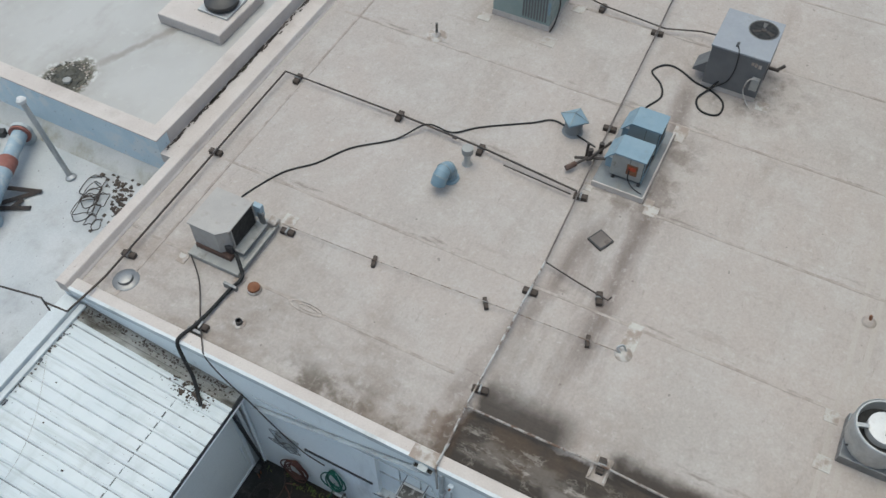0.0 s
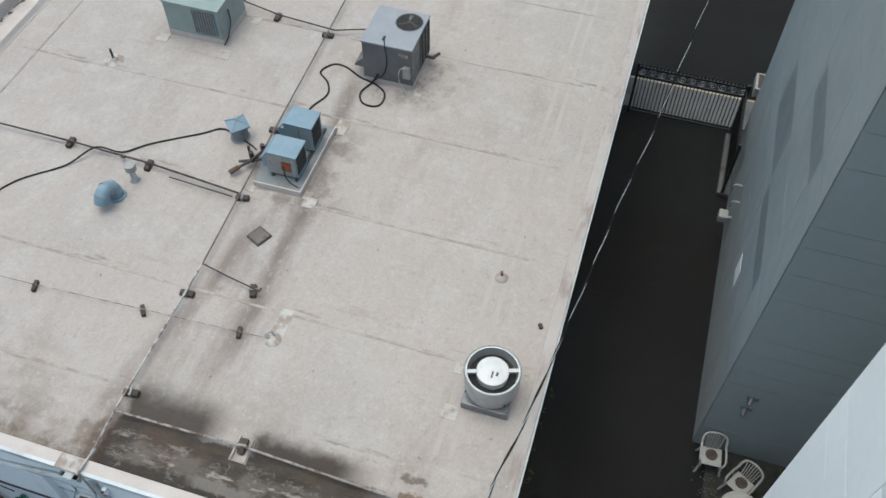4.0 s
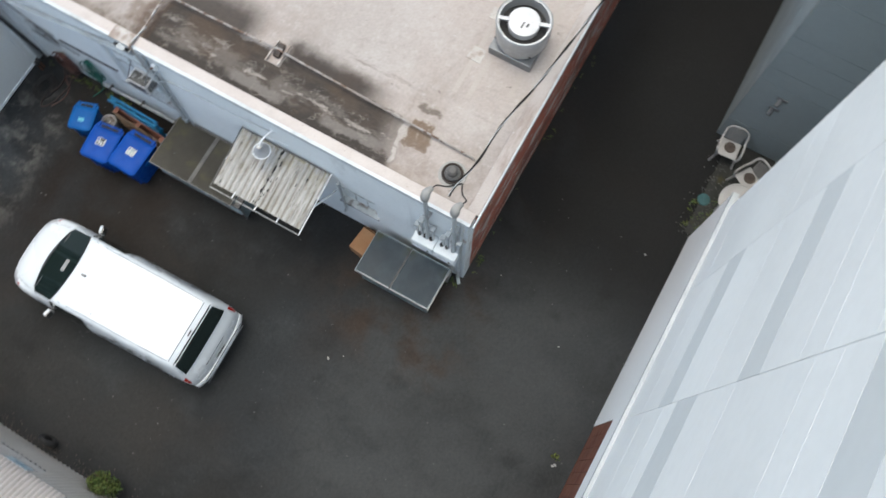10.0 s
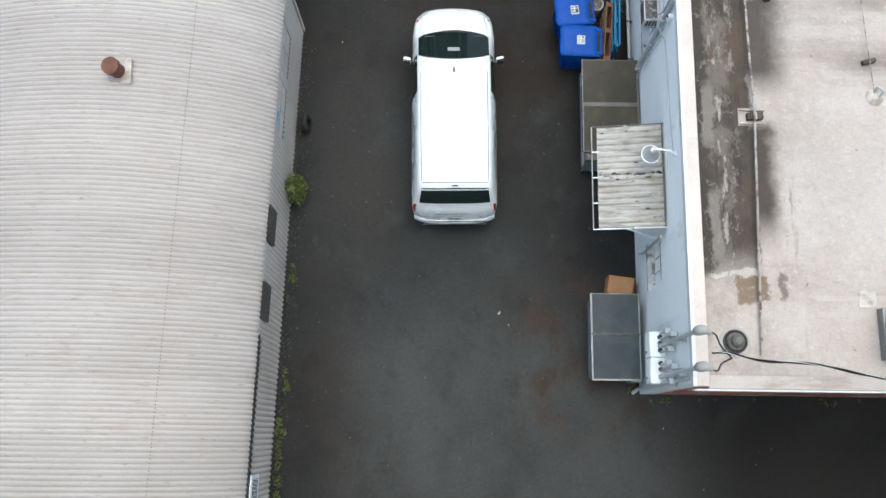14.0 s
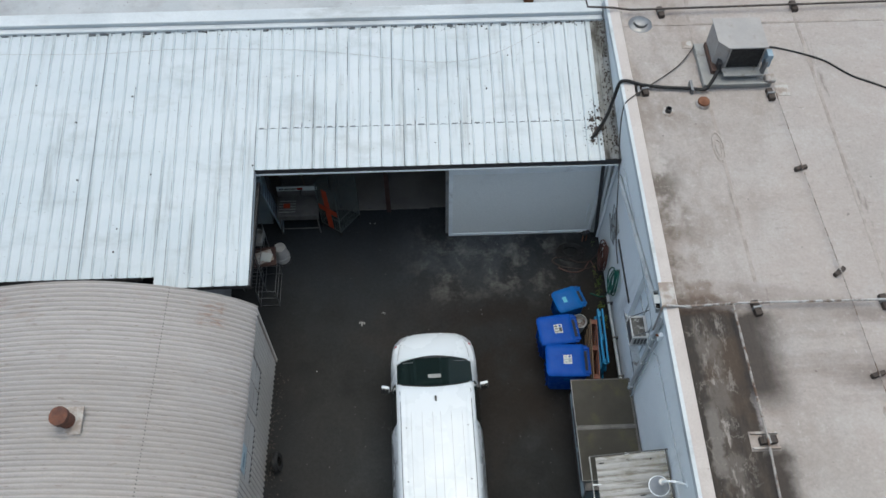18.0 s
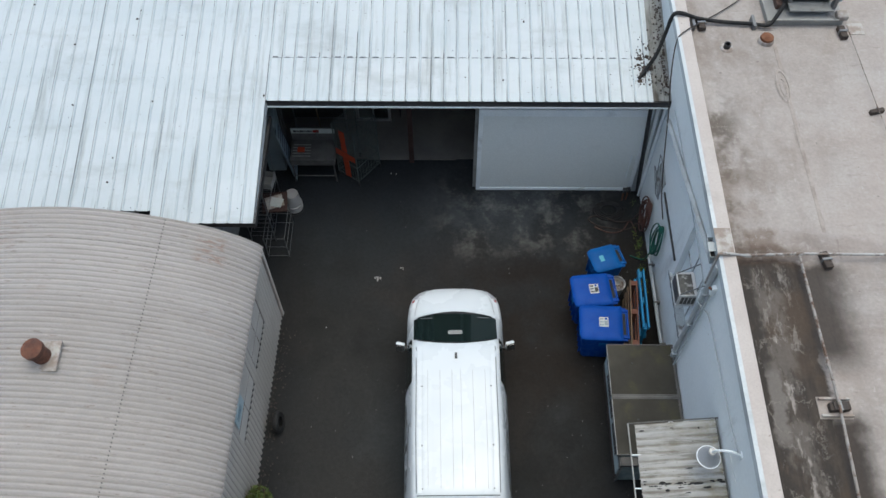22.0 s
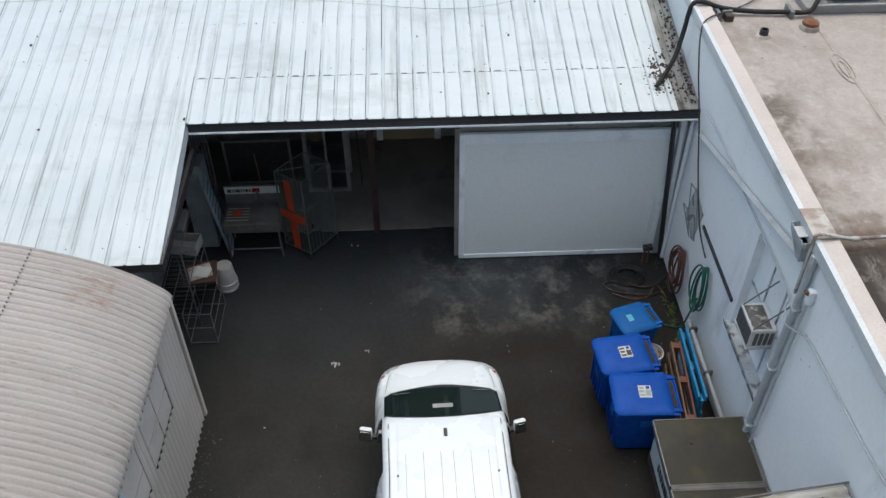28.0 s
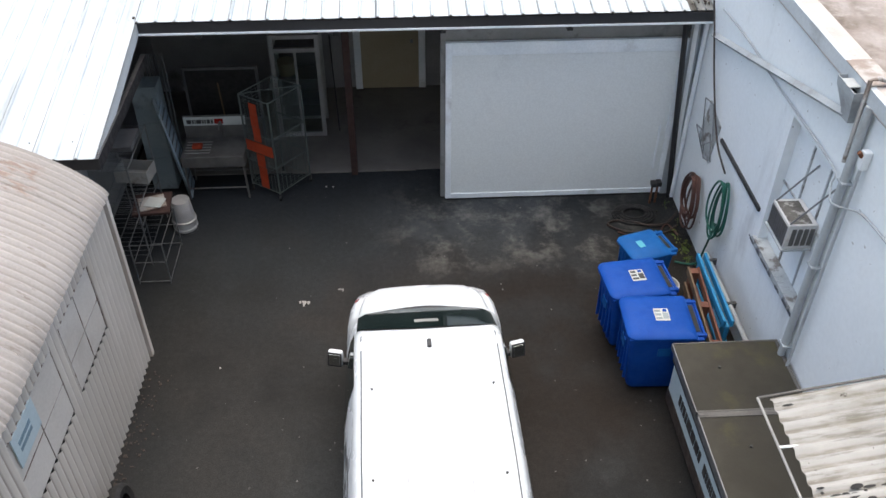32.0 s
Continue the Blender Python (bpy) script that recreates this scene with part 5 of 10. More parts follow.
part("roofing_sheet", ribbed(-0.36, 0.0, 11.62, 15.22, 0.004, 0.12, 0.018, -0.36), M_SHEDOLD, shed, "mossy grey weathered sheet along the wall")
# dark strip standing in for the shadow under the lapped eave sheets
part("lap_line", block(-7.98, -0.36, 12.563, 12.572, shed_z(12.565) + 0.002, shed_z(12.565) + 0.023), M_JOINT, shed)
rng = random.Random(8)
for x, y0, y1, up in ((-11.48, 9.28, 15.2, 0.010), (-6.23, 11.6, 12.6, 0.030), (-6.23, 12.64, 13.2, 0.010), (-5.98, 13.88, 14.76, 0.010), (-3.48, 13.9, 14.7, 0.010), (-14.48, 9.28, 14.0, 0.010), (-7.975, 11.6, 12.62, 0.030), (-4.73, 11.6, 12.6, 0.030), (-4.98, 13.2, 15.1, 0.010)):
    part("side_lap", ribbed_line(x, y0, y1, up), M_JOINT, shed)
# grit caught in each pan along the lap
for q in range(30):
    x = -7.925 + 0.25 * q
    part("lap_grit", block(x + 0.02, x + 0.10 + 0.08 * rng.random(), 12.577, 12.59 + 0.02 * rng.random(), shed_z(12.585) + 0.003, shed_z(12.585) + 0.016), M_JOINT, shed)
    if rng.random() < 0.45:
        part("lap_grit", block(x + 0.197, x + 0.212, 12.585, 12.625 + 0.12 * rng.random(), shed_z(12.60) - 0.002, shed_z(12.60) + 0.026), M_JOINT, shed)
# screws on the sheets
rng = random.Random(3)
bm = bmesh.new()
for yy in (11.75, 12.45, 12.75, 13.9, 15.0):
    x = -7.80
    while x < -0.5:
        if rng.random() < 0.6:
            rod(bm, (x, yy, shed_z(yy) + 0.012), (x, yy, shed_z(yy) + 0.02), 0.009, 6)
        x += 0.5
for yy in (9.3, 11.2, 13.1, 15.0):
    x = -15.3
    while x < -8.1:
        if rng.random() < 0.45:
            rod(bm, (x, yy, shed_z(yy)), (x, yy, shed_z(yy) + 0.012), 0.009, 6)
        x += 0.5
part("screws", bm, M_JOINT, shed)
# fascia, gutter and rafters
bm = bmesh.new()
slab(bm, -7.98, 0.0, 11.60, 11.66, shed_z(11.6) - 0.16, shed_z(11.6) - 0.012)
slab(bm, -8.0, -7.94, 9.0, 11.6, 2.70, 2.86)
slab(bm, -10.2, -7.98, 9.02, 9.08, shed_z(9.02) - 0.16, shed_z(9.02) - 0.012)
slab(bm, -24, -10.2, 9.26, 9.32, shed_z(9.26) - 0.16, shed_z(9.26) - 0.012)
part("fascia", bm, M_TRIMBLK, shed)
bm = bmesh.new()
slab(bm, -7.99, -0.02, 11.572, 11.598, shed_z(11.6) - 0.175, shed_z(11.6) - 0.152)
part("gutter", bm, M_TRIM, shed, "thin white eave gutter")
bm = bmesh.new()
vs = [bm.verts.new(p) for p in ((-7.985, 9.0, shed_z(9) - 0.17), (-7.985, 11.6, shed_z(11.6) - 0.17), (-7.985, 11.6, shed_z(11.6) + 0.0), (-7.985, 9.0, shed_z(9) + 0.0))]
bm.faces.new(vs)
vs = [bm.verts.new(p) for p in ((-7.965, 9.0, shed_z(9) - 0.17), (-7.965, 11.6, shed_z(11.6) - 0.17), (-7.965, 11.6, shed_z(11.6) + 0.0), (-7.965, 9.0, shed_z(9) + 0.0))]
bm.faces.new(vs)
part("barge_board", bm, M_CAPMETAL, shed)
bm = bmesh.new()
for x in (-7.2, -5.3, -3.8, -2.0, -0.3):
    vs = []
    slab(bm, x - 0.04, x + 0.04, 11.7, 15.6, 3.02, 3.14)
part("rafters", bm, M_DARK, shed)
# grime caught at the upper end of each pan
for q in range(61):
    x = -15.425 + 0.25 * q
    if rng.random() < 0.85:
        w = rng.uniform(0.04, 0.17)
        part("pan_grime", block(x, x + w, 15.19 - rng.uniform(0.03, 0.10), 15.21, shed_z(15.15) - 0.004, shed_z(15.15) + rng.uniform(0.014, 0.03)), M_JOINT, shed)
# clumps round the foot of the line
bm = bmesh.new()
for k in range(16):
    x, y, r = -0.47 + rng.gauss(0, 0.10), 12.42 + rng.gauss(0, 0.16), rng.uniform(0.03, 0.075)
    c0 = bm.verts.new((x, y, shed_z(y) + 0.03 + r * 0.5))
    vs = [bm.verts.new((x + r * math.cos(q * 0.785) * rng.uniform(.6, 1.3), y + r * math.sin(q * 0.785) * rng.uniform(.6, 1.3), shed_z(y) + 0.012)) for q in range(8)]
    for q in range(8):
        bm.faces.new((vs[q], vs[(q + 1) % 8], c0))
single("leaf_clumps", bm, M_BLOCK, "matted dark leaf clumps round the foot of the line", "leaf litter", kind="stuff")
wire_pts = [(-15.5, 14.72), (-12.0, 14.6), (-9.9, 14.67), (-7.6, 14.6), (-5.97, 14.44), (-3.95, 14.15), (-2.6, 14.35), (-1.25, 15.1)]
single("roof_wire", tubed([(x, y, shed_z(y) + 0.026) for x, y in wire_pts], 0.0035, 5, 6), M_PAD, "thin grey wire lying across the shed roof", "wire", smooth=True)
# leaf litter on the roof
bm = bmesh.new()
for k in range(640):
    m_ = rng.random()
    if m_ < 0.34:
        x, y = -0.06 - abs(rng.gauss(0, 0.09)), rng.uniform(11.7, 15.2)
    elif m_ < 0.7:
        x, y = rng.uniform(-12, -0.1) if rng.random() < .5 else rng.uniform(-5, -0.1), 15.2 - abs(rng.gauss(0, 0.07))
    elif m_ < 0.955:
        x, y = -0.48 + rng.gauss(0, 0.13), 12.35 + rng.gauss(0, 0.25)
    else:
        x, y = rng.uniform(-15, -0.2), rng.uniform(9.3, 15.1)
        if x > -8 and y < 11.7:
            continue
    s = rng.uniform(0.010, 0.034)
    z = shed_z(y) + 0.014
    slab(bm, x, x + s, y, y + s * rng.uniform(0.6, 1.6), z, z + 0.012 + s * 0.3)
single("leaf_litter", bm, M_BLOCK, "dark leaf litter and grit on the shed roof", "leaf litter", kind="stuff")

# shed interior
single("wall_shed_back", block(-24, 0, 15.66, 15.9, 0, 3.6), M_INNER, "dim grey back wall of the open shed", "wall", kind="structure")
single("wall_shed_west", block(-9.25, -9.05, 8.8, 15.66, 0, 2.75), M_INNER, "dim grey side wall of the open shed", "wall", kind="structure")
door = thing("door_1", pose(-4.6, 15.62, 0), "closed cream-coloured door with white frame in the back wall", "door", kind="structure")
part("door_leaf", block(-0.55, 0.55, -0.03, 0.03, 0.0, 2.1, 0.01), M_CREAM, door)
for a, b in ((-0.68, -0.55), (0.55, 0.68)):
    part("door_jamb", block(a, b, -0.06, 0.04, 0, 2.2, 0.005), M_TRIM, door)
part("door_head", block(-0.68, 0.68, -0.06, 0.04, 2.2, 2.32), M_TRIM, door)
part("door_handle", rods([((0.42, -0.03, 1.0), (0.42, -0.09, 1.0))], 0.03, 12), M_STEEL, door)
post = single("shed_post", block(-0.055, 0.055, -0.055, 0.055, 0, 3.3, 0.008), M_POST, "rust-brown steel post holding the shed roof", "post", m=pose(-5.24, 12.69, 0))
single("wall_shed_kerb", block(-6.3, -4.2, 12.72, 12.9, 0, 0.03), M_FLOOR, "low concrete threshold on the shed floor", "kerb", kind="structure")

# sliding door
single("shed_floor", block(-9.0, -0.02, 12.75, 15.64, 0.0, 0.012), M_FLOOR, "dusty grey concrete floor inside the shed", "floor", kind="structure")
sd = thing("sliding_door", pose(-1.975, 11.86, 0), "pale grey sliding panel door with white frame, half covering the shed", "door")
part("door_panel", block(-1.685, 1.685, -0.01, 0.035, 0.10, 2.70), M_DOORP, sd)
for x0, x1, z0, z1 in ((-1.775, -1.685, 0.04, 2.80), (1.685, 1.775, 0.04, 2.80), (-1.685, 1.685, 0.04, 0.13), (-1.685, 1.685, 2.60, 2.80)):
    part("frame_bar", block(x0, x1, -0.028, 0.04, z0, z1, 0.006), M_TRIM, sd)
part("pull_handle", block(1.56, 1.585, -0.07, -0.03, 0.55, 1.35, 0.006), M_TRIM, sd)
part("bottom_seal", block(-1.775, 1.775, 0.0, 0.05, 0.0, 0.04), M_TRIMBLK, sd)
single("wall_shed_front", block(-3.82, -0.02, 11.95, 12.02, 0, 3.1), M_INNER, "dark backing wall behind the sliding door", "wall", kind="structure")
jp = thing("door_jamb_posts", pose(-0.2, 11.8, 0), "black and white steel jamb posts beside the sliding door", "post")
part("black_post", rods([((0.13, -0.06, 0.0), (-0.13, -0.06, 3.05))], 0.042, 4), M_TRIMBLK, jp)
part("white_post", rods([((0.17, 0.0, 0.0), (0.06, 0.0, 3.1))], 0.05, 4), M_WALLW, jp)
part("dark_reveal", block(0.0, 0.18, 0.05, 0.08, 0.0, 3.05), M_WALLPIPE, jp)
part("down_pipe", rods([((0.16, -0.10, 0.05), (0.16, -0.10, 3.1))], 0.035, 12), M_TRIM, jp, smooth=True)


# ---------------------------------------------------------------- arched hut
HUT = [(-7.79, 2.62), (-7.85, 2.73), (-8.0, 2.88), (-8.2, 3.04), (-8.5, 3.23), (-8.85, 3.40), (-9.33, 3.58), (-9.8, 3.72), (-10.4, 3.85), (-11.0, 3.91), (-11.7, 3.89), (-12.5, 3.78), (-13.3, 3.57), (-14.3, 3.2), (-15.4, 2.6)]
HY0, HY1 = -9.0, 8.62
hut = thing("arched_hut", Matrix.Identity(4), "low hut with arched grey corrugated metal roof and corrugated siding", "hut")
prof = smooth_line([(x, 0, z) for x, z in HUT], 4)


def hut_strip(y0, y1, lift=0.0):
    wave, per = 0.099, 6
    n = int(round((y1 - y0) / wave * per))
    verts, faces = [], []
    for i in range(n + 1):
        y = y0 + (y1 - y0) * i / n
        a = 0.014 * math.sin(2 * math.pi * y / wave) + lift
        for j, p in enumerate(prof):
            q = prof[min(j + 1, len(prof) - 1)] - prof[max(j - 1, 0)]
            nx, nz = -q.z, q.x
            L = math.hypot(nx, nz)
            s = -1 if nz < 0 else 1
            verts.append((p.x + s * nx / L * a, y, p.z + s * nz / L * a))
    w = len(prof)
    for i in range(n):
        for j in range(w - 1):
            faces.append((i * w + j, i * w + j + 1, (i + 1) * w + j + 1, (i + 1) * w + j))
    me = bpy.data.meshes.new("corrugated_sheet")
    me.from_pydata(verts, [], faces)
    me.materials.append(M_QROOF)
    me.polygons.foreach_set("use_smooth", [True] * len(me.polygons))
    ob = new("corrugated_sheet", me)
    ob.parent = hut


yy = HY0
k = 0
while yy < HY1 - 0.01:
    hut_strip(yy, min(yy + 1.0, HY1), 0.003 * (k % 2))
    yy += 1.0
    k += 1
# rows of fixing bolts
bolt_mesh = mesh_of(rods([((0, 0, 0), (0, 0, 0.02))], 0.011, 6), "bolt", M_LEAD)
y = HY0 + 0.1
while y < HY1:
    ob = new("bolt", bolt_mesh)
    ob.parent = hut
    ob.matrix_basis = pose(-9.33, y, 3.585)
    y += 0.0685


def corr_wall(y0, y1, z0, z1, x=-7.86):
    bm = bmesh.new()
    n = int((y1 - y0) / 0.0145)
    pa, pb = [], []
    for i in range(n + 1):
        y = y0 + (y1 - y0) * i / n
        d = 0.017 * math.sin(2 * math.pi * y / 0.116)
        pa.append((x + d, y, z0))
        pb.append((x + d, y, z1))
    sheet(bm, pa, pb)
    return bm


# the last, long cut is for the shadow line under the eave
WINS = ((5.25, 6.47, 1.43, 2.36), (6.72, 7.72, 1.42, 2.36), (2.87, 3.62, 1.62, 2.38), (1.27, 2.03, 1.62, 2.38), (-2.9, 0.93, 2.02, 2.38))
ys = sorted([HY0] + [v for w in WINS for v in w[:2]] + [HY1])
for a, b in zip(ys, ys[1:]):
    win = [w for w in WINS if abs(w[0] - a) < 1e-6]
    if win:
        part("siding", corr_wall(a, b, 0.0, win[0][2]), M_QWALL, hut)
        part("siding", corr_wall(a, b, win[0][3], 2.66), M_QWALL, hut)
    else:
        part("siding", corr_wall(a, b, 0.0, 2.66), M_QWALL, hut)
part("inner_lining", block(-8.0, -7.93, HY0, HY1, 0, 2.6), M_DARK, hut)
part("end_wall", block(-15.3, -7.87, 8.5, 8.58, 0, 2.6), M_QWALL, hut)
part("corner_trim", block(-7.88, -7.82, 8.56, 8.64, 0, 2.62, 0.005), M_QWALL, hut)
bm = bmesh.new()
slab(bm, -7.95, -7.85, HY0, HY1, 2.56, 2.62)
part("eave_plate", bm, M_QWALL, hut)
for n_, (y0, y1, z0, z1) in enumerate(WINS[:2]):
    w = part("boarded_window", block(-7.93, -7.872, y0, y1, z0, z1), M_BOARD, hut, "flat grey boarded window panel")
    for yy in (y0 + 0.01, (y0 + y1) / 2, y1 - 0.01):
        part("window_bar", block(-7.872, -7.866, yy - 0.005, yy + 0.005, z0, z1), M_PIPE, w)
    part("window_bar", block(-7.872, -7.864, y0, y1, z1 - 0.015, z1), M_PIPE, w)
    part("cross_rail", block(-7.872, -7.867, y0, y1, z0 + 0.42, z0 + 0.430), M_PIPE, w)
sg = part("notice_sign", block(-7.858, -7.846, 5.33, 5.85, 1.99, 2.36), M_SIGNB, hut, "pale blue printed notice")
text_bars(sg, M_UNITBLUE, 5.42, 5.70, -7.844, 2.10, 2.26, 2, "y", 4)
# black panels: two louvred vents, then the eave's shadow built as a strip
for (y0, y1, z0, z1) in WINS[2:]:
    part("dark_opening", block(-7.92, -7.90, y0, y1, z0, z1), M_BLACK, hut, "black panel of the louvred vents and the eave shadow strip")
    for q in range(5 if y1 - y0 < 1 else 0):
        zz = z0 + (z1 - z0) * (q + 0.5) / 5
        part("louvre", block(-7.90, -7.80, y0, y1, zz - 0.008, zz + 0.008), M_TRIMBLK, hut, m=None)
part("opening_header", block(-7.9, -7.80, -2.9, 0.95, 2.38, 2.42), M_TRIMBLK, hut)
nt_ = part("notice_board", block(-7.80, -7.77, -2.35, -1.75, 1.6, 2.3), M_TRIM, hut, "white notice board with dark print")
text_bars(nt_, M_TRIMBLK, -2.28, -1.82, -7.768, 1.7, 2.2, 4, "y", 9)
stack = thing("rusty_stack", pose(-10.66, 5.8, 3.89, 5, -6, 0), "short rusty flue pipe on a pale flashing plate", "flue pipe")
part("flashing_plate", block(-0.26, 0.26, -0.25, 0.25, -0.03, 0.012, 0.006), M_PATCH, stack)
part("flue", turned([(0.14, 0.02), (0.14, 0.26), (0.17, 0.27), (0.17, 0.36), (0.08, 0.38), (0.0, 0.38)], 24), M_FLUE, stack, smooth=True)
# the hut stands a little askew: its long wall drifts west towards the south
SKEW = 0.0215
askew = Matrix(((1, SKEW, 0, -SKEW * HY1), (0, 1, 0, 0), (0, 0, 1, 0), (0, 0, 0, 1)))


def set_askew(ob):
    for child in ob.children:
        if child.name.startswith("bolt"):
            child.location.x += SKEW * (child.location.y - HY1)
        else:
            child.data.transform(askew)
        set_askew(child)


set_askew(hut)
# strip of gravel, weeds and a shrub at the foot of the hut
rng = random.Random(21)
bm = bmesh.new()
for k in range(700):
    y = rng.uniform(-6, 8.3)
    x = -7.84 + SKEW * (y - HY1) + abs(rng.gauss(0, 0.13))
    s = rng.uniform(0.008, 0.028)
    slab(bm, x, x + s, y, y + s * rng.uniform(.6, 1.4), 0.0, s * 0.6)
single("foot_gravel", bm, M_BLOCK, "loose gravel and litter along the foot of the hut", "gravel", kind="stuff")


def leaf_clump(bm, c, rx, ry, rz, n, size, rng):
    for k in range(n):
        u = Vector((rng.gauss(0, 1), rng.gauss(0, 1), rng.gauss(0, 1))).normalized() * (rng.random() ** 0.45)
        p = Vector(c) + Vector((u.x * rx, u.y * ry, abs(u.z) * rz))
        a = Vector((rng.gauss(0, 1), rng.gauss(0, 1), rng.gauss(0, 0.5))).normalized()
        b = a.cross(Vector((rng.gauss(0, 1), rng.gauss(0, 1), rng.gauss(0, 1)))).normalized()
        s = size * rng.uniform(0.6, 1.5)
        vs = [bm.verts.new(p + a * s), bm.verts.new(p + b * s * 0.45), bm.verts.new(p - a * s), bm.verts.new(p - b * s * 0.45)]
        bm.faces.new(vs)


shrub = thing("shrub", pose(-7.74, 4.45, 0), "small bright green shrub growing at the foot of the hut", "shrub")
bm = bmesh.new()
for k in range(9):
    a = k * 0.7
    tube(bm, smooth_line([(0, 0, 0), (0.08 * math.cos(a), 0.10 * math.sin(a), 0.45), (0.2 * math.cos(a), 0.26 * math.sin(a), 0.95)], 3), 0.009, 5)
part("stems", bm, M_WOOD, shrub)
bm = bmesh.new()
leaf_clump(bm, (0, 0, 0.3), 0.24, 0.36, 0.85, 700, 0.045, rng)
part("leaves", bm, M_LEAF, shrub)
bm = bmesh.new()
for k in range(26):
    y = rng.choice([rng.uniform(-1.5, 3.4), rng.uniform(-4, 0.6)])
    leaf_clump(bm, (-7.72 + SKEW * (y - HY1) + rng.uniform(-.05, .1), y, 0.0), 0.08, 0.14, 0.16, 24, 0.03, rng)
for k in range(14):
    leaf_clump(bm, (3.6 + rng.uniform(0, .9), -4.1 + rng.uniform(-.3, .25), 0.0), 0.09, 0.10, 0.10, 18, 0.025, rng)
for k in range(6):
    leaf_clump(bm, (0.2 + rng.uniform(0, .5), -0.1 - rng.uniform(0, .1), 0.0), 0.08, 0.06, 0.08, 14, 0.02, rng)
leaf_clump(bm, (-2.55, -3.72, 0), 0.08, 0.12, 0.1, 40, 0.03, rng)
single("weeds", bm, M_LEAF, "low green weeds along walls", "weeds", kind="stuff")
tyre = single("old_tyre", turned([(0.14, 0.02), (0.25, 0.0), (0.30, 0.05), (0.30, 0.13), (0.25, 0.18), (0.14, 0.16)], 28), M_BLACK, "black tyre lying against the hut wall", "tyre", smooth=True, m=pose(-7.70, 6.15, 0.2, 0, 78, 0) @ Matrix.Diagonal((0.72, 0.72, 0.72, 1)))

# ---------------------------------------------------------------- tall panelled building south of the alley
GH = 17.0
GY = -4.15
GYU = -4.22
back = thing("tall_building", Matrix.Identity(4), "tall building clad in large white panels with grey bands", "building")
part("core", block(-26, 3.38, -16, GY - 0.06, 0, 3.15), M_JOINT, back)
part("core", block(-26, 3.08, -16, GYU - 0.06, 3.15, GH), M_JOINT, back)
part("ground_wall", block(-1.55, 3.42, GY - 0.06, GY, 0, 3.15), M_PANEL, back)
part("ground_wall", block(-26, -5.5, GY - 0.06, GY, 0, 3.15), M_PANEL, back)
part("ground_wall", block(-5.5, -1.55, GY - 0.06, GY, 2.35, 3.15), M_PANEL, back)
wd = part("timber_shopfront", block(-5.5, -1.55, GY - 0.055, GY - 0.03, 0, 2.35), M_REDWOOD, back, "brown timber boarding in a recess")
for k in range(14):
    x = -5.5 + k * 0.282
    part("board", block(x + 0.006, x + 0.276, GY - 0.03, GY - 0.012, 0.02, 2.33), M_REDWOOD, wd)
part("drip_ledge", block(-26, 3.46, GY - 0.13, GY + 0.004, 3.15, 3.27, 0.012), M_LEDGE, back, "dull white metal ledge")
joints = [3.12, 1.18, -1.57, -4.35, -7.05, -9.75, -12.45, -15.15, -17.85, -20.55, -23.25, -26]
bands = [[(5.75, 6.6), (9.55, 10.28), (13.4, 14.1)], [(6.95, 8.0), (13.1, 13.85)], [(5.2, 6.2), (9.0, 9.9), (12.6, 13.3)]]
lines = [[4.6, 8.2, 11.35, 11.9, 12.9, 15.2], [4.9, 6.2, 9.6, 11.8, 12.4, 15.2], [4.2, 7.3, 8.1, 11.2, 14.5]]
for n_, (xa, xb) in enumerate(zip(joints, joints[1:])):
    if n_ == 0:
        bs, ls = [(5.75, 7.05 - 0.9), (9.1, 9.8)], [4.4, 7.6, 8.4, 11.0, 12.0, 14.0]
        bs = [(12.9, 13.6)]
    else:
        bs, ls = bands[(n_ - 1) % 3], lines[(n_ - 1) % 3]
    cuts = sorted(set([3.27, GH] + [v for b in bs for v in b] + ls))
    for za, zb in zip(cuts, cuts[1:]):
        if zb - za < 0.05:
            continue
        grey = any(abs(za - b[0]) < 1e-6 for b in bs)
        part("band_panel" if grey else "facade_panel", block(xb + 0.006, xa - 0.006, GYU - 0.055, GYU, za + 0.005, zb - 0.005), M_PANELG if grey else M_PANEL, back)
part("corner_panel", block(3.06, 3.13, -9.0, GYU - 0.06, 3.15, GH), M_PANEL, back)
part("corner_panel", block(3.36, 3.43, -9.0, GY - 0.06, 0, 3.15), M_PANEL, back)

G3X, G3Y = 6.15, -3.63
g3 = thing("grey_building", Matrix.Identity(4), "tall blue-grey clad building wing with horizontal panel joints", "building")
part("core", block(G3X + 0.05, 15.9, -16, G3Y - 0.05, 0, GH), M_JOINT, g3)
cuts = [0, 0.95, 3.0, 3.52, 4.21, 4.76, 6.12, 6.88, 7.64, 8.19, 9.58, 10.33, 11.08, 11.62, 13.0, 14.1, 15.6, GH]
for za, zb in zip(cuts, cuts[1:]):
    part("siding_panel", block(G3X, G3X + 0.05, -9.5, G3Y, za + 0.006, zb - 0.006), M_G3, g3)
rows = [(0, 3.0), (3.0, 4.45), (4.45, 5.08), (5.08, 6.45), (6.45, 7.88), (7.88, 8.6), (8.6, 10.2), (10.2, 11.2), (11.2, 13), (13, 15), (15, GH)]
darks = {(4.45, 5.08): [(7.45, 10.0)], (5.08, 6.45): [(10.15, 12.5)], (7.88, 8.6): [(7.35, 9.75)], (10.2, 11.2): [(10.2, 12.4)]}
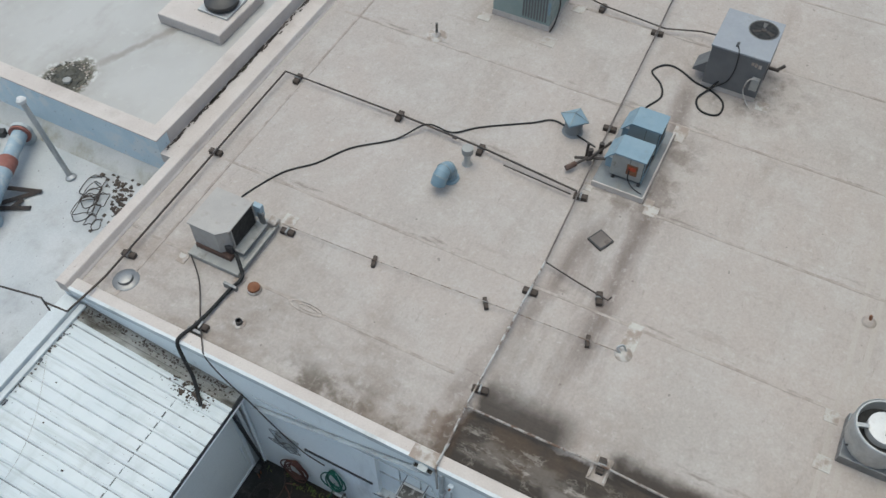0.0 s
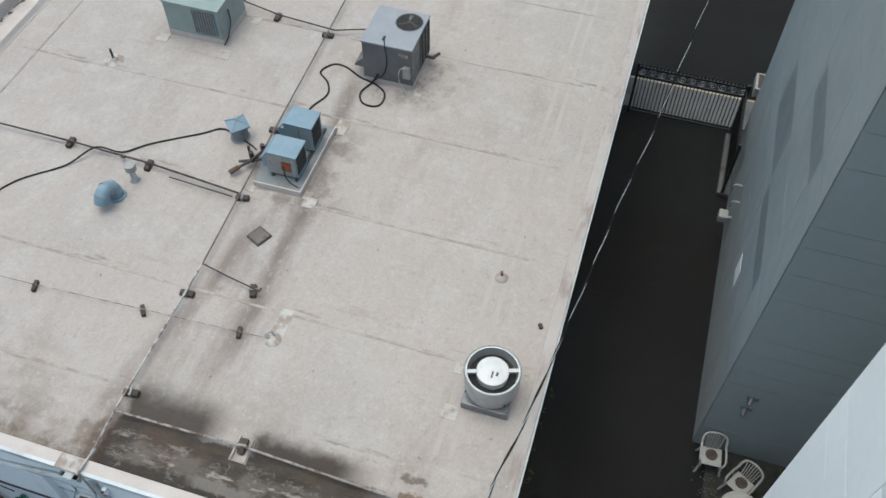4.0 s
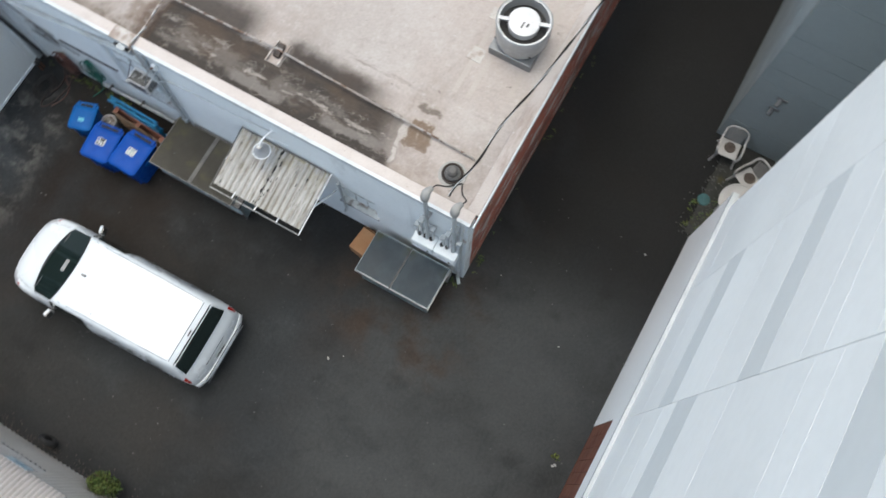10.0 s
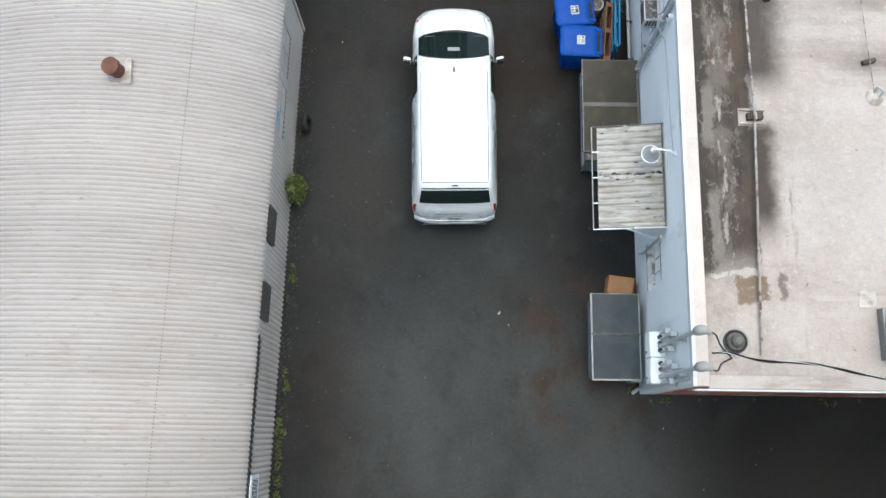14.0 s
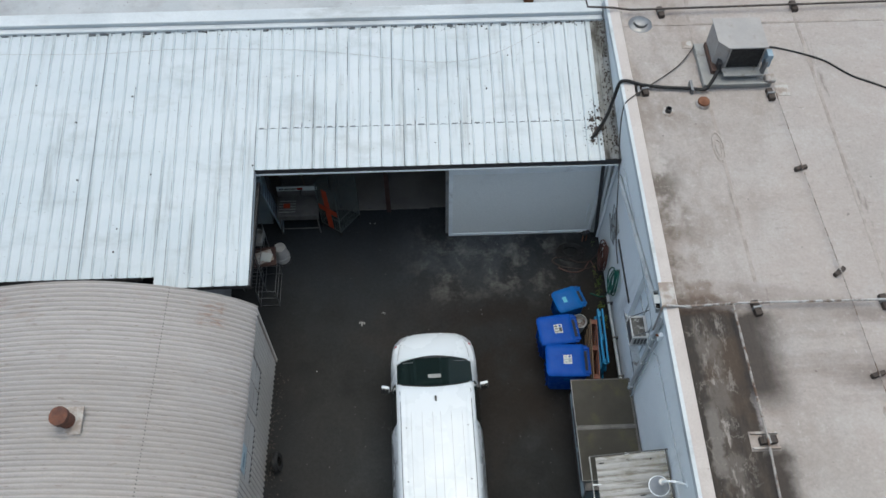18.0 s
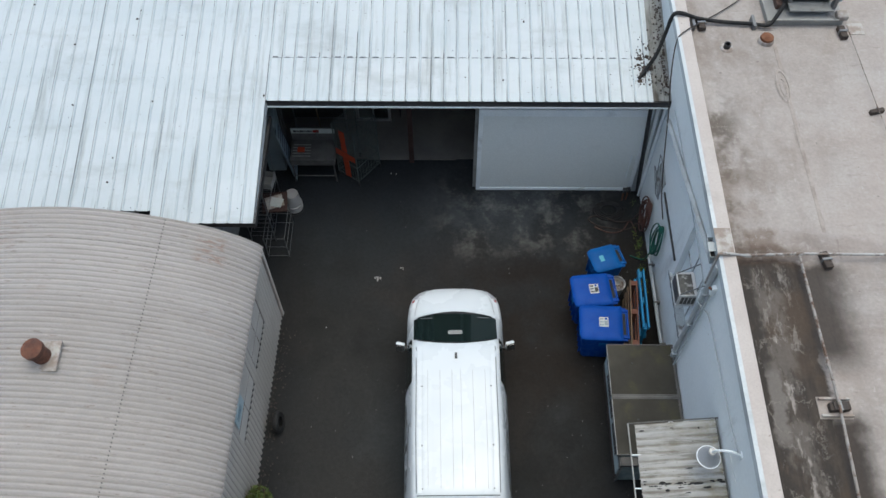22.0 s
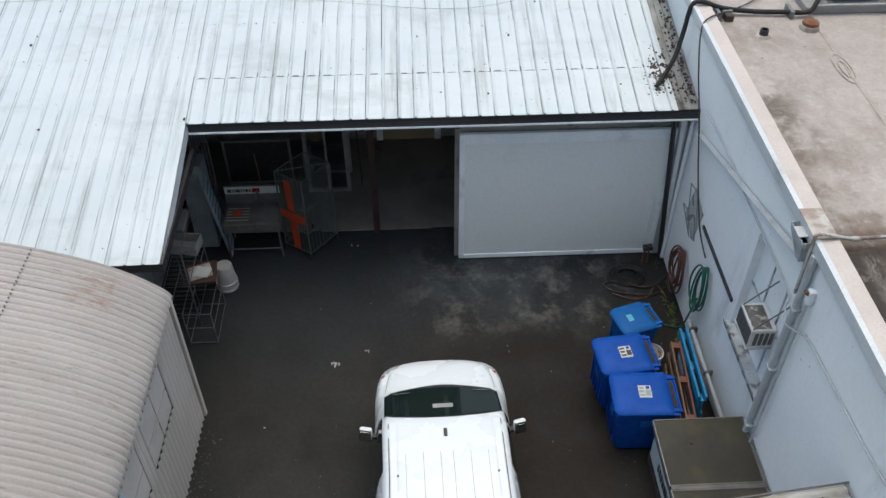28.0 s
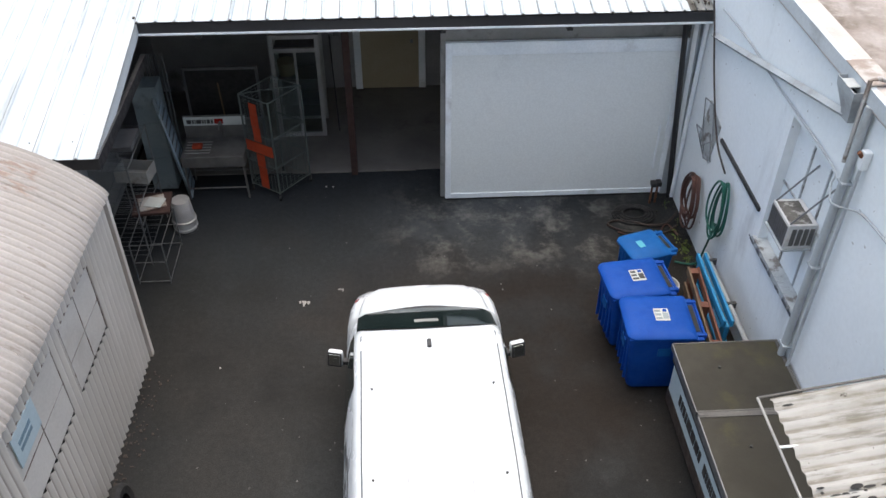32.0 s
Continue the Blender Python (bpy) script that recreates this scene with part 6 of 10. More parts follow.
for row in rows:
    xs = [G3X, 15.9]
    for d in darks.get(row, []):
        xs += list(d)
    if row not in darks:
        xs += [7.45, 10.05, 12.6]
    xs.sort()
    for xa, xb in zip(xs, xs[1:]):
        dk = any(abs(xa - d[0]) < 1e-6 for d in darks.get(row, []))
        part("dark_panel" if dk else "siding_panel", block(xa + 0.004, xb - 0.004, G3Y - 0.05, G3Y, row[0] + 0.004, row[1] - 0.004), M_G3D if dk else M_G3, g3)
part("pale_patch", block(9.0, 9.55, G3Y - 0.01, G3Y + 0.006, 2.5, 3.1), M_PANELG, g3)
for y, z in ((-4.31, 2.58), (-4.30, 2.12)):
    lamp = thing("spotlight", pose(G3X, y, z), "small grey twin wall spotlight", "spotlight", group="spotlights on the grey wall")
    part("plate", block(-0.02, 0.004, -0.12, 0.12, -0.05, 0.05), M_UNITGREY, lamp)
    part("head", rods([((-0.02, 0.03, 0), (-0.17, 0.06, -0.05))], 0.05, 14), M_UNITGREY, lamp, smooth=True)
for x, z in ((12.75, 1.95), (12.2, 1.9)):
    lamp = thing("wall_pipe_hood", pose(x, G3Y, z), "small grey bent vent pipe on the grey wall", "vent", group="vents on the grey wall")
    part("pipe", tubed([(0, 0, 0), (0, 0.14, 0.02), (0.0, 0.2, -0.05), (0, 0.2, -0.2)], 0.035, 10, 5), M_UNITTOP, lamp, smooth=True)
lb = thing("wall_light", pose(12.45, -3.4, 0.9), "small grey box light on the kerb wall", "light")
part("housing", block(-0.15, 0.15, -0.12, 0.12, 0, 0.22, 0.02), M_PAD, lb)
part("arm", block(-0.04, 0.04, -0.23, 0.0, 0.05, 0.12), M_PAD, lb)
single("niche_back_wall", block(3.43, G3X, -7.2, -7.0, 0, 9), M_G3, "dim grey wall closing the sitting niche", "wall", kind="structure")
single("street_wall", block(15.95, 17.0, -16, -3.9, 0, GH), M_G3, "far end wall of the grey building by the street", "wall", kind="structure")


# ---------------------------------------------------------------- services on the flat roof
blk = thing("pipe_block", pose(0, 0, -5), "tarred timber block with strap under a roof conduit", "support block", group="pipe blocks on the roof")
part("timber", block(-0.15, 0.15, -0.065, 0.065, 0, 0.10, 0.012), M_BLOCK, blk)
part("strap", block(-0.02, 0.02, -0.08, 0.08, 0.02, 0.125, 0.004), M_STEEL, blk)
first = True
for x, y, a in ((4.02, 7.38, 95), (4.48, 6.12, 20), (1.66, 7.33, 100), (6.7, 7.40, 100), (7.05, 11.95, 5), (12.45, 7.66, 95),
                (6.95, 9.86, 5), (7.03, 14.68, 5), (4.24, 15.02, 95), (1.17, 14.93, 95), (0.45, 12.62, 95), (3.1, 12.4, 95), (12.74, 9.2, 0), (8.85, 7.55, 95), (1.3, 4.86, 5)):
    m = pose(x, y, ZR, 0, 0, a)
    if first:
        blk.matrix_basis = m
        first = False
    else:
        copy_thing(blk, m)


slim = thing("pipe_chock", pose(3.26, 10.45, ZR, 0, 0, 15), "slim dark timber chock under the thin conduit", "support block", group="chocks under the thin conduit")
part("timber", block(-0.13, 0.13, -0.04, 0.04, 0, 0.09, 0.01), M_BLOCK, slim)
part("strap", block(-0.012, 0.012, -0.05, 0.05, 0.02, 0.105, 0.003), M_LEAD, slim)
for x, y, a in ((3.38, 8.04, 35), (3.49, 5.97, 15)):
    copy_thing(slim, pose(x, y, ZR, 0, 0, a))


def conduit(name, pts, r, material, label, n=8, steps=0, extra=None):
    """One run of conduit with its couplings."""
    t_ = thing(name, Matrix.Identity(4), label, "pipe")
    part("run", tubed(pts, r, n, steps), material, t_, smooth=True)
    for p, d in extra or ():
        q = Vector(p)
        e = Vector(d).normalized() * 0.05
        part("coupling", rods([(q - e, q + e)], r * 1.45, 10), material, t_)
    return t_


Z1 = ZR + 0.14
conduit("silver_conduit", [(-0.09, 7.30, 3.7), (-0.09, 7.33, ZR + 0.24), (0.0, 7.34, ZR + 0.25), (0.35, 7.36, Z1), (1.2, 7.40, Z1), (4.75, 7.38, Z1)], 0.022, M_SILVER, "galvanised conduit crossing the roof and turning down the wall", 10, 0,
        [((1.22, 7.40, Z1), (1, 0, 0)), ((0.4, 7.36, Z1), (1, 0, 0)), ((3.0, 7.39, Z1), (1, 0, 0))])
conduit("roof_pipe_east", [(4.75, 7.38, Z1), (8.9, 7.55, Z1), (12.4, 7.66, Z1), (18.9, 7.9, Z1)], 0.019, M_DARKPIPE, "weathered dark brown pipe run on blocks across the roof", 8, 0, [((9.6, 7.57, Z1), (1, 0, 0)), ((12.3, 7.66, Z1), (1, 0, 0))])
conduit("roof_pipe_south", [(1.22, 7.38, Z1), (1.24, 6.0, Z1), (1.27, 4.86, Z1), (1.2, 2.4, Z1 - 0.02), (1.17, 0.56, ZR + 0.05), (1.17, 0.5, ZR)], 0.023, M_PIPE, "weathered conduit running along the stained low edge", 8, 0, [((1.25, 5.5, Z1), (0, 1, 0)), ((1.2, 2.2, Z1 - 0.02), (0, 1, 0))])
conduit("gas_pipe", [(-0.55, 15.5, 4.6), (-0.5, 15.0, 4.55), (0.02, 14.9, ZR + 0.26), (0.5, 14.94, Z1), (7.05, 15.02, Z1), (7.03, 12.0, Z1), (6.95, 9.8, Z1), (6.74, 7.5, Z1)], 0.024, M_IRON, "thin black iron gas pipe along the parapet on blocks", 8, 0, [((6.95, 10.5, Z1), (0, 1, 0))])
conduit("gas_pipe_double", [(6.72, 9.2, Z1 - 0.02), (6.62, 7.6, Z1 - 0.02)], 0.016, M_IRON, "short thin black pipe beside the gas pipe", 8)
conduit("gas_pipe_riser", [(-0.55, 15.5, 4.3), (-0.55, 15.5, 4.75), (-0.62, 15.9, 4.75), (-0.62, 18.5, 3.75), (-0.62, 21.0, 3.7)], 0.02, M_IRON, "thin black pipe rising over the gutter and crossing the low roof", 8)
conduit("thin_conduit", [(3.2, 12.5, ZR + 0.1), (3.26, 10.45, ZR + 0.11), (3.38, 8.04, ZR + 0.11), (3.47, 6.0, ZR + 0.11), (3.52, 5.45, ZR + 0.08), (3.55, 5.3, ZR + 0.02)], 0.008, M_PIPE, "thin weathered conduit crossing the roof to a flashed entry", 6)
conduit("branch_pipe", [(4.75, 7.38, Z1), (4.6, 6.7, Z1), (4.46, 5.95, Z1), (4.46, 5.9, ZR + 0.28)], 0.016, M_IRON, "short rusty branch pipe ending on a block", 8)
conduit("unit_feed_pipe", [(12.9, 10.3, ZR + 0.3), (12.98, 10.2, Z1), (12.74, 9.13, Z1), (12.6, 7.52, Z1), (12.9, 6.7, Z1), (12.72, 6.0, Z1 + 0.2), (12.53, 5.95, Z1 + 0.2)], 0.02, M_IRON, "black iron pipe linking the two packaged units", 8)
lap(3.52, 4.3, 5.12, 5.40, 0.007, M_PATCH)
ent = thing("pipe_entry", pose(3.56, 5.28, ZR), "curled conduit entering the roof through a pale flashing", "pipe entry")
part("flashing", turned([(0.17, 0.0), (0.15, 0.02), (0.06, 0.06), (0.0, 0.06)], 20), M_PATCH, ent)
part("curl", tubed([(-0.02, 0.06, 0.05), (0.0, 0.14, 0.14), (0.08, 0.06, 0.16), (0.06, -0.02, 0.05)], 0.022, 8, 6), M_GALV, ent, smooth=True)
bt = thing("conduit_saddle", pose(1.27, 4.86, ZR), "dark saddle box on white flashing under the conduit", "support block")
part("flashing_plate", block(-0.26, 0.22, -0.17, 0.17, 0, 0.012), M_SEAM, bt)
part("box", block(-0.07, 0.13, -0.07, 0.07, 0.012, 0.12, 0.01), M_IRON, bt)
for q in (-0.13, 0.13):
    part("cheek", block(-0.24, 0.22, q - 0.018, q + 0.018, 0.012, 0.06, 0.006), M_PATCH, bt)
bx = thing("roof_edge_scupper", pose(-0.05, 7.56, ZR + 0.02), "pale sheet-metal scupper head at the roof edge", "scupper")
bm = bmesh.new()
rows = []
for dx, hw, z in ((0.17, 0.19, 0.06), (0.16, 0.18, -0.03), (0.09, 0.09, -0.25), (0.08, 0.08, -0.33)):
    rows.append([bm.verts.new(p) for p in ((0.045, -hw, z), (0.045 - dx, -hw, z), (0.045 - dx, hw, z), (0.045, hw, z))])
for ra, rb in zip(rows, rows[1:]):
    for q in range(4):
        bm.faces.new((ra[q], ra[(q + 1) % 4], rb[(q + 1) % 4], rb[q]))
thick(bm, 0.006)
part("hopper", bm, M_WALLPIPE, bx, "tapered sheet-metal hopper")
part("hopper_floor", block(-0.10, 0.04, -0.17, 0.17, -0.02, -0.01), M_BLACK, bx)
part("lead_spout", block(-0.14, 0.0, -0.09, 0.09, 0.062, 0.075, 0.004), M_SILL, bx)
part("apron", block(-0.03, 0.24, -0.22, 0.30, 0.146, 0.158, 0.004), M_PATCH, bx)

# split condenser on its pad near the north-west corner
ac = thing("rooftop_condenser", pose(2.45, 13.25, ZR), "faded beige rooftop condenser with open dark coil face", "air conditioner")
part("pad", block(-0.74, 0.72, -0.6, 0.62, 0.0, 0.12, 0.015), M_PAD, ac)
part("sleeper", block(-0.54, -0.40, -0.30, 0.54, 0.12, 0.24, 0.01), M_SLEEPER, ac, "red-brown timber sleeper")
part("sleeper", block(0.34, 0.46, -0.26, 0.54, 0.12, 0.24, 0.01), M_SLEEPER, ac, "red-brown timber sleeper")
outline = [(-0.50, 0.56), (-0.50, -0.06), (-0.32, -0.26), (0.46, -0.26), (0.46, 0.56)]


def prism(pts, z0, z1):
    bm = bmesh.new()
    a, b = [[bm.verts.new((x, y, z)) for x, y in pts] for z in (z0, z1)]
    bm.faces.new(a[::-1]), bm.faces.new(b)
    for k in range(len(pts)):
        bm.faces.new((a[k], a[(k + 1) % len(pts)], b[(k + 1) % len(pts)], b[k]))
    return bm


part("housing", prism(outline, 0.24, 0.85), M_UNITBEIGE, ac)
part("top_hood", prism([(x * 1.06, y * 1.05 - (0.02 if y < 0 else 0)) for x, y in outline], 0.852, 0.88), M_UNITBEIGE, ac, "overhanging sheet-metal lid")
part("coil", block(-0.27, 0.42, -0.275, -0.262, 0.30, 0.84), M_BLACK, ac)
for x in (-0.30, 0.42):
    part("coil_stile", block(x, x + 0.03, -0.285, -0.262, 0.28, 0.85), M_UNITBEIGE, ac)
part("drip_tray", block(-0.34, 0.50, -0.50, -0.262, 0.24, 0.275, 0.006), M_PAD, ac)
part("pipe_cover", block(-0.44, -0.36, -0.30, -0.14, 0.24, 0.44, 0.01), M_TRIMBLK, ac)
part("switch_box", block(0.48, 0.60, -0.42, -0.22, 0.42, 0.76, 0.01), M_CASE2, ac, "pale blue switch box")
part("white_weight", block(0.56, 0.78, -0.62, -0.42, 0.12, 0.24, 0.03), M_PATCH, ac, "whitewashed block on the pad corner")
part("box_bracket", block(0.46, 0.52, -0.46, -0.34, 0.22, 0.6), M_STEEL, ac)
part("front_rail", block(-0.6, 0.6, -0.64, -0.58, 0.12, 0.17, 0.008), M_PAD, ac)
hose = thing("black_insulated_line", Matrix.Identity(4), "thick black insulated refrigerant line draped over the parapet", "hose")
part("line", tubed([(2.0, 12.85, ZR + 0.35), (1.85, 12.66, ZR + 0.2), (1.7, 12.55, ZR + 0.1), (1.35, 12.62, ZR + 0.07), (0.9, 12.66, ZR + 0.07), (0.4, 12.70, ZR + 0.12), (0.05, 12.74, ZR + 0.22), (-0.09, 12.74, ZR + 0.14), (-0.16, 12.66, ZR - 0.25), (-0.3, 12.42, 3.78), (-0.5, 12.22, 3.52), (-0.62, 12.10, 3.44)], 0.038, 10, 6), M_BLACK, hose, smooth=True)
for x in (1.45, 0.3):
    part("clamp", block(x - 0.03, x + 0.03, 12.50, 12.80, ZR + 0.0, ZR + 0.13, 0.008), M_STEEL, hose)
dr = thing("grey_drain_hose", Matrix.Identity(4), "thin grey cable drooping from the roof edge down the wall", "cable")
part("cable", tubed([(1.75, 13.85, ZR + 0.1), (1.3, 13.3, ZR + 0.05), (0.6, 12.75, ZR + 0.06), (0.1, 12.3, ZR + 0.2), (-0.09, 12.1, ZR + 0.1), (-0.14, 11.7, 3.95), (-0.10, 11.35, 3.35), (-0.07, 10.95, 2.6), (-0.06, 10.4, 1.95), (-0.06, 9.9, 1.75)], 0.013, 6, 6), M_IRON, dr, smooth=True)

single("roof_drain_collar", turned([(0.27, 0.0), (0.24, 0.02), (0.16, 0.035), (0.15, 0.10), (0.09, 0.12), (0.0, 0.12)], 24), M_STEEL, "grey roof drain with dome strainer", "drain", smooth=True, m=pose(0.67, 14.62, ZR))
rc = thing("red_cap_vent", pose(1.63, 12.22, ZR), "low vent pipe with broken red cap", "vent")
part("collar", turned([(0.15, 0.0), (0.14, 0.06), (0.11, 0.08), (0.0, 0.08)], 20), M_PATCH, rc)
part("cap", turned([(0.13, 0.08), (0.12, 0.12), (0.04, 0.14), (0.0, 0.14)], 14), M_RUST, rc, "broken red-brown cap")
sp = thing("open_pipe_stub", pose(0.86, 12.04, ZR), "short open dark pipe stub with pale collar", "pipe stub")
part("collar", turned([(0.13, 0.0), (0.11, 0.02), (0.07, 0.03)], 20), M_PATCH, sp)
part("stub", turned([(0.065, 0.0), (0.065, 0.11), (0.05, 0.11), (0.05, 0.05)], 16), M_TRIMBLK, sp)
el = thing("gooseneck_vent", pose(5.96, 10.13, ZR), "pale blue segmented gooseneck duct vent", "vent")
path = [(0, 0, 0.0), (0, 0, 0.16), (-0.06, 0.01, 0.33), (-0.20, 0.025, 0.42), (-0.35, 0.04, 0.37), (-0.43, 0.05, 0.22)]
part("elbow", tubed(path, 0.165, 20, 2), M_UNITBLUE, el, smooth=False)
part("collar", turned([(0.22, 0), (0.21, 0.04), (0.17, 0.05)], 24), M_UNITBLUE, el)
part("mouth", rods([((-0.432, 0.05, 0.216), (-0.436, 0.051, 0.206))], 0.14, 18), M_CASE, el)
for k in (1, 2, 3, 4):
    p = Vector(path[k])
    d = (Vector(path[k + 1]) - Vector(path[k - 1])).normalized() * 0.010
    part("seam_ring", rods([(p - d, p + d)], 0.176, 20), M_CASE, el)
vc = thing("capped_vent_pipe", pose(6.5, 9.97, ZR), "small galvanised vent pipe with grey cap", "vent")
part("pipe", turned([(0.12, 0.0), (0.075, 0.06), (0.07, 0.36), (0.0, 0.36)], 20), M_GALV, vc, smooth=True)
part("cap", turned([(0.13, 0.36), (0.13, 0.44), (0.12, 0.50), (0.0, 0.52)], 20), M_PAD, vc, smooth=True)
tb = thing("blue_capped_flue", pose(8.45, 8.28, ZR), "grey flue with wide pale blue pyramid cap", "flue")
part("flue_body", turned([(0.24, 0.0), (0.2, 0.04), (0.2, 0.42), (0.0, 0.42)], 24), M_PADBLUE, tb, smooth=True)
bm = bmesh.new()
ring = [bm.verts.new((0.33 * math.cos(math.pi * k / 2), 0.33 * math.sin(math.pi * k / 2), 0.44)) for k in range(4)]
low = [bm.verts.new((0.33 * math.cos(math.pi * k / 2), 0.33 * math.sin(math.pi * k / 2), 0.40)) for k in range(4)]
top = bm.verts.new((0, 0, 0.58))
for k in range(4):
    bm.faces.new((ring[k], ring[(k + 1) % 4], top))
    bm.faces.new((low[k], low[(k + 1) % 4], ring[(k + 1) % 4], ring[k]))
bm.faces.new(low[::-1])
part("cap", bm, M_UNITBLUE, tb)
for k in range(4):
    a = math.pi * k / 2
    part("cap_rib", rods([((0.32 * math.cos(a), 0.32 * math.sin(a), 0.447), (0, 0, 0.585))], 0.011, 6), M_CASE, tb)
pv = thing("pvc_vent", pose(9.95, 12.5, ZR), "small dark pipe in a white flashing boot", "vent")
part("boot", turned([(0.26, 0.0), (0.24, 0.015), (0.12, 0.03), (0.07, 0.08), (0.05, 0.11), (0.0, 0.11)], 20), M_PATCH, pv, smooth=True)
part("pipe", rods([((0, 0, 0.1), (0, 0, 0.38))], 0.03, 10), M_TRIMBLK, pv)
pv2 = thing("roof_penetration", pose(6.35, 1.35, ZR), "small flashed roof penetration with a rusty stub", "vent")
part("boot", turned([(0.14, 0.012), (0.11, 0.04), (0.05, 0.07), (0.0, 0.07)], 16), M_SEAM, pv2)
part("stub", rods([((0.02, 0, 0.05), (0.05, 0.02, 0.16))], 0.03, 8), M_RUST, pv2)
single("roof_scrap", block(-0.06, 0.06, -0.04, 0.04, 0, 0.05, 0.01), M_BLOCK, "small dark scrap lying on the roof edge", "scrap", m=pose(5.43, 0.3, ZR, 0, 0, 30))
fl = thing("loose_filter", pose(5.84, 6.61, ZR + 0.012, 0, 0, -26), "discarded square air filter lying on the roof", "air filter")
for x0, x1, y0, y1 in ((-0.19, 0.19, -0.19, -0.16), (-0.19, 0.19, 0.16, 0.19), (-0.19, -0.16, -0.16, 0.16), (0.16, 0.19, -0.16, 0.16)):
    part("filter_frame", block(x0, x1, y0, y1, -0.01, 0.04), M_TRIMBLK, fl)
part("filter_mat", block(-0.16, 0.16, -0.16, 0.16, -0.005, 0.045), M_DARKPIPE, fl, "brown-grey filter mat")

# twin condensing units on a pad
tw = thing("twin_condensers", pose(8.28, 6.68, ZR), "two pale blue condensing units with an orange tag", "air conditioner")
part("pad", block(-1.10, 1.02, -0.46, 0.66, 0.0, 0.13, 0.015), M_PADBLUE, tw, "bluish grey sheet-metal pad")
part("pad_edge", block(-1.13, -1.10, -0.46, 0.66, 0.0, 0.15), M_CAP, tw)
part("pad_edge", block(-1.13, 1.04, -0.49, -0.46, 0.0, 0.15), M_CAP, tw)
for x0, y0 in ((-1.16, -0.72), (0.92, -0.70), (-1.32, 0.60)):
    part("pad_patch", block(x0, x0 + 0.22, y0, y0 + 0.19, 0.0, 0.014, 0.004), M_PATCH, tw, "whitewashed patch at the pad corner")
for y in (-0.27, 0.30):
    part("base_rail", block(-0.84, 0.88, y - 0.035, y + 0.035, 0.13, 0.19, 0.006), M_TRIMBLK, tw, "long black base rail")


def condenser(parent, x0, x1, y0, y1, z0, z1, tag):
    """One condensing unit: hollow-looking south face in a thin pale frame, galvanised sides, chamfered lid."""
    c = part("condenser_case", block(x0, x1, y0 + 0.02, y1, z0, z1 - 0.041, 0.008), M_PAD if tag else M_CASE, parent, "galvanised grey casing" if tag else "dull blue casing")
    bm = bmesh.new()
    prof = [(y0 - 0.03, z1 - 0.04), (y0 - 0.03, z1), (y1 - 0.04, z1), (y1 + 0.17, z1 - 0.26), (y1 + 0.155, z1 - 0.27), (y1 - 0.05, z1 - 0.04)]
    a, b = [[bm.verts.new((x, y, z)) for y, z in prof] for x in (x0 - 0.025, x1 + 0.025)]
    bm.faces.new(a), bm.faces.new(b[::-1])
    for k in range(len(prof)):
        bm.faces.new((a[k], b[k], b[(k + 1) % len(prof)], a[(k + 1) % len(prof)]))
    for x in (x0 + 0.01, x1 - 0.02):
        part("hood_cheek", block(x, x + 0.012, y1 - 0.002, y1 + 0.13, z1 - 0.5, z1 - 0.22), M_UNITBLUE, parent)
    part("lid", bm, M_UNITBLUE, c, "pale blue enamelled lid")
    part("coil_opening", block(x0 + 0.02, x1 - 0.02, y0 + 0.006, y0 + 0.018, z0 + 0.03, z1 - 0.07), M_BLACK, c)
    part("fan_opening", block(x0 + 0.1, x1 - 0.1, y1 + 0.004, y1 + 0.016, z0 + 0.08, z1 - 0.12), M_BLACK, c)
    for u in (x0, x1 - 0.022):
        part("frame_bar", block(u, u + 0.022, y0 - 0.012, y0 + 0.006, z0, z1 - 0.052), M_UNITBLUE, c)
    part("frame_bar", block(x0 + 0.022, x1 - 0.022, y0 - 0.012, y0 + 0.006, z0, z0 + 0.03), M_UNITBLUE, c)
    for q in range(4):
        part("guard_bar", block(x0 + 0.022, x1 - 0.022, y0 - 0.004, y0 + 0.004, z0 + 0.12 + 0.11 * q, z0 + 0.127 + 0.11 * q), M_LEAD, c)
    part("side_seam", block(x0 - 0.004, x0 - 0.001, y0 + 0.30, y0 + 0.312, z0 + 0.02, z1 - 0.06), M_LEAD, c)
    if tag:
        part("warning_tag", block(x0 - 0.014, x0 - 0.004, y0 + 0.12, y0 + 0.36, z0 + 0.16, z0 + 0.46, 0.004), M_RUST, c, "faded orange-brown warning tag")
        part("tag_print", block(x0 - 0.018, x0 - 0.014, y0 + 0.16, y0 + 0.32, z0 + 0.30, z0 + 0.40), M_ORANGE, c)
        part("hanging_cable", tubed([(x0 - 0.02, y0 + 0.30, z0 + 0.34), (x0 - 0.10, y0 + 0.26, z0 + 0.10), (x0 - 0.16, y0 + 0.1, z0 - 0.03), (x0 - 0.22, y0 - 0.1, z0 - 0.04)], 0.012, 6, 5), M_BLACK, c, smooth=True)
    return c


condenser(tw, -0.79, -0.25, -0.30, 0.40, 0.19, 0.86, True)
condenser(tw, 0.10, 0.63, -0.31, 0.37, 0.19, 0.92, False)
vl = thing("pipe_manifold", pose(7.75, 7.62, ZR), "cluster of rusty valves and black pipes beside the condensers", "valves")
for a, b in (((-0.5, 0.35, 0.12), (0.1, -0.1, 0.2)), ((-0.1, 0.3, 0.1), (0.0, -0.4, 0.3)), ((0.1, 0.1, 0.05), (0.1, 0.1, 0.45)), ((-0.2, 0.0, 0.25), (0.5, -0.3, 0.3))):
    part("pipe_piece", rods([(a, b)], 0.032, 8), M_IRON, vl)
part("rusty_sleeve", rods([((-0.5, 0.35, 0.12), (-0.3, 0.2, 0.15))], 0.06, 10), M_SLEEPER, vl)
